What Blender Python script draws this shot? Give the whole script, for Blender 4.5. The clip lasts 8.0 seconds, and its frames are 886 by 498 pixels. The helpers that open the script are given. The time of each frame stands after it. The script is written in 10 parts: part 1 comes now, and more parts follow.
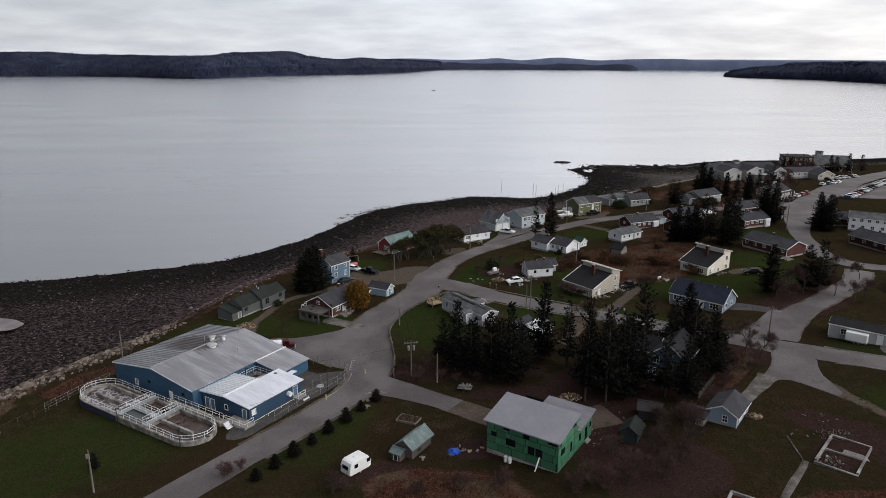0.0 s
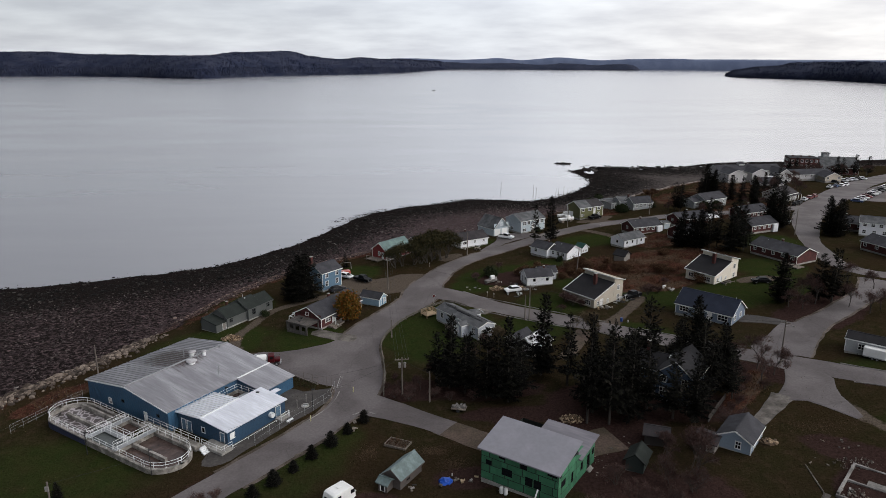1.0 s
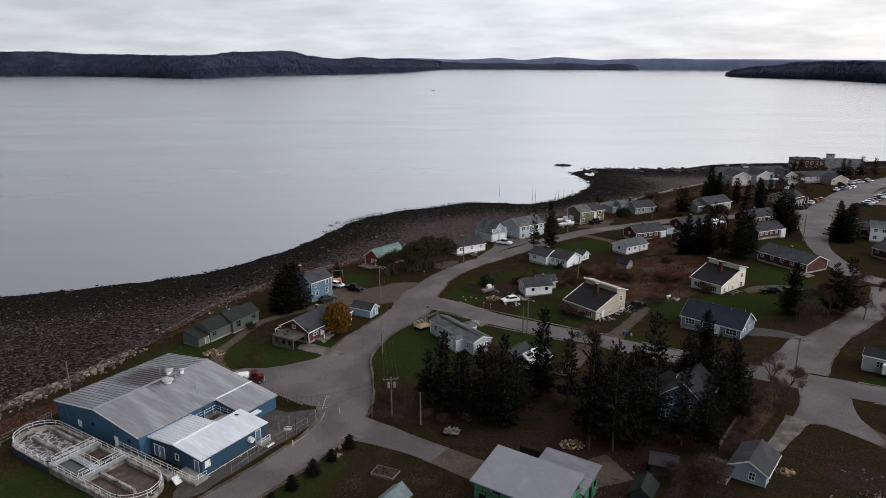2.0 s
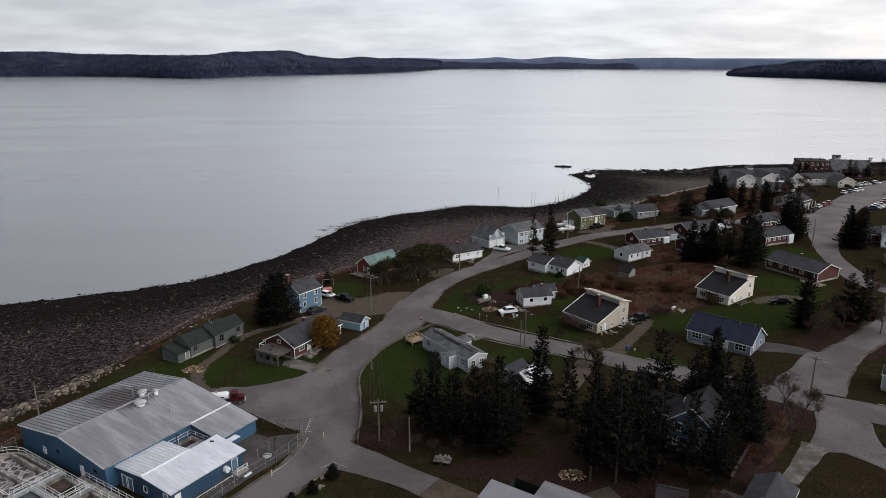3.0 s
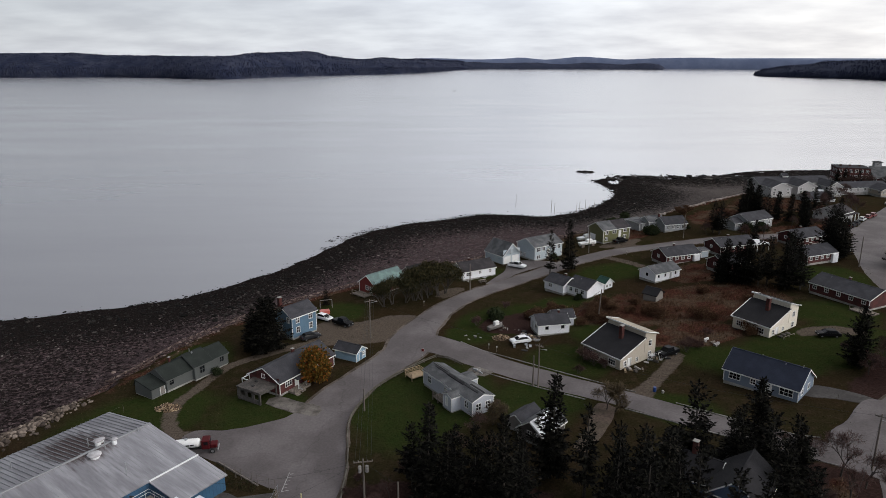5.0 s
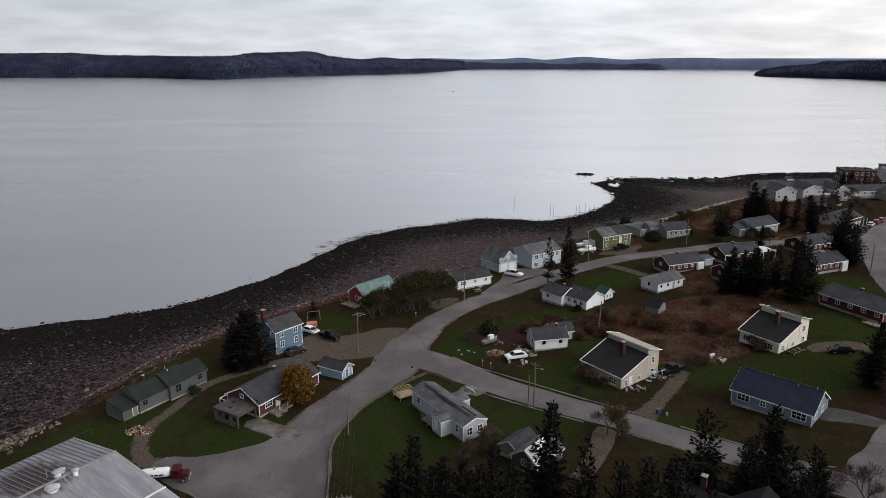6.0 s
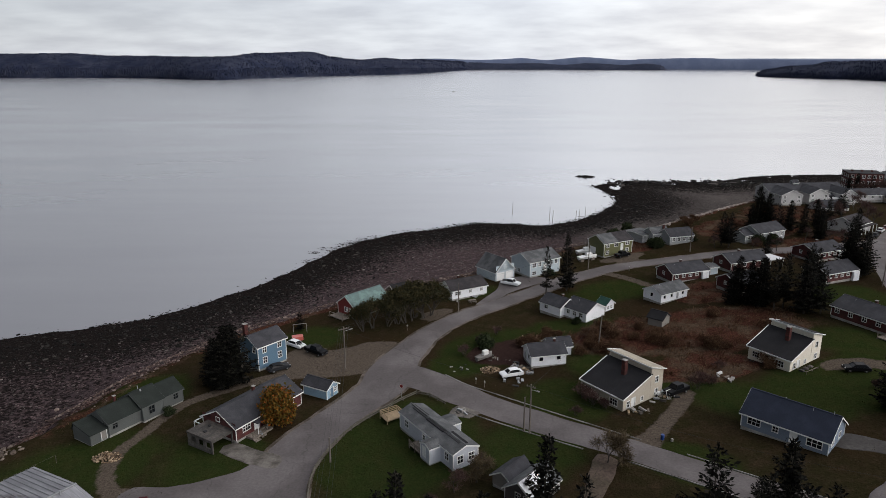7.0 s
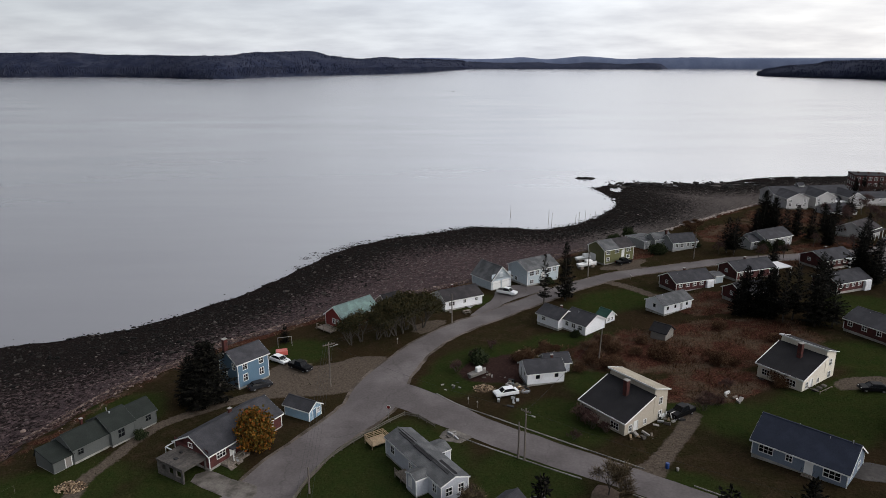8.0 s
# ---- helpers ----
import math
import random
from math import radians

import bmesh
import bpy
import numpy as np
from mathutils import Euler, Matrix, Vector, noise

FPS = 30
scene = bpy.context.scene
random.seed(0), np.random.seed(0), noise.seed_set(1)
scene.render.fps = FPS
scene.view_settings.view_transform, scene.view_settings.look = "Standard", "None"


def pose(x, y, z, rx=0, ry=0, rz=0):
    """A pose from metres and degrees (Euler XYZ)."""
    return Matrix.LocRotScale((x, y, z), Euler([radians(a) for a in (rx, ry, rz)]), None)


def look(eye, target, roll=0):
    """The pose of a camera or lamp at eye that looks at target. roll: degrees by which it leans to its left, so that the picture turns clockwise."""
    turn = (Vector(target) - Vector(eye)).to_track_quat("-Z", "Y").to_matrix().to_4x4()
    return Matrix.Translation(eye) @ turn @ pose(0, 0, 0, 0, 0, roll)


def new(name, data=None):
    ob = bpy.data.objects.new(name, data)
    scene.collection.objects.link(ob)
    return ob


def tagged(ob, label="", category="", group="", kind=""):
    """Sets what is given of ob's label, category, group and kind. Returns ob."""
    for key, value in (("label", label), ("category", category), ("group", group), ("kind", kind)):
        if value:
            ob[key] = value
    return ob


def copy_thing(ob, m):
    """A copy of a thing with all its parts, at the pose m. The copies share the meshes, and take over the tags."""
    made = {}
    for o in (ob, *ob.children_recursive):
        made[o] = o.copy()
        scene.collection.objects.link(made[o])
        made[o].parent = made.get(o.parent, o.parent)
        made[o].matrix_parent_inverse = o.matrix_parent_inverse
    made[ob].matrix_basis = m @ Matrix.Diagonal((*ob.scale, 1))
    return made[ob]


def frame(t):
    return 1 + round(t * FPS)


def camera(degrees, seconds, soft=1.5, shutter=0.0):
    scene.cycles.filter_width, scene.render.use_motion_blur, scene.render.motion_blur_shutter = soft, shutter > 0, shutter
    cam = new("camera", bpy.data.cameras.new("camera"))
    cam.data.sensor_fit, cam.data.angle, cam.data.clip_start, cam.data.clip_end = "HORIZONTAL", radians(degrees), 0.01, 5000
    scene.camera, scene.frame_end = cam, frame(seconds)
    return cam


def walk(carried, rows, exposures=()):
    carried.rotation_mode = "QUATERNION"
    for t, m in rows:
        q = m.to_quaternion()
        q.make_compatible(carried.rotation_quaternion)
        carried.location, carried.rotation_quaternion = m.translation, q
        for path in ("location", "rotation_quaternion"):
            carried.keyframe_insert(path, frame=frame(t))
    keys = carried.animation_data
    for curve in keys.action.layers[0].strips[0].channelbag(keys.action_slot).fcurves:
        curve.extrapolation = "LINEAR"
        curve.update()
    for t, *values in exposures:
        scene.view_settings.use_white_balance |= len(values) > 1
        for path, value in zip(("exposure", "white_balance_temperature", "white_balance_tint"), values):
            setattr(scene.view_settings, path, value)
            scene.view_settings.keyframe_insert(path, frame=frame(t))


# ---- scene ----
cam = camera(65.7, 8.0, soft=0.4)
PATH = [
    (0, (1.261, 6.799, 67.131), (1.261, 8.728, 66.602), 0.1),
    (0.5, (1.941, 10.951, 66.977), (1.941, 12.88, 66.449), 0.1),
    (1, (2.664, 14.921, 66.959), (2.662, 16.849, 66.43), 0.1),
    (1.5, (3.348, 18.893, 66.96), (3.346, 20.821, 66.431), 0.1),
    (3, (5.641, 31.099, 67.099), (5.637, 33.027, 66.568), -0.0),
    (3.5, (6.45, 35.136, 67.21), (6.445, 37.065, 66.679), -0.0),
    (4, (7.336, 39.241, 67.347), (7.312, 41.169, 66.816), -0.1),
    (4.5, (8.187, 43.479, 67.424), (8.121, 45.406, 66.894), -0.1),
    (6, (10.537, 55.562, 67.568), (10.469, 57.49, 67.038), -0.1),
    (6.5, (11.354, 59.68, 67.547), (11.285, 61.608, 67.018), -0.1),
    (7, (12.088, 63.686, 67.562), (12.018, 65.614, 67.033), -0.1),
    (7.5, (12.86, 67.764, 67.592), (12.79, 69.691, 67.062), -0.1),
    (8, (13.609, 71.803, 67.659), (13.538, 73.73, 67.128), -0.1),
]
walk(cam, [(t, look(eye, target, roll)) for t, eye, target, roll in PATH])


# ---- world, sun, exposure ----
world = bpy.data.worlds.new("overcast_sky")
scene.world = world
world.use_nodes = True
wn, wl = world.node_tree.nodes, world.node_tree.links
wn.clear()
w_out = wn.new("ShaderNodeOutputWorld")
w_bg = wn.new("ShaderNodeBackground")
w_tc = wn.new("ShaderNodeTexCoord")
w_sep = wn.new("ShaderNodeSeparateXYZ")
w_add = wn.new("ShaderNodeMath"); w_add.operation = "ADD"; w_add.inputs[1].default_value = 0.17
w_max = wn.new("ShaderNodeMath"); w_max.operation = "MAXIMUM"; w_max.inputs[1].default_value = 0.0
w_div = wn.new("ShaderNodeVectorMath"); w_div.operation = "DIVIDE"
w_com = wn.new("ShaderNodeCombineXYZ")
w_map = wn.new("ShaderNodeMapping"); w_map.inputs["Scale"].default_value = (0.9, 1.0, 1.0)
w_noise = wn.new("ShaderNodeTexNoise")
w_noise.inputs["Scale"].default_value = 2.6
w_noise.inputs["Detail"].default_value = 5
w_noise.inputs["Roughness"].default_value = 0.5
w_ramp = wn.new("ShaderNodeValToRGB")
w_ramp.color_ramp.elements[0].position = 0.32
w_ramp.color_ramp.elements[0].color = (0.595, 0.61, 0.665, 1)
w_ramp.color_ramp.elements[1].position = 0.68
w_ramp.color_ramp.elements[1].color = (0.765, 0.785, 0.83, 1)
w_sky = wn.new("ShaderNodeTexSky")
w_sky.sky_type = "NISHITA"
w_sky.sun_disc = False
w_sky.sun_elevation = radians(30)
w_sky.sun_rotation = radians(113)
w_skys = wn.new("ShaderNodeVectorMath"); w_skys.operation = "SCALE"; w_skys.inputs["Scale"].default_value = 0.012
w_sum = wn.new("ShaderNodeVectorMath"); w_sum.operation = "ADD"
wl.new(w_tc.outputs["Generated"], w_sep.inputs[0])
wl.new(w_sep.outputs["Z"], w_max.inputs[0])
wl.new(w_max.outputs[0], w_add.inputs[0])
for i in range(3):
    wl.new(w_add.outputs[0], w_com.inputs[i])
wl.new(w_tc.outputs["Generated"], w_div.inputs[0])
wl.new(w_com.outputs[0], w_div.inputs[1])
wl.new(w_div.outputs[0], w_map.inputs["Vector"])
wl.new(w_map.outputs[0], w_noise.inputs["Vector"])
w_el = wn.new("ShaderNodeMapRange")
w_el.interpolation_type = "SMOOTHSTEP"
w_el.inputs["From Min"].default_value, w_el.inputs["From Max"].default_value = 0.15, 0.8
w_el.inputs["To Min"].default_value, w_el.inputs["To Max"].default_value = 1.18, 0.98
wl.new(w_sep.outputs["Z"], w_el.inputs["Value"])
w_dim = wn.new("ShaderNodeVectorMath"); w_dim.operation = "SCALE"
wl.new(w_ramp.outputs[0], w_dim.inputs[0])
w_az = wn.new("ShaderNodeMath"); w_az.operation = "MULTIPLY_ADD"
w_az.inputs[2].default_value = 1.03
w_tilt = wn.new("ShaderNodeMapRange")
w_tilt.inputs["From Min"].default_value, w_tilt.inputs["From Max"].default_value = 0.0, 0.4
w_tilt.inputs["To Min"].default_value, w_tilt.inputs["To Max"].default_value = 0.30, 1.55
wl.new(w_sep.outputs["Z"], w_tilt.inputs["Value"])
wl.new(w_tilt.outputs[0], w_az.inputs[1])
wl.new(w_sep.outputs["X"], w_az.inputs[0])
w_both = wn.new("ShaderNodeMath"); w_both.operation = "MULTIPLY"
wl.new(w_az.outputs[0], w_both.inputs[0])
wl.new(w_el.outputs[0], w_both.inputs[1])
# the thin, bright part of the overcast ahead over the bay
w_off = wn.new("ShaderNodeMath"); w_off.operation = "SUBTRACT"; w_off.inputs[1].default_value = 0.20
w_abs = wn.new("ShaderNodeMath"); w_abs.operation = "ABSOLUTE"
w_thin = wn.new("ShaderNodeMapRange"); w_thin.interpolation_type = "SMOOTHSTEP"
w_thin.inputs["From Min"].default_value, w_thin.inputs["From Max"].default_value = 0.0, 0.62
w_thin.inputs["To Min"].default_value, w_thin.inputs["To Max"].default_value = 1.58, 1.0
w_last = wn.new("ShaderNodeMath"); w_last.operation = "MULTIPLY"
wl.new(w_sep.outputs["X"], w_off.inputs[0])
wl.new(w_off.outputs[0], w_abs.inputs[0])
wl.new(w_abs.outputs[0], w_thin.inputs["Value"])
w_rise = wn.new("ShaderNodeMapRange"); w_rise.interpolation_type = "SMOOTHSTEP"
w_rise.inputs["From Min"].default_value, w_rise.inputs["From Max"].default_value = 0.06, 0.17
wl.new(w_sep.outputs["Z"], w_rise.inputs["Value"])
w_up = wn.new("ShaderNodeMix")
w_up.inputs["A"].default_value = 0.96
wl.new(w_rise.outputs[0], w_up.inputs["Factor"])
wl.new(w_thin.outputs[0], w_up.inputs["B"])
wl.new(w_both.outputs[0], w_last.inputs[0])
wl.new(w_up.outputs["Result"], w_last.inputs[1])
wl.new(w_last.outputs[0], w_dim.inputs["Scale"])
wl.new(w_noise.outputs["Fac"], w_ramp.inputs[0])
wl.new(w_sky.outputs[0], w_skys.inputs[0])
# the overcast is a little warmer towards the sun's side
w_warm = wn.new("ShaderNodeMapRange"); w_warm.interpolation_type = "SMOOTHSTEP"
w_warm.inputs["From Min"].default_value, w_warm.inputs["From Max"].default_value = 0.0, 0.5
wl.new(w_sep.outputs["X"], w_warm.inputs["Value"])
w_tint = wn.new("ShaderNodeMix"); w_tint.data_type = "RGBA"
w_tint.inputs[6].default_value = (0.985, 1.0, 1.015, 1)
w_tint.inputs[7].default_value = (1.04, 1.0, 0.945, 1)
wl.new(w_warm.outputs[0], w_tint.inputs[0])
w_hue = wn.new("ShaderNodeVectorMath"); w_hue.operation = "MULTIPLY"
wl.new(w_dim.outputs[0], w_hue.inputs[0])
wl.new(w_tint.outputs[2], w_hue.inputs[1])
wl.new(w_hue.outputs[0], w_sum.inputs[0])
wl.new(w_skys.outputs[0], w_sum.inputs[1])
wl.new(w_sum.outputs[0], w_bg.inputs["Color"])
w_bg.inputs["Strength"].default_value = 0.9
wl.new(w_bg.outputs[0], w_out.inputs[0])

sun = new("sun", bpy.data.lights.new("sun", "SUN"))
sun.data.energy = 1.3
sun.data.angle = radians(38)
sun.data.color = (1.0, 0.96, 0.90)
sun.matrix_world = look((0, 0, 100), (-80.0, 30.0, 58))

# ---- materials ----
def material(name, colour, rough=0.85, metal=0.0, var=0.18, scale=1.0, bump=0.0, bump_scale=8.0, second=None, mix_scale=0.2, per_object=0.0, spec=0.35, stretch=(1, 1, 1), mix_lo=0.42, mix_hi=0.62):
    """A two-scale noise material in object space: fine grain, broad patches of a second colour, relief."""
    m = bpy.data.materials.new(name)
    m.use_nodes = True
    n, l = m.node_tree.nodes, m.node_tree.links
    b = n["Principled BSDF"]
    b.inputs["Roughness"].default_value = rough
    b.inputs["Metallic"].default_value = metal
    b.inputs["Specular IOR Level"].default_value = spec
    tc = n.new("ShaderNodeTexCoord")
    mp = n.new("ShaderNodeMapping")
    mp.inputs["Scale"].default_value = stretch
    l.new(tc.outputs["Object"], mp.inputs["Vector"])
    fine = n.new("ShaderNodeTexNoise")
    fine.inputs["Scale"].default_value = scale * 3
    fine.inputs["Detail"].default_value = 6
    broad = n.new("ShaderNodeTexNoise")
    broad.inputs["Scale"].default_value = mix_scale
    broad.inputs["Detail"].default_value = 4
    l.new(mp.outputs[0], fine.inputs["Vector"])
    l.new(mp.outputs[0], broad.inputs["Vector"])
    c2 = second or tuple(v * (1 - var) for v in colour)
    ramp = n.new("ShaderNodeValToRGB")
    ramp.color_ramp.elements[0].position, ramp.color_ramp.elements[1].position = mix_lo, mix_hi
    ramp.color_ramp.elements[0].color = (*c2, 1)
    ramp.color_ramp.elements[1].color = (*colour, 1)
    l.new(broad.outputs["Fac"], ramp.inputs[0])
    gain = n.new("ShaderNodeMapRange")
    gain.inputs["From Min"].default_value, gain.inputs["From Max"].default_value = 0.3, 0.7
    gain.inputs["To Min"].default_value, gain.inputs["To Max"].default_value = 1 - var, 1 + var
    l.new(fine.outputs["Fac"], gain.inputs["Value"])
    mul = n.new("ShaderNodeVectorMath"); mul.operation = "SCALE"
    l.new(ramp.outputs[0], mul.inputs[0])
    l.new(gain.outputs[0], mul.inputs["Scale"])
    last = mul
    if per_object:
        inf = n.new("ShaderNodeObjectInfo")
        r2 = n.new("ShaderNodeMapRange")
        r2.inputs["To Min"].default_value, r2.inputs["To Max"].default_value = 1 - per_object, 1 + per_object
        l.new(inf.outputs["Random"], r2.inputs["Value"])
        last = n.new("ShaderNodeVectorMath"); last.operation = "SCALE"
        l.new(mul.outputs[0], last.inputs[0])
        l.new(r2.outputs[0], last.inputs["Scale"])
    l.new(last.outputs[0], b.inputs["Base Color"])
    if bump:
        bn = n.new("ShaderNodeTexNoise")
        bn.inputs["Scale"].default_value = bump_scale
        bn.inputs["Detail"].default_value = 5
        l.new(mp.outputs[0], bn.inputs["Vector"])
        bp = n.new("ShaderNodeBump")
        bp.inputs["Strength"].default_value = bump
        bp.inputs["Distance"].default_value = 0.05
        l.new(bn.outputs["Fac"], bp.inputs["Height"])
        l.new(bp.outputs[0], b.inputs["Normal"])
    return m


def lined(m, axis, period, depth=0.5, dark=0.75):
    """Adds courses (boards, shingle rows) along an axis of the object to a material: a fine relief and a darker lap."""
    n, l = m.node_tree.nodes, m.node_tree.links
    b = n["Principled BSDF"]
    tc = n.new("ShaderNodeTexCoord")
    sp = n.new("ShaderNodeSeparateXYZ")
    l.new(tc.outputs["Object"], sp.inputs[0])
    mod = n.new("ShaderNodeMath"); mod.operation = "FLOORED_MODULO"; mod.inputs[1].default_value = period
    l.new(sp.outputs[axis], mod.inputs[0])
    mr = n.new("ShaderNodeMapRange")
    mr.inputs["From Min"].default_value, mr.inputs["From Max"].default_value = 0, period * 0.25
    mr.inputs["To Min"].default_value, mr.inputs["To Max"].default_value = dark, 1.0
    l.new(mod.outputs[0], mr.inputs["Value"])
    old = b.inputs["Base Color"].links[0].from_socket
    sc = n.new("ShaderNodeVectorMath"); sc.operation = "SCALE"
    l.new(old, sc.inputs[0])
    l.new(mr.outputs[0], sc.inputs["Scale"])
    l.new(sc.outputs[0], b.inputs["Base Color"])
    bp = n.new("ShaderNodeBump")
    bp.inputs["Strength"].default_value = depth
    bp.inputs["Distance"].default_value = 0.03
    l.new(mod.outputs[0], bp.inputs["Height"])
    if b.inputs["Normal"].links:
        l.new(b.inputs["Normal"].links[0].from_socket, bp.inputs["Normal"])
    l.new(bp.outputs[0], b.inputs["Normal"])
    return m


def siding(name, colour, **k):
    return lined(material(name, colour, rough=0.7, var=0.08, scale=1.5, mix_scale=0.25, **k), "Z", 0.18, 0.5, 0.80)


def shingles(name, colour, **k):
    return lined(material(name, colour, rough=0.95, var=0.22, scale=3.0, bump=0.4, bump_scale=20, mix_scale=0.5, spec=0.2, **k), "Z", 0.085, 0.3, 0.82)


M_ASPHALT = material("worn_asphalt", (0.120, 0.106, 0.106), 0.9, var=0.13, scale=0.9, bump=0.25, bump_scale=30, second=(0.082, 0.071, 0.071), mix_scale=0.12, spec=0.25)
def cracked(m, scale=0.16, dark=0.62):
    """Thin wandering cracks and tar seams in paving."""
    n, l = m.node_tree.nodes, m.node_tree.links
    b = n["Principled BSDF"]
    tc = n.new("ShaderNodeTexCoord")
    nz = n.new("ShaderNodeTexNoise")
    nz.inputs["Scale"].default_value = 0.5
    l.new(tc.outputs["Object"], nz.inputs["Vector"])
    mx = n.new("ShaderNodeVectorMath"); mx.operation = "MULTIPLY_ADD"
    mx.inputs[1].default_value = (3.0, 3.0, 0.0)
    l.new(nz.outputs["Color"], mx.inputs[0])
    l.new(tc.outputs["Object"], mx.inputs[2])
    vo = n.new("ShaderNodeTexVoronoi")
    vo.feature = "DISTANCE_TO_EDGE"
    vo.inputs["Scale"].default_value = scale
    l.new(mx.outputs[0], vo.inputs["Vector"])
    mr = n.new("ShaderNodeMapRange")
    mr.inputs["From Min"].default_value, mr.inputs["From Max"].default_value = 0.002, 0.008
    mr.inputs["To Min"].default_value, mr.inputs["To Max"].default_value = dark, 1.0
    l.new(vo.outputs["Distance"], mr.inputs["Value"])
    sc = n.new("ShaderNodeVectorMath"); sc.operation = "SCALE"
    l.new(b.inputs["Base Color"].links[0].from_socket, sc.inputs[0])
    l.new(mr.outputs[0], sc.inputs["Scale"])
    l.new(sc.outputs[0], b.inputs["Base Color"])
    return m


cracked(M_ASPHALT, 0.075, 0.84)
M_DIRT = material("brown_dirt", (0.090, 0.066, 0.054), 0.95, var=0.28, scale=1.0, bump=0.5, bump_scale=8, second=(0.062, 0.050, 0.036), mix_scale=0.25, spec=0.12)
M_CONCRETE = material("weathered_concrete", (0.33, 0.32, 0.30), 0.9, var=0.15, scale=1.5, second=(0.22, 0.21, 0.195), mix_scale=0.6, bump=0.2, spec=0.2)
M_OLDCON = material("old_drive_concrete", (0.145, 0.130, 0.117), 0.92, var=0.18, scale=1.0, second=(0.070, 0.062, 0.055), mix_scale=0.4, bump=0.2, spec=0.15)
M_PAVEDARK = material("dark_wet_paving", (0.066, 0.060, 0.057), 0.9, var=0.2, scale=0.8, second=(0.044, 0.040, 0.038), mix_scale=0.3, bump=0.2, spec=0.2)
M_KERB = material("pale_kerb_stone", (0.26, 0.245, 0.235), 0.9, var=0.25, second=(0.12, 0.112, 0.106), mix_scale=0.3, spec=0.2)
M_WHITE = material("white_trim_paint", (0.74, 0.74, 0.73), 0.6, var=0.05, second=(0.62, 0.62, 0.61))
M_GLASS = material("dark_window_glass", (0.010, 0.011, 0.013), 0.14, var=0.3, spec=0.12)
M_WOOD = material("weathered_wood", (0.20, 0.17, 0.14), 0.9, var=0.22, scale=2.0, bump=0.3, stretch=(4, 4, 0.6), second=(0.12, 0.10, 0.085), mix_scale=0.8)
M_NEWWOOD = material("new_yellow_lumber", (0.36, 0.265, 0.165), 0.8, var=0.15, scale=2.0, second=(0.27, 0.20, 0.125), mix_scale=0.7)
M_POLE = material("creosote_pole_wood", (0.17, 0.145, 0.125), 0.9, var=0.25, scale=2.0, stretch=(5, 5, 0.4), second=(0.10, 0.085, 0.075), mix_scale=0.6, bump=0.3)
M_METAL = material("galvanised_steel", (0.42, 0.43, 0.44), 0.5, metal=0.7, var=0.1, second=(0.32, 0.33, 0.34))
M_RAIL = material("aluminium_railing", (0.72, 0.73, 0.74), 0.5, metal=0.15, var=0.06)
M_BLACK = material("black_rubber", (0.016, 0.016, 0.017), 0.7, var=0.2)
M_CHROME = material("grey_rim_metal", (0.45, 0.45, 0.46), 0.3, metal=0.8, var=0.05)
M_BRICK_RED = lined(material("red_brick_masonry", (0.085, 0.025, 0.023), 0.9, var=0.22, scale=4, second=(0.056, 0.019, 0.018), mix_scale=0.8), "Z", 0.085, 0.4, 0.78)
M_CHIMNEY = lined(material("chimney_brick", (0.075, 0.020, 0.017), 0.92, var=0.25, scale=5, second=(0.042, 0.016, 0.014), mix_scale=1.5), "Z", 0.085, 0.4, 0.75)


def part(name, bm, mat, parent, label="", loc=None):
    """Links a bmesh as one mesh object under a thing or a part."""
    me = bpy.data.meshes.new(name)
    bm.to_mesh(me)
    bm.free()
    if mat:
        me.materials.append(mat)
    ob = new(name, me)
    ob.parent = parent
    if loc is not None:
        ob.location = loc
    if label:
        ob["label"] = label
    return ob


def shared(name, me, parent, loc=(0, 0, 0), rot=(0, 0, 0), scale=(1, 1, 1)):
    """One more object on an existing mesh."""
    ob = new(name, me)
    ob.parent = parent
    ob.location, ob.rotation_euler, ob.scale = loc, rot, scale
    return ob


def mesh_of(name, bm, mat):
    me = bpy.data.meshes.new(name)
    bm.to_mesh(me)
    bm.free()
    me.materials.append(mat)
    return me


def thing(name, label, category, x, y, z, ang=0.0, group="", kind=""):
    ob = new(name)
    ob.empty_display_size = 0.3
    ob.matrix_world = pose(x, y, z, 0, 0, ang)
    return tagged(ob, label, category, group, kind)


def box(bm, x0, x1, y0, y1, z0, z1):
    v = [bm.verts.new((x, y, z)) for z in (z0, z1) for x, y in ((x0, y0), (x1, y0), (x1, y1), (x0, y1))]
    for f in ((3, 2, 1, 0), (4, 5, 6, 7), (0, 1, 5, 4), (1, 2, 6, 5), (2, 3, 7, 6), (3, 0, 4, 7)):
        bm.faces.new([v[i] for i in f])
    return v


def boxed(x0, x1, y0, y1, z0, z1, bevel=0.0):
    bm = bmesh.new()
    box(bm, x0, x1, y0, y1, z0, z1)
    if bevel:
        bmesh.ops.bevel(bm, geom=list(bm.edges), offset=bevel, segments=1, affect="EDGES")
    return bm


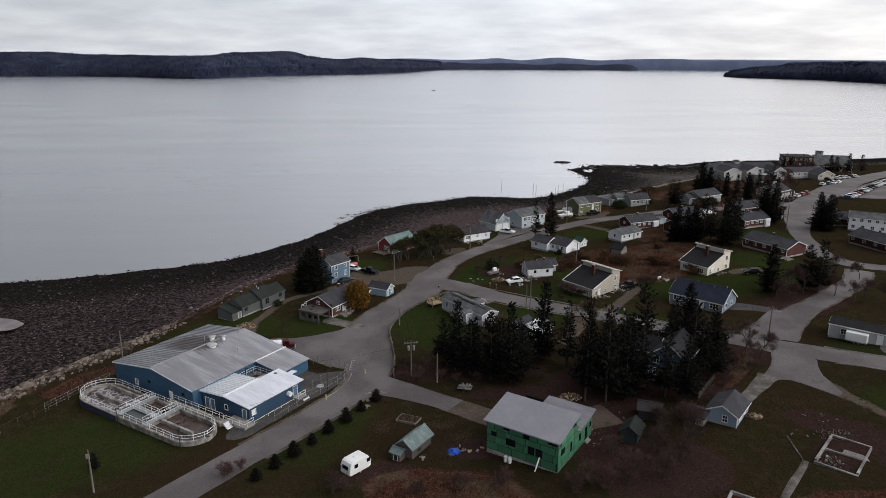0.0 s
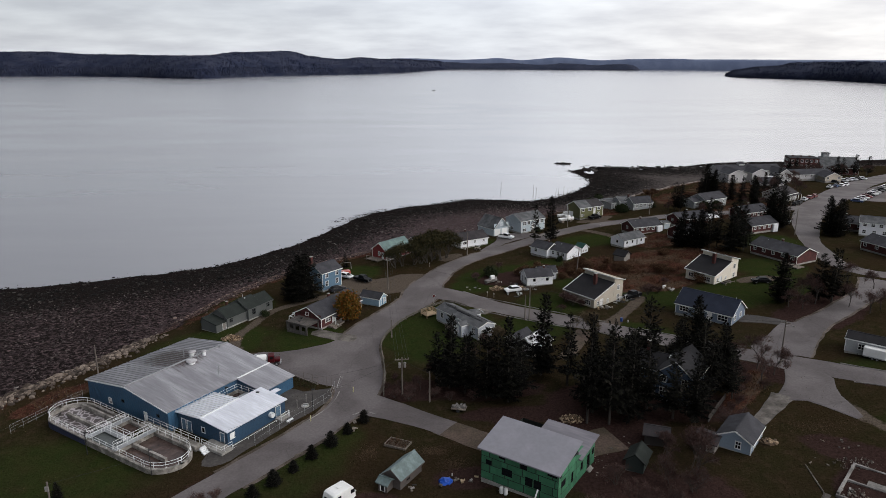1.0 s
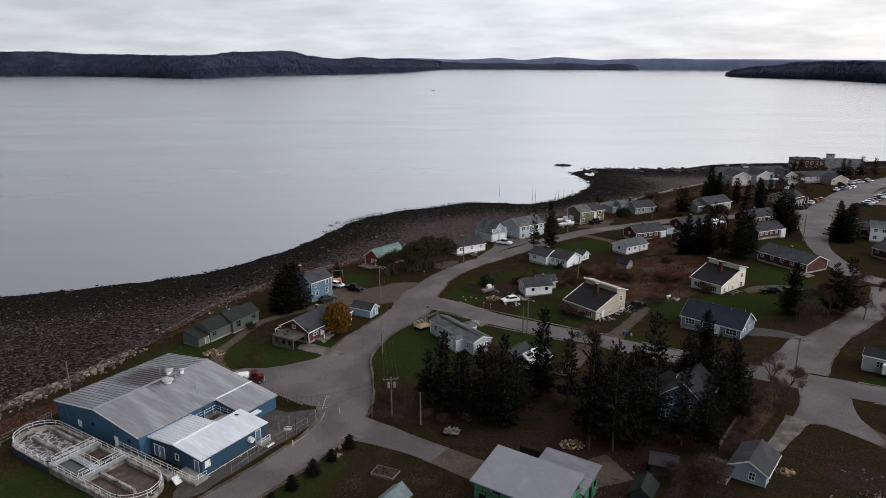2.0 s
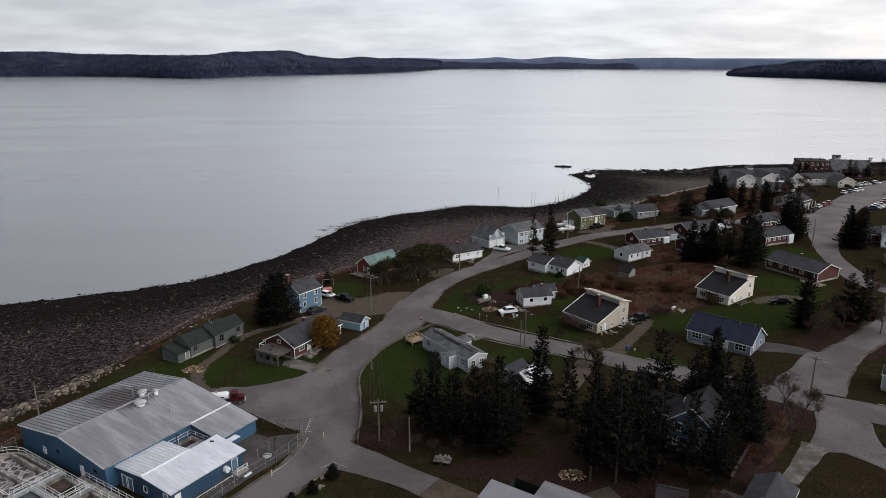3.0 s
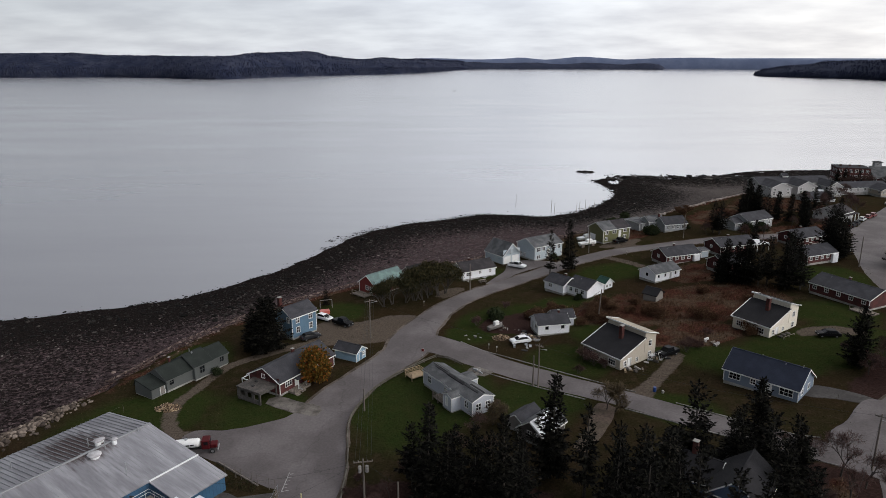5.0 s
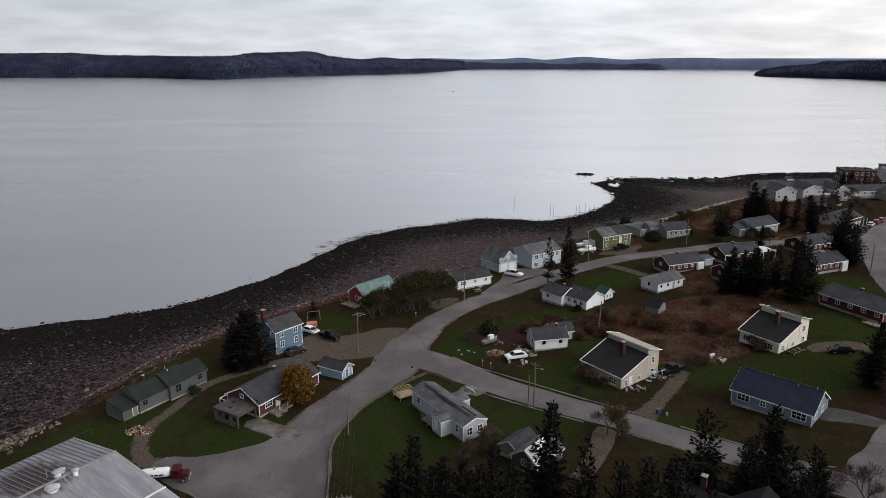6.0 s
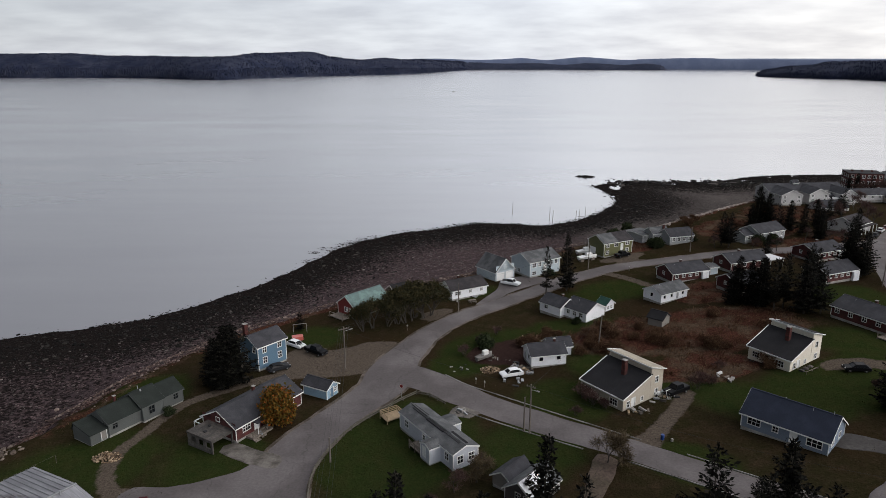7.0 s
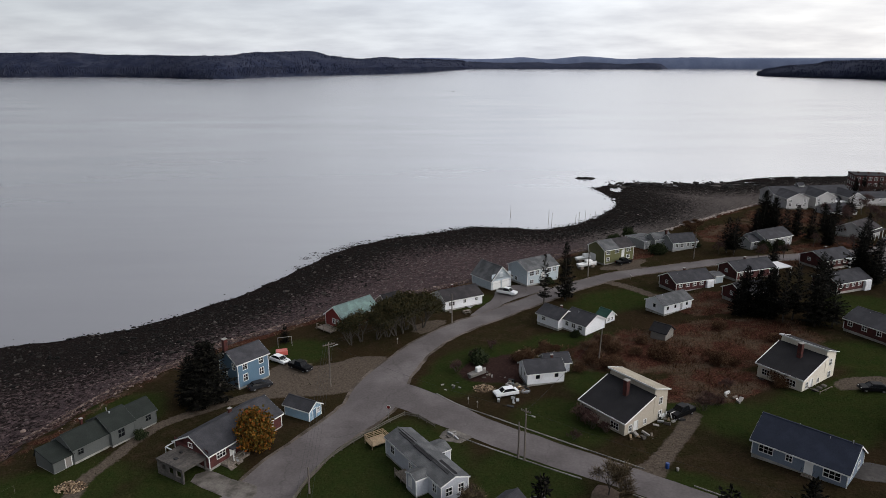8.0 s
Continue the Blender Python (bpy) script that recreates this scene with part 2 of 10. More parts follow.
def beam(bm, a, b, r0, r1=None, sides=6):
    """A tapered rod from a to b."""
    a, b = Vector(a), Vector(b)
    r1 = r0 if r1 is None else r1
    d = (b - a)
    if d.length < 1e-6:
        return
    q = d.to_track_quat("Z", "Y")
    rings = []
    for p, r in ((a, r0), (b, r1)):
        rings.append([bm.verts.new(p + q @ Vector((r * math.cos(2 * math.pi * i / sides), r * math.sin(2 * math.pi * i / sides), 0))) for i in range(sides)])
    for i in range(sides):
        j = (i + 1) % sides
        bm.faces.new((rings[0][i], rings[0][j], rings[1][j], rings[1][i]))
    if sides > 2:
        bm.faces.new(rings[1])
        bm.faces.new(rings[0][::-1])


def tube(bm, pts, r, sides=4):
    """One bent rod through all the points."""
    rings = []
    k = len(pts)
    for i, p in enumerate(pts):
        d = (Vector(pts[min(i + 1, k - 1)]) - Vector(pts[max(i - 1, 0)]))
        q = d.to_track_quat("Z", "Y")
        rings.append([bm.verts.new(Vector(p) + q @ Vector((r * math.cos(2 * math.pi * j / sides), r * math.sin(2 * math.pi * j / sides), 0))) for j in range(sides)])
    for a, b in zip(rings[:-1], rings[1:]):
        for j in range(sides):
            bm.faces.new((a[j], a[(j + 1) % sides], b[(j + 1) % sides], b[j]))


def rod(a, b, r0, r1=None, sides=6):
    bm = bmesh.new()
    beam(bm, a, b, r0, r1, sides)
    return bm


def extruded(points, depth, axis="y"):
    """A prism: points in the x-z plane, pushed along y."""
    bm = bmesh.new()
    lo = [bm.verts.new((x, 0, z)) for x, z in points]
    hi = [bm.verts.new((x, depth, z)) for x, z in points]
    k = len(points)
    bm.faces.new(lo)
    bm.faces.new(hi[::-1])
    for i in range(k):
        j = (i + 1) % k
        bm.faces.new((lo[j], lo[i], hi[i], hi[j]))
    bmesh.ops.recalc_face_normals(bm, faces=list(bm.faces))
    return bm


# ---- the lie of the land ----
WATERLINE = [(-900, 60), (-300, 180), (-198, 200), (-152, 207), (-118, 215), (-100, 223), (-74, 235.5), (-59, 254), (-44, 284), (-36, 310), (-27, 322), (-16, 333),
             (0, 341), (15, 352), (30, 352), (46, 348), (70, 370), (86, 403), (86, 418), (84, 432), (81, 445), (95, 457), (112, 465), (130, 461), (158, 464), (178, 478), (206, 487), (238, 489), (330, 505), (520, 560), (900, 640)]
BLUFF = [(-190, -120), (-140, -40), (-112, 40), (-92, 100), (-83, 123), (-77, 136), (-71, 146), (-64, 160), (-58, 175), (-54, 189), (-47, 201), (-41, 211), (-28, 223), (-13, 237),
         (0, 246), (14, 255), (31, 271), (53, 288), (76, 302), (103, 325), (134, 362), (160, 385), (205, 420), (260, 445), (360, 465), (560, 500), (900, 560)]


def smooth_line(points, step=2.0, closed=False):
    """Points along a smooth curve through the given ones."""
    p = [np.array(q, float) for q in points]
    k = len(p)
    out = []
    for i in range(k if closed else k - 1):
        a, b = p[i], p[(i + 1) % k]
        p0 = p[(i - 1) % k] if closed or i else 2 * a - b
        p3 = p[(i + 2) % k] if closed or i + 2 < k else 2 * b - a
        n = max(1, int(np.linalg.norm((b - a)[:2]) / step))
        for j in range(n):
            t = j / n
            out.append(0.5 * (2 * a + (b - p0) * t + (2 * p0 - 5 * a + 4 * b - p3) * t * t + (3 * a - p0 - 3 * b + p3) * t ** 3))
    if not closed:
        out.append(p[-1])
    return out


def signed(px, py, line):
    """Distance of points from a line that runs left to right; above zero on the seaward side."""
    best = np.full(px.shape, 1e9)
    side = np.zeros(px.shape, bool)
    poly = list(line) + [(line[-1][0], -3000.0), (line[0][0], -3000.0)]
    for (ax, ay), (bx, by) in zip(line[:-1], line[1:]):
        dx, dy = bx - ax, by - ay
        s = np.clip(((px - ax) * dx + (py - ay) * dy) / (dx * dx + dy * dy), 0, 1)
        best = np.minimum(best, np.hypot(px - ax - s * dx, py - ay - s * dy))
    for (ax, ay), (bx, by) in zip(poly, poly[1:] + poly[:1]):
        hit_y = (ay > py) != (by > py)
        with np.errstate(divide="ignore", invalid="ignore"):
            side ^= hit_y & (px < (bx - ax) * (py - ay) / (by - ay if by != ay else 1e-9) + ax)
    return np.where(side, -best, best)


def ground(x, y):
    """Height of the land above the water, inland of the bluff."""
    xc = min(max(x, -70.0), 90.0)
    c = min(max((x + 20) / 60, 0.0), 1.0)
    return 7.6 + 0.03 * xc + 0.0003 * xc * xc * (1.0 if xc > 0 else 0.3) - 0.012 * (min(y, 330.0) - 170) * c - 0.085 * min(max(y - 330.0, 0.0), 90.0)


def lay_heights(px, py, wobble):
    xc = np.clip(px, -70, 90)
    c = np.clip((px + 20) / 60, 0, 1)
    land = 7.6 + 0.03 * xc + 0.0003 * xc * xc * np.where(xc > 0, 1.0, 0.3) - 0.012 * (np.minimum(py, 330) - 170) * c - 0.085 * np.clip(py - 330, 0, 90)
    db = signed(px, py, BLUFF_S) + wobble * 1.6
    dw = signed(px, py, WATER_S) + wobble * 2.2
    f = np.clip(-dw / (np.maximum(-dw, 0) + np.maximum(db, 0) + 0.01), 0, 1)
    toe = land - 2.2
    beach = toe * f ** 0.85 + 0.45 * wobble * np.clip(-dw / 8, 0.15, 1)
    s = np.clip((db + 1.0) / 5.0, 0, 1)
    s = s * s * (3 - 2 * s)
    z = land * (1 - s) + beach * s
    z = np.where(dw > 0, np.minimum(z, -0.06 * dw + 0.12 * wobble - 0.02), z)
    return np.maximum(z, -6.0), db, dw


WATER_S = [tuple(p) for p in smooth_line(WATERLINE, 12)]
BLUFF_S = [tuple(p) for p in smooth_line(BLUFF, 12)]

# the lines of the two main roads: x, y, width
ROAD_MAIN = [(-61.3, 61.4, 6.6), (-46.2, 80.4, 6.6), (-37.7, 92.4, 6.5), (-29.2, 104, 6.4), (-21.0, 115.1, 6.4), (-14.2, 126.6, 7.4), (-13.8, 139, 9.2), (-16.0, 151, 9.6), (-14.4, 162.4, 8.8), (-9.2, 173.0, 7.6), (-4.0, 182.4, 9.4),
             (-2.9, 189.8, 9.8), (-1.0, 197.7, 8), (2.2, 206.2, 6.6), (6.4, 214, 6.0), (13.4, 222.4, 5.7), (22.4, 230.8, 5.6), (31.4, 239.6, 5.6), (42.2, 249.2, 5.8), (57, 258.1, 5.6), (74, 262.4, 5.2), (92, 266, 5.4), (113, 270.5, 5.6), (136, 277.5, 6.0), (146, 281.5, 6)]
ROAD_EAST = [(-4, 190.5, 9), (4.2, 185.4, 8.2), (15, 175.7, 6.8), (26.5, 167, 6.5), (38, 159, 5.8), (49, 150.5, 5.8), (60, 142.3, 5.6), (70.2, 134.6, 7.0), (78.8, 128.4, 6.4), (85, 123.9, 6), (98, 114, 6), (120, 98, 6)]

# ---- ground, one sheet ----
def fbm(px, py, scale, octaves=4, seed=0.0):
    out = np.empty(px.shape)
    flat, fx, fy = out.ravel(), px.ravel(), py.ravel()
    for i in range(flat.size):
        flat[i] = noise.fractal((fx[i] / scale + seed, fy[i] / scale - seed, seed), 0.9, 2.0, octaves)
    return out


def ground_axis(lo, hi, step, far):
    mid = list(np.arange(lo, hi + 0.1, step))
    out, s, v = [], step, hi
    while v < far[1]:
        s *= 1.6
        v += s
        out.append(v)
    pre, s, v = [], step, lo
    while v > far[0]:
        s *= 1.6
        v -= s
        pre.append(v)
    return np.array(pre[::-1] + mid + out)


gx = ground_axis(-190, 260, 1.5, (-4600, 4600))
gy = ground_axis(60, 500, 1.5, (-4600, 4600))
GX, GY = np.meshgrid(gx, gy)
WOB = fbm(GX, GY, 9.0, 4, 3.1)
GZ, DB, DW = lay_heights(GX, GY, WOB)
PATCH = fbm(GX, GY, 26.0, 4, 7.7)


def zone_mask(cx, cy, rx, ry, ang, soft=0.35):
    """A soft oval region with a ragged border."""
    a = radians(ang)
    u = ((GX - cx) * math.cos(a) + (GY - cy) * math.sin(a)) / rx
    v = (-(GX - cx) * math.sin(a) + (GY - cy) * math.cos(a)) / ry
    r = np.hypot(u, v) + 0.22 * PATCH + 0.12 * WOB
    return np.clip((1 - r) / soft + 0.5, 0, 1)


BRUSH = np.zeros(GX.shape)
for z_args in ((62, 207, 26, 13, 12), (46, 203, 11, 6, -20), (75, 232, 12, 8, 20), (58, 188, 12, 6, 10),
               (2, 92, 12, 5, -10), (-70, 130, 9, 3, 60), (-84, 112, 14, 5, 70), (110, 300, 22, 14, 40), (135, 330, 25, 15, 45), (62, 280, 10, 8, 40), (120, 275, 25, 10, 30), (56, 80, 40, 8, 0), (56.6, 126.4, 9.5, 2.4, 54), (142, 322, 14, 9, 50), (150, 340, 14, 8, 20), (-34, 219, 14, 4, 45)):
    BRUSH = np.maximum(BRUSH, zone_mask(*z_args))
SOIL = np.zeros(GX.shape)
for z_args in ((25, 104, 11, 7, -30), (6, 103, 5, 3, 0), (30, 115, 9, 9, 20), (16, 121, 12, 3, 0), (10, 131, 10, 5, 0), (34, 124, 12, 7, 0), (45, 120, 9, 5, 0), (-8, 97, 5, 3, 0), (73, 92, 10, 7, 0), (22, 198, 9, 6, 0), (34, 95, 10, 8, 10), (87, 160, 14, 8, 40), (63, 104.5, 7.5, 3.6, -40), (59.8, 96.5, 5.2, 3.6, 48), (66.5, 98.5, 4.5, 3.0, -40), (-2, 131, 8, 4, 0), (60, 133, 9, 4, -30)):
    SOIL = np.maximum(SOIL, zone_mask(*z_args))
LAWN = np.zeros(GX.shape)
for z_args in ((2, 160, 12, 16, -20), (22, 160, 8, 8, -30), (22, 202, 15, 9, 10), (12, 198, 6, 9, 0), (-58, 106, 26, 13, 30), (40, 190, 8, 6, 0), (30, 177, 8, 7, -30), (52, 183, 9, 8, 0), (76, 176, 14, 9, 0), (92, 196, 10, 8, 0), (50, 236, 13, 8, 25), (38, 212, 10, 5, 0), (-48, 155, 14, 9, 50), (-28, 158, 9, 8, 50), (86, 182, 12, 7, 0), (60, 174, 12, 6, -40), (83, 130, 9, 6, 0), (78, 112, 8, 5, 0), (-20, 108, 8, 14, -30), (14, 238, 8, 4, 40), (10, 193, 5, 6, 0), (105, 225, 10, 10, 0), (-22, 208, 7, 7, 0), (45, 155, 9, 5, -35), (100, 265, 10, 6, 20), (-48, 182, 6, 7, 60)):
    LAWN = np.maximum(LAWN, zone_mask(*z_args, soft=0.7))
# near lawns fade to browner rough grass: lens falloff put into the ground colour
LAWN *= np.clip(0.66 + (GY - 125) / 100, 0.66, 1)
VERGE = np.full(GX.shape, 1e9)
for p in smooth_line(ROAD_MAIN, 4) + smooth_line(ROAD_EAST, 4):
    VERGE = np.minimum(VERGE, np.abs(np.hypot(GX - p[0], GY - p[1]) - 0.0) - p[2] / 2)
VERGE = np.clip(1 - VERGE / 2.6, 0, 1)
BANK = np.clip(1 - np.abs(DB + 1.6) / 2.6, 0, 1) * (GX < 150)
BRUSH = np.maximum(BRUSH, BANK * np.clip(0.75 + 0.5 * PATCH, 0, 1))
SOIL = np.maximum(SOIL, VERGE * np.clip(0.28 + 0.6 * PATCH, 0, 1))
# worn gravel: tracks with their widths, and yards
TRACKS = [
    [(68.6, 119.5, 4.2), (69.4, 117.0, 3.6), (70.6, 113.5, 2.6), (71.7, 110.5, 2.2), (73.0, 106.8, 2.0), (75.5, 98, 1.6)],
    [(-33.0, 148.4, 3.4), (-38.3, 148.7, 3.2), (-41.7, 151.6, 2.8), (-43.7, 156.4, 2.5), (-44.1, 160.8, 2.4), (-42.8, 165.4, 2.3), (-41.6, 171.1, 2.3), (-39.6, 176.6, 2.4), (-35.2, 181.0, 2.6), (-29, 185.8, 3.2), (-20.5, 189.0, 4.5), (-13, 190.5, 6), (-6.5, 193.5, 7.5)],
    [(40.2, 160.4, 4.6), (43.2, 164.4, 3.2), (46.8, 169.4, 2.8), (50.0, 174.2, 3.2), (51.6, 177.4, 3.2)],
    [(52, 252, 3), (57, 246, 3), (62.5, 236, 2.6)]]
YARDS = [
    [(-27, 190.5), (-22, 188), (-14, 190.5), (-8, 192.5), (-3.5, 195.5), (-1.5, 202), (-6, 205.5), (-11, 203.5), (-17, 200.5), (-21, 203.5), (-26, 199.5)],
    [(3.5, 217.2), (6.5, 220.2), (9, 224.2), (6.4, 226), (2.4, 223.6), (0.6, 219.5)],
    [(57, 262.5), (52, 264.5), (56.5, 268.6), (62.5, 272.5), (67, 271), (64, 266), (67, 262.5)],
    [(79, 186.5), (85, 188.5), (92, 186), (92, 182.5), (85, 183.5), (79, 184)]]
WORN = np.zeros(GX.shape)
for line in TRACKS:
    for p in smooth_line(line, 0.8):
        WORN = np.maximum(WORN, np.clip(0.5 + (p[2] / 2 - np.hypot(GX - p[0], GY - p[1])) / 1.8, 0, 1))
for line in YARDS:
    ring = [tuple(p) for p in smooth_line(line, 1.5, closed=True)]
    inside = np.zeros(GX.shape, bool)
    near = np.full(GX.shape, 1e9)
    for (ax, ay), (bx, by) in zip(ring, ring[1:] + ring[:1]):
        near = np.minimum(near, np.hypot(GX - ax, GY - ay))
        if ay != by:
            inside ^= ((ay > GY) != (by > GY)) & (GX < (bx - ax) * (GY - ay) / (by - ay) + ax)
    WORN = np.maximum(WORN, np.clip(0.5 + np.where(inside, near, -near) / 2.0, 0, 1))
gm = bpy.data.meshes.new("ground")
ny, nx = GX.shape
verts = np.stack([GX, GY, GZ], -1).reshape(-1, 3)
idx = np.arange(nx * ny).reshape(ny, nx)
faces = np.stack([idx[:-1, :-1], idx[:-1, 1:], idx[1:, 1:], idx[1:, :-1]], -1).reshape(-1, 4)
gm.from_pydata(verts.tolist(), [], faces.tolist())
# the weed mask reaches up the left beach, partly lens falloff put into colour
for name, field in (("beach", np.clip((DB + 1.5) / 3, 0, 1)), ("wrack_and_falloff", np.clip(1 - (-DW) / (38.0 + 24.0 * np.exp(-((GX - 25) / 38.0) ** 2) + 24.0 * np.clip((-30 - GX) / 40.0, 0, 1) + 26.0 * np.clip((GX - 74) / 14.0, 0, 1) * np.clip((330 - GX) / 80.0, 0, 1)), 0.46 * np.clip((-35 - GX) / 40.0, 0, 1), 1)), ("brush", BRUSH), ("soil", SOIL), ("lawn", LAWN), ("worn", WORN), ("dry", np.clip((GX - 30) / 45, 0, 1)), ("drift", 0.9 * np.clip(1 - np.abs(DB - 3.5) / 4.0, 0, 1) * np.clip((10 - GX) / 30, 0, 1))):
    at = gm.attributes.new(name, "FLOAT", "POINT")
    at.data.foreach_set("value", field.ravel().astype(np.float32))
for p in gm.polygons:
    p.use_smooth = True


def ground_material():
    m = bpy.data.materials.new("grass_scrub_and_shore")
    m.use_nodes = True
    n, l = m.node_tree.nodes, m.node_tree.links
    b = n["Principled BSDF"]
    b.inputs["Roughness"].default_value = 0.95
    b.inputs["Specular IOR Level"].default_value = 0.0
    tc = n.new("ShaderNodeTexCoord")

    def nz(scale, detail=5, rough=0.55):
        t = n.new("ShaderNodeTexNoise")
        t.inputs["Scale"].default_value = scale
        t.inputs["Detail"].default_value = detail
        t.inputs["Roughness"].default_value = rough
        l.new(tc.outputs["Object"], t.inputs["Vector"])
        return t.outputs["Fac"]

    def ramp(fac, stops, k=(1, 1, 1)):
        r = n.new("ShaderNodeValToRGB")
        while len(r.color_ramp.elements) < len(stops):
            r.color_ramp.elements.new(0.5)
        for e, (p, c) in zip(r.color_ramp.elements, stops):
            e.position, e.color = p, (c[0] * k[0], c[1] * k[1], c[2] * k[2], 1)
        l.new(fac, r.inputs[0])
        return r.outputs[0]

    def attr(name):
        a = n.new("ShaderNodeAttribute")
        a.attribute_name = name
        return a.outputs["Fac"]

    def mix(fac, a, c):
        x = n.new("ShaderNodeMix")
        x.data_type = "RGBA"
        l.new(fac, x.inputs["Factor"])
        l.new(a, x.inputs["A"])
        l.new(c, x.inputs["B"])
        return x.outputs["Result"]

    def ragged(fac, noise_fac, amount, lo, hi):
        a = n.new("ShaderNodeMath"); a.operation = "MULTIPLY_ADD"
        a.inputs[1].default_value = amount
        l.new(noise_fac, a.inputs[0])
        l.new(fac, a.inputs[2])
        r = n.new("ShaderNodeMapRange")
        r.interpolation_type = "SMOOTHSTEP"
        r.inputs["From Min"].default_value, r.inputs["From Max"].default_value = lo + amount / 2, hi + amount / 2
        l.new(a.outputs[0], r.inputs["Value"])
        return r.outputs[0]

    fine, mid, broad, clump = nz(2.6, 6, 0.65), nz(0.45), nz(0.06), nz(1.1, 6, 0.68)
    patchy = nz(0.16, 4, 0.6)
    rough = (0.80, 0.645, 0.72)
    lush = (0.78, 0.84, 0.72)
    olive = ramp(fine, [(0.3, (0.0140, 0.0160, 0.0070)), (0.7, (0.0350, 0.0360, 0.0160))], rough)
    straw = ramp(fine, [(0.3, (0.0270, 0.0220, 0.0120)), (0.7, (0.0760, 0.0600, 0.0370))], rough)
    russet = ramp(fine, [(0.3, (0.0200, 0.0170, 0.0090)), (0.7, (0.0420, 0.0340, 0.0180))], rough)
    grass = mix(ramp(mid, [(0.46, (0, 0, 0)), (0.80, (0.85, 0.85, 0.85))]), olive, straw)
    grass = mix(ramp(broad, [(0.44, (0, 0, 0)), (0.66, (0.9, 0.9, 0.9))]), grass, russet)
    green = mix(ramp(mid, [(0.35, (0, 0, 0)), (0.75, (1, 1, 1))]), ramp(fine, [(0.3, (0.0135, 0.0205, 0.0072)), (0.7, (0.0310, 0.0405, 0.0140))], lush), ramp(fine, [(0.3, (0.0215, 0.0235, 0.0092)), (0.7, (0.0420, 0.0410, 0.0175))], lush))
    grass = mix(ragged(attr("lawn"), patchy, 0.9, 0.15, 0.85), grass, green)
    scrub = ramp(fine, [(0.30, (0.0147, 0.0086, 0.0067)), (0.5, (0.0462, 0.0232, 0.0160)), (0.70, (0.1103, 0.0619, 0.0386))], (1.05, 0.86, 0.90))
    soil = ramp(fine, [(0.3, (0.0228, 0.0167, 0.0129)), (0.7, (0.0627, 0.0458, 0.0353))], (0.74, 0.60, 0.68))
    pebbles = n.new("ShaderNodeTexVoronoi")
    pebbles.inputs["Scale"].default_value = 2.6
    l.new(tc.outputs["Object"], pebbles.inputs["Vector"])
    stone_v = n.new("ShaderNodeRGBToBW")
    l.new(pebbles.outputs["Color"], stone_v.inputs[0])
    wet = (1.40, 1.39, 1.58)
    shingle = mix(ramp(mid, [(0.4, (0, 0, 0)), (0.62, (1, 1, 1))]), ramp(stone_v.outputs[0], [(0.2, (0.0208, 0.0152, 0.0137)), (0.62, (0.0464, 0.0334, 0.0296)), (0.9, (0.1080, 0.0798, 0.0699))], wet), ramp(fine, [(0.3, (0.0216, 0.0160, 0.0152)), (0.7, (0.0480, 0.0357, 0.0327))], wet))
    pink = ramp(stone_v.outputs[0], [(0.2, (0.040, 0.022, 0.018)), (0.55, (0.095, 0.056, 0.046)), (0.9, (0.22, 0.155, 0.130))])
    dry = ramp(fine, [(0.3, (0.060, 0.052, 0.049)), (0.7, (0.108, 0.094, 0.088))])
    shingle = mix(ragged(attr("dry"), mid, 0.5, 0.3, 0.8), shingle, dry)
    shingle = mix(ragged(attr("drift"), clump, 0.9, 0.35, 0.75), shingle, pink)
    weed = ramp(fine, [(0.32, (0.0045, 0.0042, 0.0045)), (0.55, (0.0135, 0.0110, 0.0105)), (0.75, (0.0400, 0.0310, 0.0300))])
    tan = ramp(fine, [(0.3, (0.030, 0.021, 0.015)), (0.7, (0.105, 0.074, 0.050))])
    scrub = mix(ramp(patchy, [(0.47, (0, 0, 0)), (0.60, (1, 1, 1))]), scrub, tan)
    col = mix(ragged(attr("soil"), mid, 0.9, 0.3, 0.75), grass, soil)
    col = mix(ragged(attr("brush"), mid, 0.8, 0.3, 0.7), col, scrub)
    grit = ramp(fine, [(0.3, (0.048, 0.038, 0.030)), (0.7, (0.112, 0.090, 0.072))])
    col = mix(ragged(attr("worn"), clump, 0.75, 0.36, 0.66), col, grit)
    shore = mix(ragged(attr("wrack_and_falloff"), clump, 1.9, 0.26, 0.56), shingle, weed)
    col = mix(ragged(attr("beach"), mid, 0.6, 0.3, 0.7), col, shore)
    l.new(col, b.inputs["Base Color"])
    bp = n.new("ShaderNodeBump")
    bp.inputs["Strength"].default_value = 0.7
    bp.inputs["Distance"].default_value = 0.35
    l.new(fine, bp.inputs["Height"])
    l.new(bp.outputs[0], b.inputs["Normal"])
    return m


gm.materials.append(ground_material())
tagged(new("ground", gm), "dark autumn grass, brown scrub and a stony tidal shore", "ground", kind="structure")

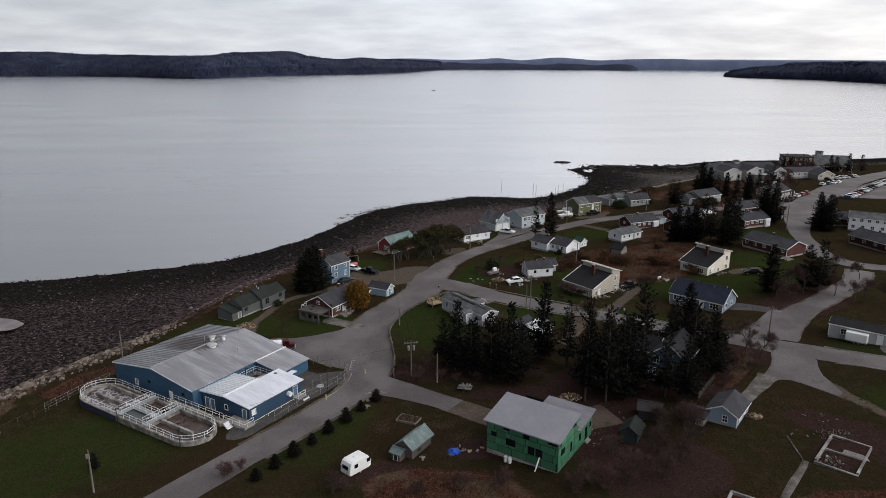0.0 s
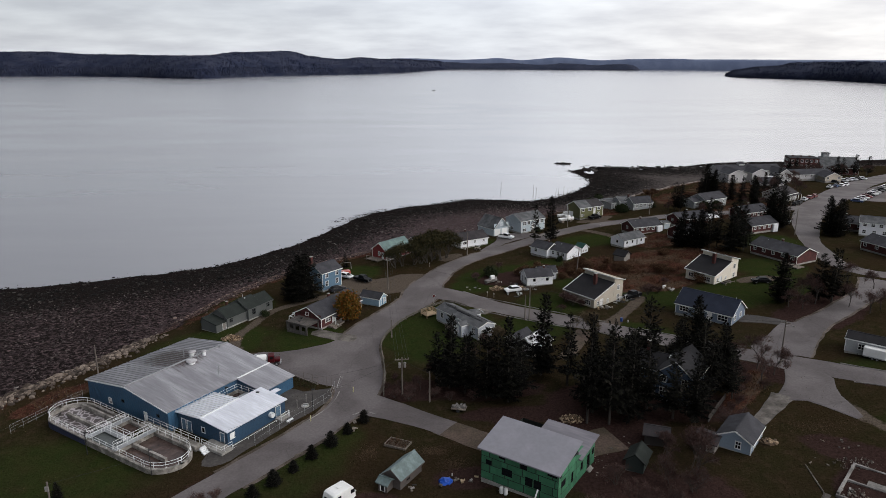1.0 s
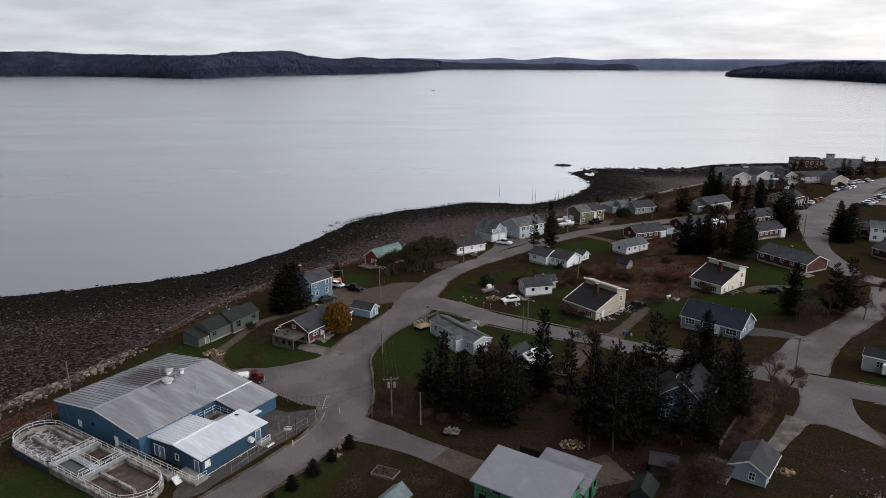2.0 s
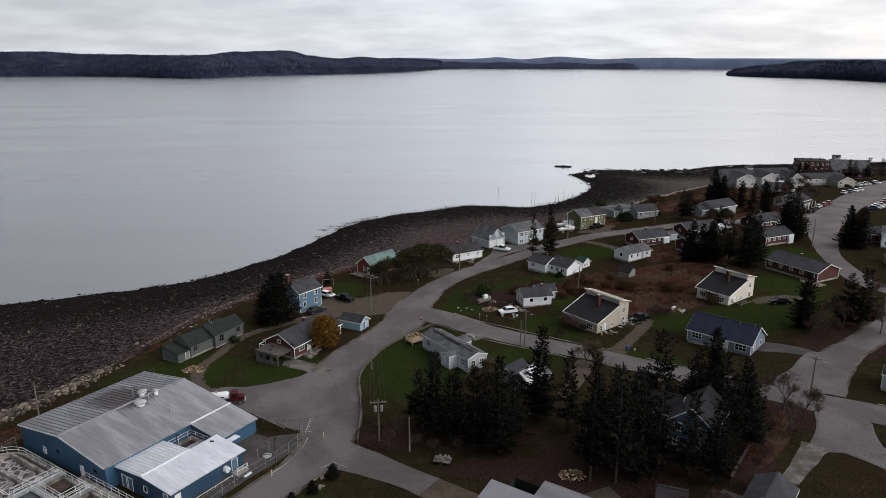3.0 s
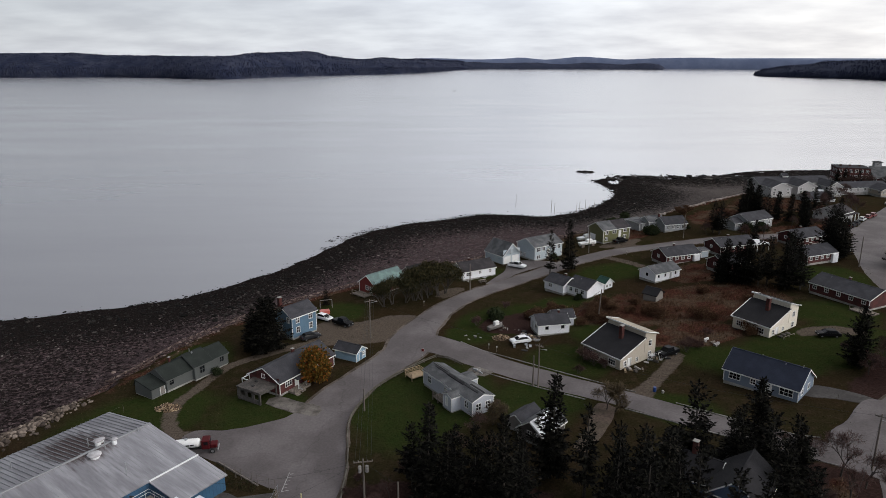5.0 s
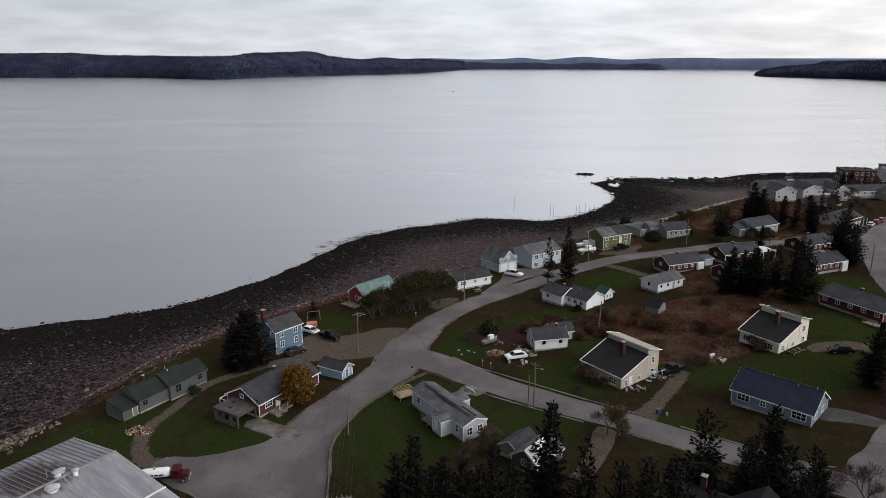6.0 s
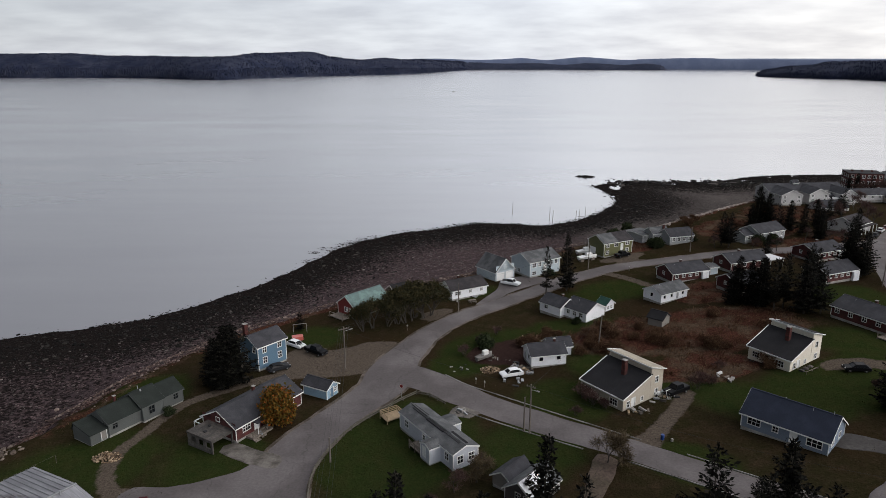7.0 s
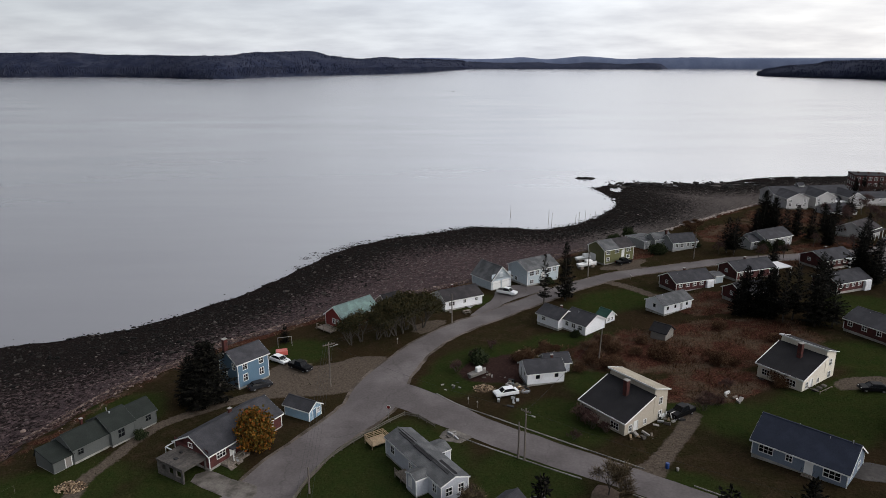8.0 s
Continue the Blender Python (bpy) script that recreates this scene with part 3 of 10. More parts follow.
# ---- water ----
def water_material():
    m = bpy.data.materials.new("calm_grey_sea")
    m.use_nodes = True
    n, l = m.node_tree.nodes, m.node_tree.links
    b = n["Principled BSDF"]
    b.inputs["IOR"].default_value = 1.85
    tc = n.new("ShaderNodeTexCoord")
    mp = n.new("ShaderNodeMapping")
    mp.inputs["Scale"].default_value = (0.0022, 0.009, 1)
    mp.inputs["Rotation"].default_value = (0, 0, radians(-8))
    l.new(tc.outputs["Object"], mp.inputs["Vector"])
    slick = n.new("ShaderNodeTexNoise")
    slick.inputs["Scale"].default_value = 1.6
    slick.inputs["Detail"].default_value = 6
    slick.inputs["Roughness"].default_value = 0.6
    l.new(mp.outputs[0], slick.inputs["Vector"])
    rr = n.new("ShaderNodeMapRange")
    rr.inputs["From Min"].default_value, rr.inputs["From Max"].default_value = 0.38, 0.62
    rr.inputs["To Min"].default_value, rr.inputs["To Max"].default_value = 0.19, 0.235
    l.new(slick.outputs["Fac"], rr.inputs["Value"])
    l.new(rr.outputs[0], b.inputs["Roughness"])
    cr = n.new("ShaderNodeValToRGB")
    cr.color_ramp.elements[0].position, cr.color_ramp.elements[1].position = 0.35, 0.65
    cr.color_ramp.elements[0].color, cr.color_ramp.elements[1].color = (0.205, 0.205, 0.222, 1), (0.225, 0.225, 0.242, 1)
    l.new(slick.outputs["Fac"], cr.inputs[0])
    l.new(cr.outputs[0], b.inputs["Base Color"])
    rip = n.new("ShaderNodeTexNoise")
    rip.inputs["Scale"].default_value = 0.35
    rip.inputs["Detail"].default_value = 4
    l.new(tc.outputs["Object"], rip.inputs["Vector"])
    bp = n.new("ShaderNodeBump")
    bp.inputs["Strength"].default_value = 0.05
    bp.inputs["Distance"].default_value = 0.12
    l.new(rip.outputs["Fac"], bp.inputs["Height"])
    l.new(bp.outputs[0], b.inputs["Normal"])
    return m


M_WATER = water_material()
bm = bmesh.new()
grid_v = {}
wx = [-4700, -2500, -1200, -600, -300, 0, 300, 600, 1200, 2500, 4700]
wy = [60, 200, 350, 600, 1000, 1700, 2600, 3600, 4780]
for i, x in enumerate(wx):
    for j, y in enumerate(wy):
        grid_v[i, j] = bm.verts.new((x, y, 20.0 * max(0.0, y - 3600) / 1180))
for i in range(len(wx) - 1):
    for j in range(len(wy) - 1):
        bm.faces.new((grid_v[i, j], grid_v[i + 1, j], grid_v[i + 1, j + 1], grid_v[i, j + 1]))
water = part("water", bm, M_WATER, None)
tagged(water, "calm grey tidal bay reflecting the clouds", "water", kind="structure")

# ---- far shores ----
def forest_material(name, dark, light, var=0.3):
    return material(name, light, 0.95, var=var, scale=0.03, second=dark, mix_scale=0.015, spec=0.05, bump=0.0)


# aerial haze is put into these colours: bluer and paler with distance
M_FOREST = forest_material("far_forest_hazed", (0.014, 0.018, 0.036), (0.028, 0.032, 0.052))
M_FOREST2 = forest_material("farther_forest_hazed", (0.026, 0.031, 0.052), (0.036, 0.041, 0.064), 0.15)
M_FOREST3 = forest_material("farthest_hills_hazed", (0.105, 0.128, 0.20), (0.125, 0.150, 0.225), 0.06)
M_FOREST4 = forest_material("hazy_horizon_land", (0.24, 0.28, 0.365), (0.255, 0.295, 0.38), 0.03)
FAR_ROWS = [(0.0, 0.0), (0.004, 0.09), (0.03, 0.22), (0.07, 0.34), (0.13, 0.47), (0.2, 0.60), (0.3, 0.74), (0.4, 0.86), (0.5, 0.95), (0.6, 1.0), (0.8, 0.97), (1.0, 0.6)]


def far_land(label, near, depth, mat, seed, tooth=6.0, step=14.0):
    """A wooded shore: hills behind a shoreline. near: points of its shore, each with the height of the hills behind it."""
    line = smooth_line(near, step)
    bm = bmesh.new()
    grid = []
    for p in line:
        away = np.array(p[:2]) / np.linalg.norm(p[:2])
        h = p[2]
        col = []
        for f, g in FAR_ROWS:
            q = np.array(p[:2]) + away * depth * f
            jag = tooth * noise.fractal((q[0] / 22 + seed, q[1] / 22, seed), 0.7, 2.0, 4)
            col.append(bm.verts.new((q[0], q[1], -1.0 if f == 0 else max(1.5, h * g + jag * min(1, g + 0.2)))))
        grid.append(col)
    for a, c in zip(grid[:-1], grid[1:]):
        for k in range(len(FAR_ROWS) - 1):
            bm.faces.new((a[k], c[k], c[k + 1], a[k + 1]))
    for f in bm.faces:
        f.smooth = True
    return tagged(part("far_shore", bm, mat, None), label, "wooded shore", kind="structure")


ISLAND = [(-2602, 2546, 96), (-2379, 2756, 92), (-2127, 2955, 100), (-1858, 2976, 103), (-1654, 2992, 104), (-1517, 3004, 94), (-1251, 2889, 90), (-1047, 2718, 86), (-921, 2667, 86), (-870, 2739, 90), (-850, 2856, 100), (-802, 3016, 105), (-719, 3179, 111), (-680, 3234, 109), (-650, 3276, 99), (-618, 3317, 88), (-506, 3453, 75), (-412, 3585, 84), (-335, 3682, 76), (-240, 3810, 76), (-142, 4032, 70), (-14, 4327, 60), (73, 4426, 31), (119, 4425, 9)]
POINT = [(-50, 4446, 50), (56, 4446, 57), (232, 4441, 51), (407, 4428, 54), (580, 4409, 44), (751, 4383, 52), (919, 4351, 42), (1001, 4333, 46), (1081, 4313, 49), (1146, 4297, 40), (1173, 4289, 20)]
HEADLAND = [(1305, 3282, 3), (1254, 3108, 19), (1260, 3004, 33), (1290, 2909, 43), (1318, 2820, 49), (1344, 2736, 61), (1391, 2658, 63), (1395, 2441, 66), (1378, 2201, 64), (1485, 1923, 70), (1698, 1746, 73)]
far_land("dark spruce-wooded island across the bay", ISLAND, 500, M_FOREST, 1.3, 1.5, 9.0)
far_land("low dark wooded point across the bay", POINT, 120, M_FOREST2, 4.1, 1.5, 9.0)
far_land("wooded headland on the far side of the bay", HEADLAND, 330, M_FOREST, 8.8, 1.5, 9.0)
far_land("distant hills with blue haze in their colour", [(-523, 4577, 73), (-307, 4596, 81), (-161, 4604, 81), (58, 4606, 74), (240, 4601, 78), (348, 4594, 85), (493, 4580, 72), (600, 4568, 79), (723, 4550, 89), (846, 4529, 82), (984, 4501, 72), (1185, 4452, 79), (1441, 4376, 81), (1565, 4333, 73), (1743, 4264, 73), (2021, 4140, 69), (2502, 3868, 68)], 60, M_FOREST3, 12.0, 1.0)
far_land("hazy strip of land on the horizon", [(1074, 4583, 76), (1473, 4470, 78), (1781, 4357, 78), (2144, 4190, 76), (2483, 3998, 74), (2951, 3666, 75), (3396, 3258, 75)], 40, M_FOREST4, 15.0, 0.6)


def far_woods(label, near, depth, count, seed, cols, size=1.0):
    """Spruce tops over a far shore, as small cones past counting; they thicken into darker and paler stands."""
    rng = random.Random(seed)
    line = smooth_line(near, 9.0)
    vs, fs = [], []
    while len(fs) < count * 5:
        i = rng.randrange(len(line))
        f = rng.choice((rng.uniform(0.006, 0.1), rng.uniform(0.05, 0.6), rng.uniform(0.4, 0.66)))
        g = float(np.interp(f, [r[0] for r in FAR_ROWS], [r[1] for r in FAR_ROWS]))
        p = np.array(line[i][:2])
        q = p + p / np.linalg.norm(p) * depth * f + np.array((rng.uniform(-5, 5), rng.uniform(-5, 5)))
        stand = noise.fractal((q[0] / 70, q[1] / 70, seed), 0.8, 2.0, 3)
        z = line[i][2] * g * 0.97 - 3
        w, t = size * rng.uniform(2.2, 5.5) * (1 + 0.3 * stand), size * rng.uniform(4, 10) * (1 + 0.45 * stand)
        a = len(vs)
        for k in range(5):
            vs.append((q[0] + w * math.cos(k * 1.2566), q[1] + w * math.sin(k * 1.2566), z))
        vs.append((q[0], q[1], z + t))
        fs += [(a + k, a + (k + 1) % 5, a + 5) for k in range(5)]
    me = bpy.data.meshes.new("far_woods")
    me.from_pydata(vs, [], fs)
    m = bpy.data.materials.new("far_spruce_tops_hazed")
    m.use_nodes = True
    n, l = m.node_tree.nodes, m.node_tree.links
    b = n["Principled BSDF"]
    b.inputs["Roughness"].default_value = 0.95
    b.inputs["Specular IOR Level"].default_value = 0.0
    geo = n.new("ShaderNodeNewGeometry")
    tc = n.new("ShaderNodeTexCoord")
    st = n.new("ShaderNodeTexNoise")
    st.inputs["Scale"].default_value = 0.014
    st.inputs["Detail"].default_value = 4
    l.new(tc.outputs["Object"], st.inputs["Vector"])
    mx = n.new("ShaderNodeMath"); mx.operation = "MULTIPLY_ADD"
    mx.inputs[1].default_value, mx.inputs[2].default_value = 1.6, -0.55
    l.new(st.outputs["Fac"], mx.inputs[0])
    av = n.new("ShaderNodeMath"); av.operation = "MULTIPLY_ADD"
    av.inputs[1].default_value = 0.45
    l.new(geo.outputs["Random Per Island"], av.inputs[0])
    l.new(mx.outputs[0], av.inputs[2])
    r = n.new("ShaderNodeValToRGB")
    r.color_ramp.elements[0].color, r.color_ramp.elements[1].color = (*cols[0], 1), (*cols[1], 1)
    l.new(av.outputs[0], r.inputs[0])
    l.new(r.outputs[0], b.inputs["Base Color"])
    me.materials.append(m)
    return tagged(new("far_woods", me), label, "trees", kind="stuff")


# the blue of the tree tops is haze too, put into their colour
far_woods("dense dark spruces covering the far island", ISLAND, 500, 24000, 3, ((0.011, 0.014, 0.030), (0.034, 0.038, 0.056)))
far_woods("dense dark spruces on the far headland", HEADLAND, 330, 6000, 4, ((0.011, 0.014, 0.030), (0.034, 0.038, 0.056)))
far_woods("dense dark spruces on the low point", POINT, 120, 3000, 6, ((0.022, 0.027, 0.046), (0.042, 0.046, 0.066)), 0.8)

# ---- roads, drives and kerbs ----
def ribbon(name, points, width, lift, mat, label, category, kind="structure", step=2.0, ragged=0.0):
    """A paved strip that follows the ground; points may carry a width of their own."""
    pts = [(p[0], p[1], p[2] if len(p) > 2 else width) for p in points]
    line = smooth_line(pts, step)
    bm = bmesh.new()
    prev = None
    k = len(line)
    for i, p in enumerate(line):
        a, b = line[max(0, i - 1)], line[min(k - 1, i + 1)]
        d = np.array([b[0] - a[0], b[1] - a[1]])
        d /= max(1e-6, np.linalg.norm(d))
        n = np.array([-d[1], d[0]])
        row = []
        for f in (-0.5, -0.25, 0.0, 0.25, 0.5):
            w = p[2] * f
            if abs(f) == 0.5 and ragged:
                w += ragged * noise.noise((p[0] * 0.35, p[1] * 0.35, f * 9))
            q = np.array(p[:2]) + n * w
            row.append(bm.verts.new((q[0], q[1], ground(q[0], q[1]) + lift - (0.05 if abs(f) == 0.5 else 0))))
        if prev:
            for j in range(4):
                bm.faces.new((prev[j + 1], prev[j], row[j], row[j + 1]))
        prev = row
    bmesh.ops.recalc_face_normals(bm, faces=list(bm.faces))
    for f in bm.faces:
        if f.normal.z < 0:
            f.normal_flip()
    ob = part(name, bm, mat, None)
    return tagged(ob, label, category, kind=kind)


def apron(name, points, lift, mat, label, category, kind="structure", ragged=0.25):
    """A paved or bare patch with a rounded outline, laid on the ground."""
    line = smooth_line(points, 1.5, closed=True)
    bm = bmesh.new()
    cx, cy = np.mean([p[0] for p in line]), np.mean([p[1] for p in line])
    ring = []
    for p in line:
        x = p[0] + ragged * noise.noise((p[0] * 0.5, p[1] * 0.5, 2.0))
        y = p[1] + ragged * noise.noise((p[0] * 0.5, p[1] * 0.5, 7.0))
        ring.append(bm.verts.new((x, y, ground(x, y) + lift - 0.05)))
    inner = []
    for v in ring:
        x, y = v.co.x * 0.92 + cx * 0.08, v.co.y * 0.92 + cy * 0.08
        inner.append(bm.verts.new((x, y, ground(x, y) + lift)))
    k = len(ring)
    for i in range(k):
        j = (i + 1) % k
        bm.faces.new((ring[i], ring[j], inner[j], inner[i]))
    f = bm.faces.new(inner)
    bmesh.ops.triangulate(bm, faces=[f])
    bmesh.ops.recalc_face_normals(bm, faces=list(bm.faces))
    for f in bm.faces:
        if f.normal.z < 0:
            f.normal_flip()
    return tagged(part(name, bm, mat, None), label, category, kind=kind)


def kerb(points, label="pale concrete kerb along the street"):
    line = smooth_line(points, 1.5)
    bm = bmesh.new()
    prev = None
    for i, p in enumerate(line):
        a, b = line[max(0, i - 1)], line[min(len(line) - 1, i + 1)]
        d = np.array([b[0] - a[0], b[1] - a[1]])
        d /= np.linalg.norm(d)
        n = np.array([-d[1], d[0]])
        row = []
        for s, h in ((-0.09, 0.0), (-0.075, 0.12), (0.075, 0.12), (0.09, 0.0)):
            q = np.array(p[:2]) + n * s
            row.append(bm.verts.new((q[0], q[1], ground(q[0], q[1]) + h)))
        if prev:
            for j in range(3):
                bm.faces.new((prev[j], row[j], row[j + 1], prev[j + 1]))
        prev = row
    bmesh.ops.recalc_face_normals(bm, faces=list(bm.faces))
    return tagged(part("kerb", bm, M_KERB, None), label, "kerb", kind="structure")


M_SAND = material("sandy_road_shoulder", (0.120, 0.098, 0.084), 0.95, var=0.3, scale=1.4, bump=0.4, bump_scale=10, second=(0.058, 0.046, 0.036), mix_scale=0.35, spec=0.1)
ribbon("road_shoulder", [(p[0], p[1], p[2] + 1.3) for p in ROAD_MAIN[3:]], 8, 0.07, M_SAND, "sandy shoulder along the village road", "road shoulder", ragged=0.6)
ribbon("road_shoulder", [(70.5, 139, 7.6), (76.5, 147.6, 8.6), (82.4, 153.5, 7.3), (88.6, 157.8, 6.6), (98.4, 166.4, 6.4), (107, 174, 6.8), (114, 184.5, 7.4)], 8, 0.085, M_SAND, "sandy shoulder along the lane", "road shoulder", ragged=0.5)
ribbon("road", ROAD_MAIN, 8, 0.09, M_ASPHALT, "worn grey asphalt village road curving along the shore", "road", ragged=0.3)
ribbon("road", ROAD_EAST, 6, 0.10, M_ASPHALT, "grey asphalt side street between the houses", "road", ragged=0.25)
ribbon("road", [(70.5, 139, 7), (76.5, 147.6, 7.6), (82.4, 153.5, 6.2), (88.6, 157.8, 5.4), (98.4, 166.4, 5.2), (107, 174, 5.6), (114, 184.5, 6.2)], 6, 0.11, M_ASPHALT, "grey asphalt lane running from the crossroads", "road", ragged=0.3)
ribbon("road", [(160, 174, 6), (140, 181, 6), (124, 186.4, 6), (115.6, 191, 6.4), (112.9, 199.6, 6.2), (114.9, 210, 6), (118.8, 225.4, 6.0), (126.2, 242, 8), (135, 259.4, 10), (147, 277, 12), (163, 297, 12.5), (186, 323, 13), (214, 355, 13), (243, 386, 13), (300, 440, 13)], 6, 0.08, M_ASPHALT, "pale grey asphalt street past the car park", "road", ragged=0.3)
ribbon("track", [(-12, 127, 7.5), (-6, 123.5, 6.0), (-1, 120.3, 5.0), (3.5, 117, 4.8)], 5, 0.12, M_ASPHALT, "short paved spur off the village road", "road", ragged=0.3)
ribbon("track", [(2.5, 117.7, 4.8), (9, 112.6, 5.0), (16, 108.8, 5.4), (24, 110, 6.5), (30, 112, 7)], 5, 0.10, M_DIRT, "bare brown dirt drive to the building site", "track", ragged=0.6)
ribbon("track", [(61.6, 122.8, 4.2), (60.2, 121.4, 3.4), (56.4, 117.3, 2.7), (53.3, 114.2, 2.3)], 4, 0.12, M_OLDCON, "old pale concrete drive to a garage", "track", ragged=0.25)
ribbon("track", [(54.2, 95.0, 0.8), (52.7, 93.2, 1.0), (49.8, 89.9, 1.1), (47.0, 86.6, 1.0)], 1, 0.06, M_OLDCON, "broken concrete garden path", "path", ragged=0.15)
apron("yard", [(65.4, 130.2), (67.3, 134.2), (70.0, 133.6), (72.6, 130.6), (72.9, 127.8), (71.6, 125.0), (70.7, 121.6), (70.6, 117.6), (70.2, 114.2), (69.0, 113.6), (67.4, 116.1), (66.0, 118.4), (64.4, 120.5), (62.0, 121.0), (60.2, 120.6), (59.4, 121.8), (61.4, 124.2), (63.8, 127.2)], 0.11, M_ASPHALT, "worn grey paved mouth of two drives at the crossroads", "yard", ragged=0.12)
apron("yard", [(66.6, 146.0), (70.8, 149.3), (74.6, 153.6), (77.4, 155.6), (80.4, 153.4), (77.4, 147.0), (73.8, 142.4), (72.9, 138.2), (68.6, 139.4), (64.6, 142.6)], 0.12, M_ASPHALT, "worn grey asphalt corner of the crossroads", "yard", ragged=0.3)
apron("yard", [(-38.2, 147.0), (-37.2, 150.6), (-32.1, 150.8), (-27.3, 152.4), (-22.6, 155.0), (-20.6, 157.6), (-17, 161), (-14, 152), (-15, 140), (-16.6, 132.6), (-18.6, 134.0), (-21.6, 135.4), (-27.5, 139.8), (-32.5, 142.5)], 0.085, M_ASPHALT, "wide grey asphalt forecourt beside the road", "yard")
apron("yard", [(-27.6, 160.2), (-26.0, 162.9), (-20.5, 160.3), (-16.8, 159.0), (-16.8, 155.2), (-21.9, 156.9)], 0.105, M_OLDCON, "concrete driveway apron of the carport", "yard")
apron("yard", [(14.5, 228.5), (20, 232.5), (24.5, 238.5), (32, 245), (36.5, 248.5), (31.5, 251.5), (26.5, 252), (21.5, 247.5), (20.2, 240.5)], 0.075, M_ASPHALT, "asphalt drive in front of the garage", "yard")
apron("yard", [(32.5, 158.2), (35.2, 156.4), (33.2, 151), (30.2, 145.5), (27.5, 142), (26, 144), (28.8, 149), (30.8, 154.5)], 0.07, M_DIRT, "brown dirt drive among the spruces", "yard", ragged=0.5)
apron("yard", [(-27.0, 133.6), (-23.6, 132.2), (-21.4, 132.6), (-18.8, 133.2), (-17.6, 131.2), (-18.6, 127.6), (-20.6, 124.4), (-24.6, 119.0), (-28.4, 112.8), (-31.5, 108.4), (-34.5, 108), (-34.5, 113.5), (-29, 122.5), (-30, 128.5)], 0.05, M_PAVEDARK, "dark paved strip round the works building", "yard")
apron("yard", [(86.5, 129.5), (93, 124.5), (97, 127.5), (90, 133.5)], 0.06, M_ASPHALT, "dark paved parking space of the mobile home", "yard")
apron("yard", [(68, 158), (72.5, 156.2), (76, 154.2), (78.4, 155.6), (75, 159.5), (70.6, 161.6)], 0.07, M_PAVEDARK, "dark paved drive beside the slate-blue house", "yard")
apron("yard", [(9, 172.3), (12.5, 170.3), (14.8, 172.2), (11.5, 175.2)], 0.06, M_OLDCON, "cracked concrete slabs beside the mobile home", "yard", ragged=0.4)
apron("car_park", [(172, 300), (184, 312), (206, 334), (232, 360), (250, 372), (262, 362), (240, 338), (212, 312), (190, 292)], 0.06, M_ASPHALT, "asphalt car park full of parked cars", "car park")
kerb([(8, 187.8), (12.5, 183), (17.2, 179.4), (29.5, 169.9), (40, 161.8)])
kerb([(45.8, 157.3), (53.5, 151.0), (61.2, 145.1), (64.0, 144.2)])
kerb([(10.3, 174.6), (13.3, 171.6), (23.8, 164.2), (30.5, 159.7)])
kerb([(36.6, 155.9), (45, 149.6), (57.5, 140.3), (64.5, 135.4)])
kerb([(-21.4, 120.2), (-19.6, 122.8), (-18.0, 125.6), (-17.0, 129.2), (-16.8, 131.6)])
kerb([(-13.2, 122.6), (-11.3, 124.0), (-9.0, 122.6)])
kerb([(75.5, 126.2), (79.4, 124.0), (85, 119.9), (97, 110.8)])
kerb([(77.4, 133.9), (82.6, 129.8), (87, 126.6)])

# ---- houses ----
W_BLUE = siding("blue_clapboard", (0.090, 0.158, 0.228))
W_LTBLUE = siding("pale_blue_clapboard", (0.40, 0.46, 0.50))
W_WHITE = siding("white_clapboard", (0.74, 0.75, 0.78))
W_GREYW = siding("grey_white_vinyl", (0.44, 0.46, 0.51))
W_GREEN = siding("grey_green_shingle_wall", (0.080, 0.086, 0.084))
W_TAN = siding("tan_clapboard", (0.42, 0.375, 0.31))
W_CREAM = siding("cream_clapboard", (0.66, 0.61, 0.52))
W_SLATE = siding("slate_blue_vinyl", (0.150, 0.185, 0.240))
W_GREY = siding("grey_clapboard", (0.30, 0.31, 0.32))
W_OLIVE = siding("olive_clapboard", (0.115, 0.115, 0.050))
W_RED = siding("barn_red_boards", (0.165, 0.028, 0.026))
W_NAVY = siding("dark_blue_clapboard", (0.055, 0.085, 0.140))
W_STEEL = material("blue_ribbed_steel", (0.040, 0.105, 0.185), 0.55, var=0.08, second=(0.034, 0.086, 0.155), mix_scale=0.15)
W_OLD = siding("bare_weathered_boards", (0.20, 0.185, 0.17))
R_DARK = shingles("charcoal_shingles", (0.0187, 0.0180, 0.0202))
R_NAVY = shingles("blue_black_shingles", (0.0221, 0.0272, 0.0442))
R_GREY = shingles("grey_shingles", (0.0480, 0.0475, 0.0545), second=(0.0330, 0.0330, 0.0375))
R_LIGHT = shingles("weathered_pale_shingles", (0.1080, 0.1104, 0.1136), second=(0.0656, 0.0672, 0.0712))
R_BROWN = shingles("brown_grey_shingles", (0.0434, 0.0385, 0.0406), second=(0.0280, 0.0252, 0.0273))
R_GREEN = shingles("dark_green_roofing", (0.0192, 0.0232, 0.0208))
R_TEAL = material("pale_green_roof_sheet", (0.125, 0.200, 0.180), 0.6, var=0.18, second=(0.085, 0.13, 0.125), mix_scale=0.5)
R_WHITE = material("white_flat_roof", (0.55, 0.55, 0.56), 0.7, var=0.1)


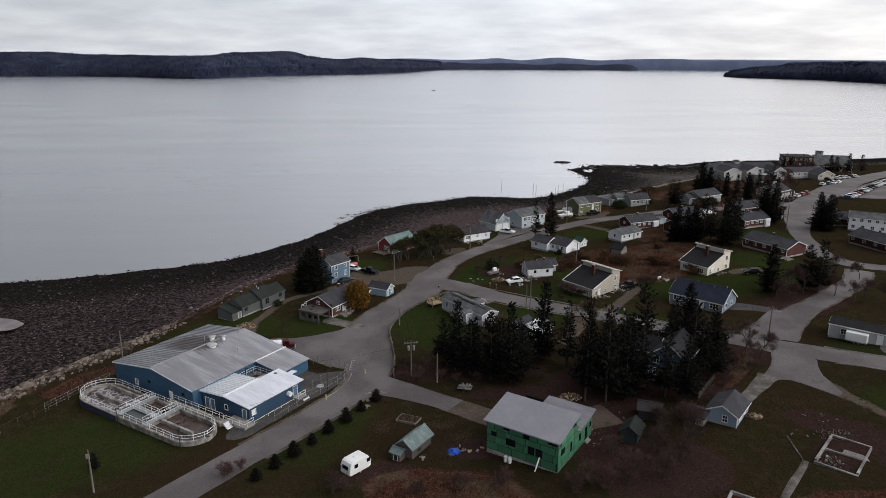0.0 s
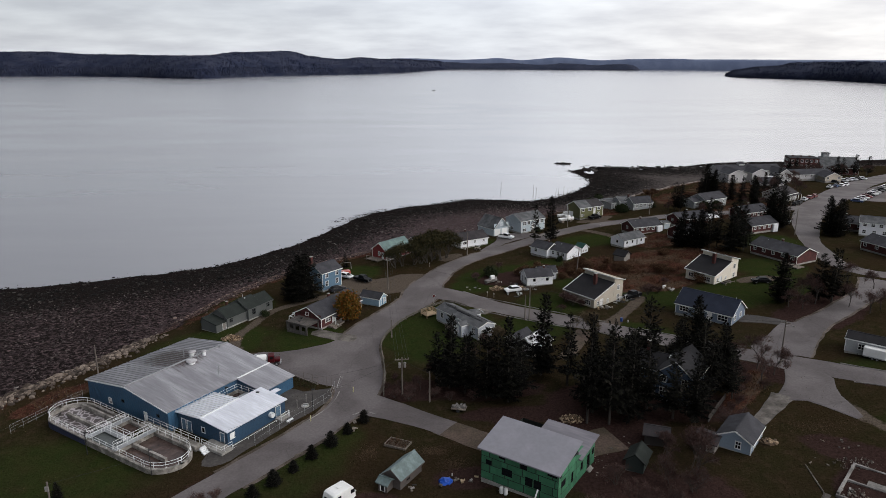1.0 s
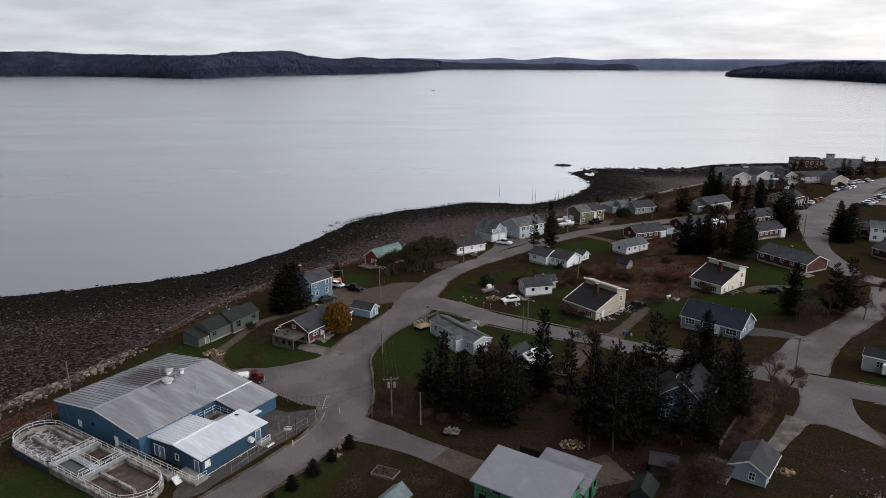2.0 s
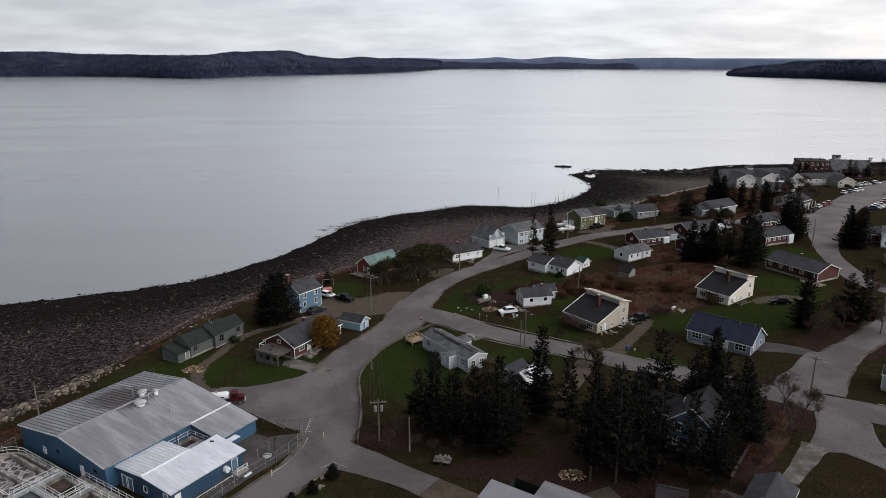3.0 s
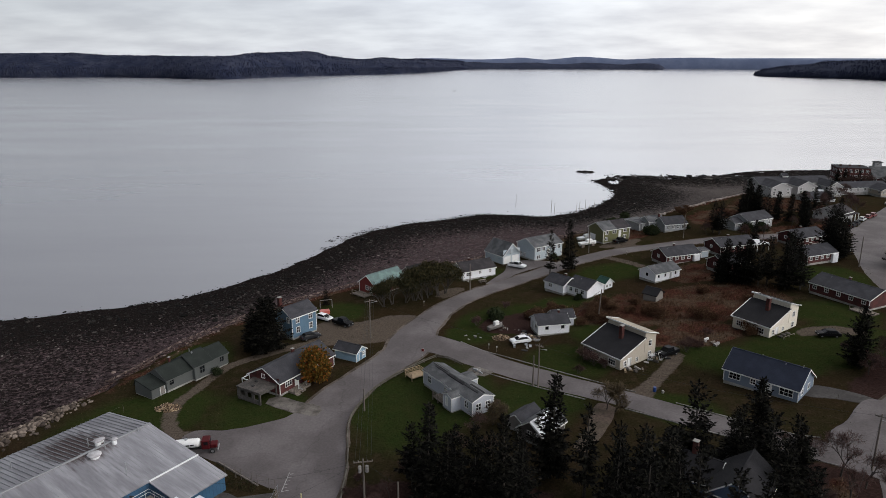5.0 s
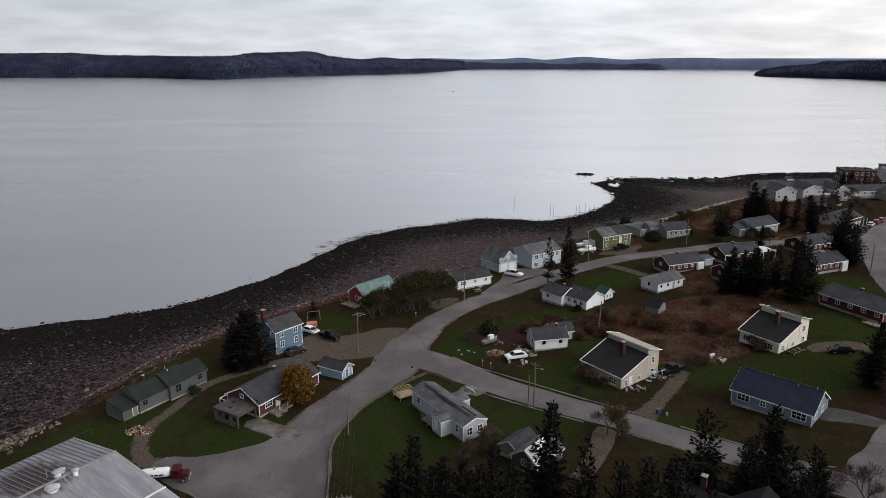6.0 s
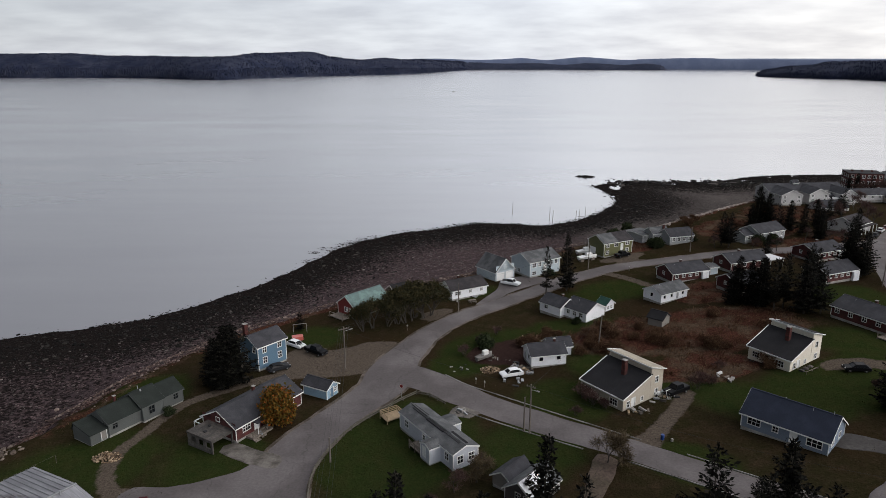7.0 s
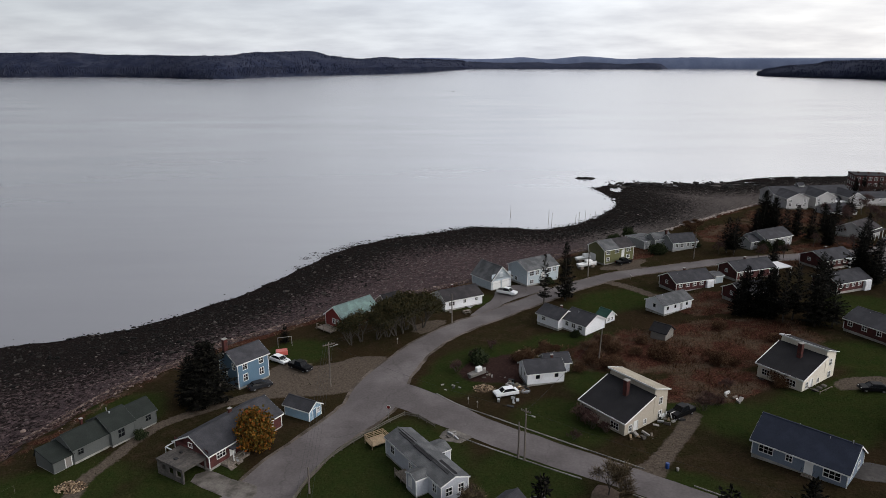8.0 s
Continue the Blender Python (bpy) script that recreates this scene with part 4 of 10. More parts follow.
def opening_wall(bm, base, u, length, h, holes, gable=0.0, out=None, reveal=0.10, peak=0.5, drop=0.0):
    """A wall face with real openings: base corner, direction u along it, holes as (u0, u1, z0, z1). gable adds the triangle above."""
    base, u = Vector(base), Vector(u).normalized()
    up = Vector((0, 0, 1))
    out = Vector(out) if out else u.cross(up)
    us = sorted({0.0, length, *[v for hh in holes for v in hh[:2]]})
    zs = sorted({-drop, h, *[v for hh in holes for v in hh[2:4]]})
    def at(a, z, inn=0.0):
        return bm.verts.new(base + u * a + up * z - out * inn)
    for a0, a1 in zip(us[:-1], us[1:]):
        for z0, z1 in zip(zs[:-1], zs[1:]):
            ca, cz = (a0 + a1) / 2, (z0 + z1) / 2
            if any(hh[0] < ca < hh[1] and hh[2] < cz < hh[3] for hh in holes):
                continue
            bm.faces.new((at(a0, z0), at(a1, z0), at(a1, z1), at(a0, z1)))
    for a0, a1, z0, z1 in [hh[:4] for hh in holes]:
        for (p, q), (r, s) in (((a0, z0), (a1, z0)), ((a1, z0), (a1, z1)), ((a1, z1), (a0, z1)), ((a0, z1), (a0, z0))):
            bm.faces.new((at(p, q), at(r, s), at(r, s, reveal), at(p, q, reveal)))
    if gable:
        bm.faces.new((at(0, h), at(length, h), at(length * peak, h + gable)))


def window(parent, base, u, out, a0, a1, z0, z1, trim=None, bars=1, door=False, leaf=None, proud=0.05):
    """A framed window or door set into an opening of a wall."""
    base, u, out = Vector(base), Vector(u).normalized(), Vector(out).normalized()
    m = Matrix((( u.x, -out.x, 0, base.x), (u.y, -out.y, 0, base.y), (0, 0, 1, base.z), (0, 0, 0, 1)))
    trim = trim or M_WHITE
    t = 0.10
    bm = bmesh.new()
    zl = z0 if door else z0 - t
    rings = [[bm.verts.new((p, y, q)) for p, q in ((aa, ql), (ab, ql), (ab, qh), (aa, qh))] for y in (-proud, 0.06) for aa, ab, ql, qh in ((a0 - t, a1 + t, zl, z1 + t), (a0, a1, z0, z1))]
    for i in range(4):
        j = (i + 1) % 4
        for p, q in ((0, 1), (1, 3), (3, 2), (2, 0)):
            bm.faces.new((rings[p][i], rings[p][j], rings[q][j], rings[q][i]))
    bmesh.ops.recalc_face_normals(bm, faces=list(bm.faces))
    bm.transform(m)
    kind = "door" if door else "window"
    w = part(kind, bm, trim, parent)
    if bars and not door:
        for i in range(1, bars + 1):
            a = a0 + (a1 - a0) * i / (bars + 1)
            bm = boxed(a - 0.035, a + 0.035, 0.0, 0.052, z0, z1)
            bm.transform(m)
            part("glazing_bar", bm, trim, w)
        bm = boxed(a0, a1, 0.002, 0.05, (z0 + z1) / 2 - 0.03, (z0 + z1) / 2 + 0.03)
        bm.transform(m)
        part("glazing_bar", bm, trim, w)
    bm = boxed(a0, a1, 0.05, 0.09, z0, z1)
    bm.transform(m)
    part("leaf" if door else "pane", bm, leaf or (M_WHITE if door else M_GLASS), w)
    return w


def roof_slab(parent, corners, mat, thick=0.16, name="roof"):
    """One roof slope as a slab: four corners in order, thickness downwards."""
    bm = bmesh.new()
    top = [bm.verts.new(c) for c in corners]
    low = [bm.verts.new((c[0], c[1], c[2] - thick)) for c in corners]
    k = len(corners)
    bm.faces.new(top)
    bm.faces.new(low[::-1])
    for i in range(k):
        j = (i + 1) % k
        bm.faces.new((top[i], low[i], low[j], top[j]))
    bmesh.ops.recalc_face_normals(bm, faces=list(bm.faces))
    return part(name, bm, mat, parent)


def block(root, x0, y0, L, D, h, rise, axis, wall, roof, front=(), left=(), right=(), over=0.35, z0=0.0, trim=None, found=0.45, bars=1, ridge=0.5, fascia=True, corner_boards=True):
    """One volume of a house. Openings: (u0, u1, z0, z1) windows, or (u0, u1, z0, z1, leaf material) doors, from the wall's own left end seen from outside."""
    trim = trim or M_WHITE
    base = z0 + found
    bm = bmesh.new()
    faces = {"front": ((x0, y0, base), (1, 0, 0), L, front, (0, -1, 0)), "right": ((x0 + L, y0, base), (0, 1, 0), D, right, (1, 0, 0)),
             "left": ((x0, y0 + D, base), (0, -1, 0), D, left, (-1, 0, 0)), "back": ((x0 + L, y0 + D, base), (-1, 0, 0), L, (), (0, 1, 0))}
    for key, (b, u, ln, holes, out) in faces.items():
        g = rise if (axis == "x") == (key in ("left", "right")) else 0.0
        pk = ridge if key in ("right", "front") else 1 - ridge
        opening_wall(bm, b, u, ln, h - found, holes, g, out, peak=pk)
    wl_ob = part("wall", bm, wall, root)
    if found:
        part("foundation", boxed(x0 + 0.03, x0 + L - 0.03, y0 + 0.03, y0 + D - 0.03, z0 - 0.6, base), M_CONCRETE, root)
    for key, (b, u, ln, holes, out) in faces.items():
        for hh in holes:
            window(root, b, u, out, *hh[:4], trim=trim, bars=bars if hh[1] - hh[0] < 1.5 else bars + 1, door=len(hh) > 4, leaf=hh[4] if len(hh) > 4 else None)
    o = over
    top = z0 + h
    if rise and axis == "x":
        ym = y0 + D * ridge
        s1, s2 = rise / (D * ridge), rise / (D * (1 - ridge))
        e = 0.10
        roof_slab(root, [(x0 - o, y0 - o, top - o * s1 + e), (x0 + L + o, y0 - o, top - o * s1 + e), (x0 + L + o, ym, top + rise + e), (x0 - o, ym, top + rise + e)], roof)
        roof_slab(root, [(x0 - o, ym, top + rise + e), (x0 + L + o, ym, top + rise + e), (x0 + L + o, y0 + D + o, top - o * s2 + e), (x0 - o, y0 + D + o, top - o * s2 + e)], roof)
        part("ridge_cap", boxed(x0 - o, x0 + L + o, ym - 0.12, ym + 0.12, top + rise + 0.06, top + rise + 0.14), roof, root)
        if fascia:
            part("fascia", boxed(x0 - o, x0 + L + o, y0 - o - 0.03, y0 - o, top - o * s1 - 0.16, top - o * s1 + 0.05), trim, root)
            for xx in (x0 - o - 0.03, x0 + L + o):
                for ya, yb, sl in ((y0 - o, ym, s1), (y0 + D + o, ym, s2)):
                    bm = bmesh.new()
                    za = top - o * sl
                    pts = [(xx, ya, za - 0.16), (xx, yb, top + rise - 0.16), (xx, yb, top + rise + 0.07), (xx, ya, za + 0.07)]
                    vs = [bm.verts.new(p) for p in pts] + [bm.verts.new((p[0] + 0.03, p[1], p[2])) for p in pts]
                    for f in ((0, 1, 2, 3), (7, 6, 5, 4), (0, 4, 5, 1), (1, 5, 6, 2), (2, 6, 7, 3), (3, 7, 4, 0)):
                        bm.faces.new([vs[i] for i in f])
                    bmesh.ops.recalc_face_normals(bm, faces=list(bm.faces))
                    part("bargeboard", bm, trim, root)
    elif rise and axis == "y":
        xm = x0 + L * ridge
        s1, s2 = rise / (L * ridge), rise / (L * (1 - ridge))
        e = 0.10
        roof_slab(root, [(x0 - o, y0 - o, top - o * s1 + e), (xm, y0 - o, top + rise + e), (xm, y0 + D + o, top + rise + e), (x0 - o, y0 + D + o, top - o * s1 + e)], roof)
        roof_slab(root, [(xm, y0 - o, top + rise + e), (x0 + L + o, y0 - o, top - o * s2 + e), (x0 + L + o, y0 + D + o, top - o * s2 + e), (xm, y0 + D + o, top + rise + e)], roof)
        part("ridge_cap", boxed(xm - 0.12, xm + 0.12, y0 - o, y0 + D + o, top + rise + 0.06, top + rise + 0.14), roof, root)
        if fascia:
            for xa, sl in ((x0 - o, s1), (x0 + L + o, s2)):
                part("fascia", boxed(xa - 0.02, xa + 0.02, y0 - o, y0 + D + o, top - o * sl - 0.16, top - o * sl + 0.05), trim, root)
                bm = bmesh.new()
                yy = y0 - o - 0.03
                za = top - o * sl
                pts = [(xa, yy, za - 0.16), (xm, yy, top + rise - 0.16), (xm, yy, top + rise + 0.07), (xa, yy, za + 0.07)]
                vs = [bm.verts.new(p) for p in pts] + [bm.verts.new((p[0], p[1] + 0.03, p[2])) for p in pts]
                for f in ((0, 1, 2, 3), (7, 6, 5, 4), (0, 4, 5, 1), (1, 5, 6, 2), (2, 6, 7, 3), (3, 7, 4, 0)):
                    bm.faces.new([vs[i] for i in f])
                bmesh.ops.recalc_face_normals(bm, faces=list(bm.faces))
                part("bargeboard", bm, trim, root)
    else:
        roof_slab(root, [(x0 - o, y0 - o, top + 0.16), (x0 + L + o, y0 - o, top + 0.16), (x0 + L + o, y0 + D + o, top + 0.2), (x0 - o, y0 + D + o, top + 0.2)], roof)
    if corner_boards:
        for xx, yy in ((x0, y0), (x0 + L, y0), (x0 + L, y0 + D), (x0, y0 + D)):
            part("corner_board", boxed(xx - 0.06, xx + 0.06, yy - 0.06, yy + 0.06, base, top - 0.02), trim, root)
    return wl_ob


def chimney(root, x, y, z0, z1, w=0.6, d=0.6, mat=None):
    c = part("chimney", boxed(x - w / 2, x + w / 2, y - d / 2, y + d / 2, z0, z1, 0.02), mat or M_CHIMNEY, root)
    part("cap", boxed(x - w / 2 - 0.06, x + w / 2 + 0.06, y - d / 2 - 0.06, y + d / 2 + 0.06, z1, z1 + 0.1, 0.02), M_CONCRETE, c)


def vent(root, x, y, z, h=0.5, r=0.05, mat=None):
    part("vent_pipe", rod((x, y, z), (x, y, z + h), r, r, 8), mat or M_METAL, root)


def stairs(root, x, y, z, w, n, mat, direction=(0, -1)):
    """A few steps down from a door sill at height z."""
    bm = bmesh.new()
    for i in range(n):
        zz = z - i * z / n
        y0 = y - (i + 1) * 0.28 if direction[1] else y - w / 2
        if direction[1]:
            box(bm, x - w / 2, x + w / 2, y0, y0 + 0.3, zz - z / n - 0.02, zz)
        else:
            x0 = x + direction[0] * i * 0.28
            box(bm, min(x0, x0 + direction[0] * 0.3), max(x0, x0 + direction[0] * 0.3), y - w / 2, y + w / 2, zz - z / n - 0.02, zz)
    part("steps", bm, mat, root)


def ev(n, w, z0, z1, length, m=0.9):
    """n windows of width w spread evenly along a wall."""
    out = []
    for i in range(n):
        c = m + w / 2 + (length - 2 * m - w) * (i / (n - 1) if n > 1 else 0.5)
        out.append((c - w / 2, c + w / 2, z0, z1))
    return out


def at_ground(x, y, dz=0.0):
    return x, y, ground(x, y) + dz


# the blue two-storey house by the shore
h = thing("house", "two-storey blue clapboard house with white trim and a dark roof", "house", *at_ground(-29.8, 189.8), 53)
block(h, 0, 0, 7.0, 6.0, 5.4, 1.7, "x", W_BLUE, R_GREY, front=[(1.2, 2.1, 1.0, 2.3), (4.9, 5.8, 1.0, 2.3), (1.2, 2.1, 3.3, 4.6), (4.9, 5.8, 3.3, 4.6)], left=[(1.6, 2.5, 1.1, 2.3), (4.3, 5.2, 3.4, 4.6)])
chimney(h, 1.0, 5.2, 4.6, 8.8, 0.8, 0.8)
# small blue shed
h = thing("garden_shed", "small pale blue shed with a white-trimmed gable and blue door", "shed", *at_ground(-18.4, 180.1), -27)
block(h, 0, 0, 5.5, 3.2, 2.3, 1.0, "x", siding("faded_blue_boards", (0.22, 0.33, 0.42)), R_GREY, right=[(1.0, 1.9, 0.05, 1.85, W_BLUE), (2.2, 2.8, 0.8, 1.6)], left=[(0.6, 1.2, 0.9, 1.7)], found=0.15)
# red brick bungalow with a carport
h = thing("house", "red brick bungalow with a long grey roof and a flat carport", "house", *at_ground(-25.5, 162.8), 60)
block(h, 0, 0, 15.2, 8.0, 2.9, 2.1, "x", M_BRICK_RED, R_GREY, front=[(1.5, 3.1, 0.9, 2.0), (4.0, 4.9, 0.1, 2.15, M_WHITE), (5.6, 7.0, 0.9, 2.0), (9.5, 10.5, 0.9, 2.0), (12.2, 13.2, 0.9, 2.0)], right=[(1.4, 2.4, 0.9, 2.0), (5.4, 6.3, 0.9, 2.0)], left=[(3.4, 4.2, 2.4, 3.1)])
chimney(h, 8.2, 4.4, 4.4, 5.7, 0.5, 0.5)
part("carport_roof", boxed(-4.4, 0.1, 0.6, 6.8, 2.2, 2.42, 0.02), material("stained_flat_roof", (0.085, 0.074, 0.066), 0.9, var=0.35, second=(0.048, 0.043, 0.040), mix_scale=0.6), h, "flat weathered carport roof")
W_STAIN = material("stained_carport_wall", (0.090, 0.083, 0.076), 0.95, var=0.3, scale=0.8, second=(0.055, 0.050, 0.046), mix_scale=0.7, bump=0.3)
for ya, yb in ((0.7, 1.1), (2.3, 2.9), (4.1, 4.7), (5.9, 6.7)):
    part("carport_pier", boxed(-4.3, -4.05, ya, yb, -0.4, 2.2), W_STAIN, h)
part("carport_wall", boxed(-4.29, -4.06, 0.9, 6.6, -0.4, 0.75), W_STAIN, h)
part("carport_beam", boxed(-4.3, -4.05, 0.72, 6.68, 1.85, 2.19), W_STAIN, h)
part("carport_wall", boxed(-4.05, 0.0, 6.5, 6.7, -0.4, 2.2), W_STAIN, h)
part("carport_post", boxed(-0.3, -0.05, 0.7, 0.95, -0.4, 2.2), W_STAIN, h)
part("carport_beam", boxed(-4.0, -0.1, 0.72, 0.95, 1.85, 2.19), W_STAIN, h)
part("roof_clutter", boxed(-3.2, -2.6, 3.6, 4.2, 2.42, 2.6, 0.05), M_BLACK, h)
part("roof_clutter", boxed(-1.6, -1.2, 4.4, 4.9, 2.42, 2.7, 0.05), M_BLACK, h)
part("deck_frame", boxed(-1.5, 3.2, 8.4, 8.5, 2.2, 2.35), M_RAIL, h)
part("deck_frame", boxed(-1.5, -1.4, 6.9, 8.5, 2.2, 2.35), M_RAIL, h)
for xx in (-1.45, 3.15):
    part("deck_post", boxed(xx - 0.06, xx + 0.06, 8.38, 8.5, -0.4, 2.2), M_RAIL, h)
part("porch_roof", boxed(3.4, 5.6, -1.5, -0.1, 2.35, 2.5), R_GREY, h)
for xx in (3.5, 5.5):
    part("porch_post", boxed(xx - 0.06, xx + 0.06, -1.45, -1.33, -0.2, 2.35), M_WHITE, h)
part("porch_deck", boxed(2.0, 6.4, -1.8, -0.05, -0.3, 0.45), M_WOOD, h)
stairs(h, 2.4, -1.8, 0.4, 1.2, 3, M_WOOD)
for xx in (2.0, 3.4, 5.2, 6.4):
    part("railing_post", boxed(xx - 0.05, xx + 0.05, -1.8, -1.7, 0.45, 1.35), M_WOOD, h)
part("railing", boxed(3.4, 6.4, -1.79, -1.71, 1.28, 1.36), M_WOOD, h)
# grey-green shore cottage in three volumes
h = thing("house", "grey-green shingled cottage of three joined volumes", "house", *at_ground(-49.5, 162.0), 60)
block(h, 0, 0, 3.2, 5.0, 2.0, 0.9, "x", W_GREEN, R_GREEN, ridge=0.9, front=[(1.9, 2.8, 0.1, 1.75, W_OLD)], found=0.1, fascia=False, corner_boards=False, over=0.2)
block(h, 3.2, -0.2, 6.0, 5.6, 2.7, 1.7, "x", W_GREEN, R_GREEN, front=[(0.7, 1.6, 0.9, 2.0)], left=[(3.6, 4.5, 1.1, 2.0)], trim=W_GREEN, over=0.25)
block(h, 9.2, -0.9, 4.2, 6.6, 3.2, 1.8, "x", W_GREEN, R_GREEN, front=[(1.2, 2.3, 0.9, 2.3)], trim=W_GREEN, over=0.25)
block(h, 13.4, -0.1, 4.6, 5.2, 2.9, 1.6, "x", W_GREEN, R_GREEN, front=[(2.6, 3.6, 1.0, 2.1)], trim=W_GREEN, over=0.25)
vent(h, 10.8, 2.4, 4.8, 1.0, 0.06)
vent(h, 11.0, 2.0, 4.6, 0.5, 0.16)
chimney(h, 7.6, 4.6, 3.6, 4.6, 0.4, 0.4)
# the long grey-white mobile home
h = thing("mobile_home", "long grey-white mobile home with a worn grey roof and wooden decks", "mobile home", *at_ground(1.1, 166.9), -54)
for xa, xb in ((1.2, 5.4), (6.6, 8.6), (9.6, 11.4), (11.7, 14.6)):
    part("roof_strip", boxed(xa, xb, 1.75, 2.1, 4.0, 4.13), M_BLACK, h, "dark strip of bare roofing")
block(h, 0, 0, 15.6, 4.6, 3.3, 0.8, "x", W_GREYW, R_LIGHT, front=[(1.6, 2.6, 1.0, 2.2), (7.0, 7.8, 1.2, 2.1), (13.4, 14.3, 1.0, 2.2)], right=[(0.8, 1.8, 0.9, 2.1), (2.9, 3.8, 0.9, 2.1)], left=[(1.6, 2.5, 1.0, 2.1)], over=0.2)
block(h, 9.6, -2.0, 2.6, 2.2, 3.1, 0.5, "y", W_GREYW, R_LIGHT, front=[(0.7, 1.4, 0.6, 2.3, M_WHITE)], over=0.15)
block(h, 4.3, 4.5, 3.2, 2.6, 2.6, 0.5, "y", W_GREYW, R_LIGHT, right=[(0.7, 1.6, 0.8, 1.9)], over=0.15)
part("roof_ridge_patch", boxed(5.6, 10.5, 1.6, 2.3, 3.86, 4.14), R_DARK, h, "dark tarred strip along the ridge")
part("roof_ridge_patch", boxed(11.2, 15.2, 2.5, 3.0, 4.02, 4.14), R_DARK, h, "dark tarred strip along the ridge")
part("roof_ridge_patch", boxed(0.6, 5.0, 2.1, 2.6, 4.1, 4.2), R_DARK, h, "dark tarred strip along the ridge")
part("side_deck", boxed(5.8, 9.4, -1.9, -0.05, 0.7, 0.85), M_WOOD, h)
for xx in (5.9, 7.6, 9.3):
    part("deck_post", boxed(xx - 0.06, xx + 0.06, -1.88, -1.76, -0.5, 1.7), M_WOOD, h)
for zz in (1.1, 1.35, 1.6):
    part("deck_rail", boxed(5.85, 9.4, -1.9, -1.86, zz, zz + 0.12), M_WOOD, h)
dk = thing("timber_deck", "new yellow timber deck with a slatted railing", "deck", *at_ground(-1.2, 170.0), -54)
part("deck_floor", boxed(-1.4, 1.2, -1.0, 2.4, 0.55, 0.68), M_NEWWOOD, dk)
for xx, yy in ((-1.35, -0.95), (1.15, -0.95), (-1.35, 2.35), (1.15, 2.35), (-1.35, 0.7)):
    part("deck_post", boxed(xx - 0.06, xx + 0.06, yy - 0.06, yy + 0.06, -0.4, 1.6), M_NEWWOOD, dk)
for zz in (0.9, 1.2, 1.5):
    part("deck_rail", boxed(-1.4, 1.2, -1.02, -0.96, zz, zz + 0.1), M_NEWWOOD, dk)
    part("deck_rail", boxed(-1.42, -1.36, -1.0, 2.4, zz, zz + 0.1), M_NEWWOOD, dk)
    part("deck_rail", boxed(-1.4, 1.2, 2.36, 2.42, zz, zz + 0.1), M_NEWWOOD, dk)
for i in range(7):
    part("deck_board", boxed(-1.38 + i * 0.37, -1.38 + i * 0.37 + 0.34, -0.98, 2.38, 0.684, 0.71), M_NEWWOOD, dk)
# small white cottage with junk
h = thing("house", "small white clapboard cottage with a grey roof and lean-to", "house", *at_ground(25.1, 189.8), 14)
block(h, 0, 0, 7.2, 5.0, 2.8, 1.5, "x", W_WHITE, R_GREY, front=[(1.6, 2.4, 1.0, 1.9), (5.3, 6.1, 1.0, 1.9)], left=[(1.0, 1.8, 0.1, 2.0, W_GREY), (2.9, 3.7, 1.0, 1.9)], bars=0)
block(h, 5.2, 4.0, 4.8, 3.6, 2.5, 1.2, "x", W_GREYW, R_GREY, front=[(3.0, 3.8, 0.8, 1.7)], corner_boards=False)
chimney(h, 5.6, 2.6, 3.9, 4.9, 0.45, 0.45)
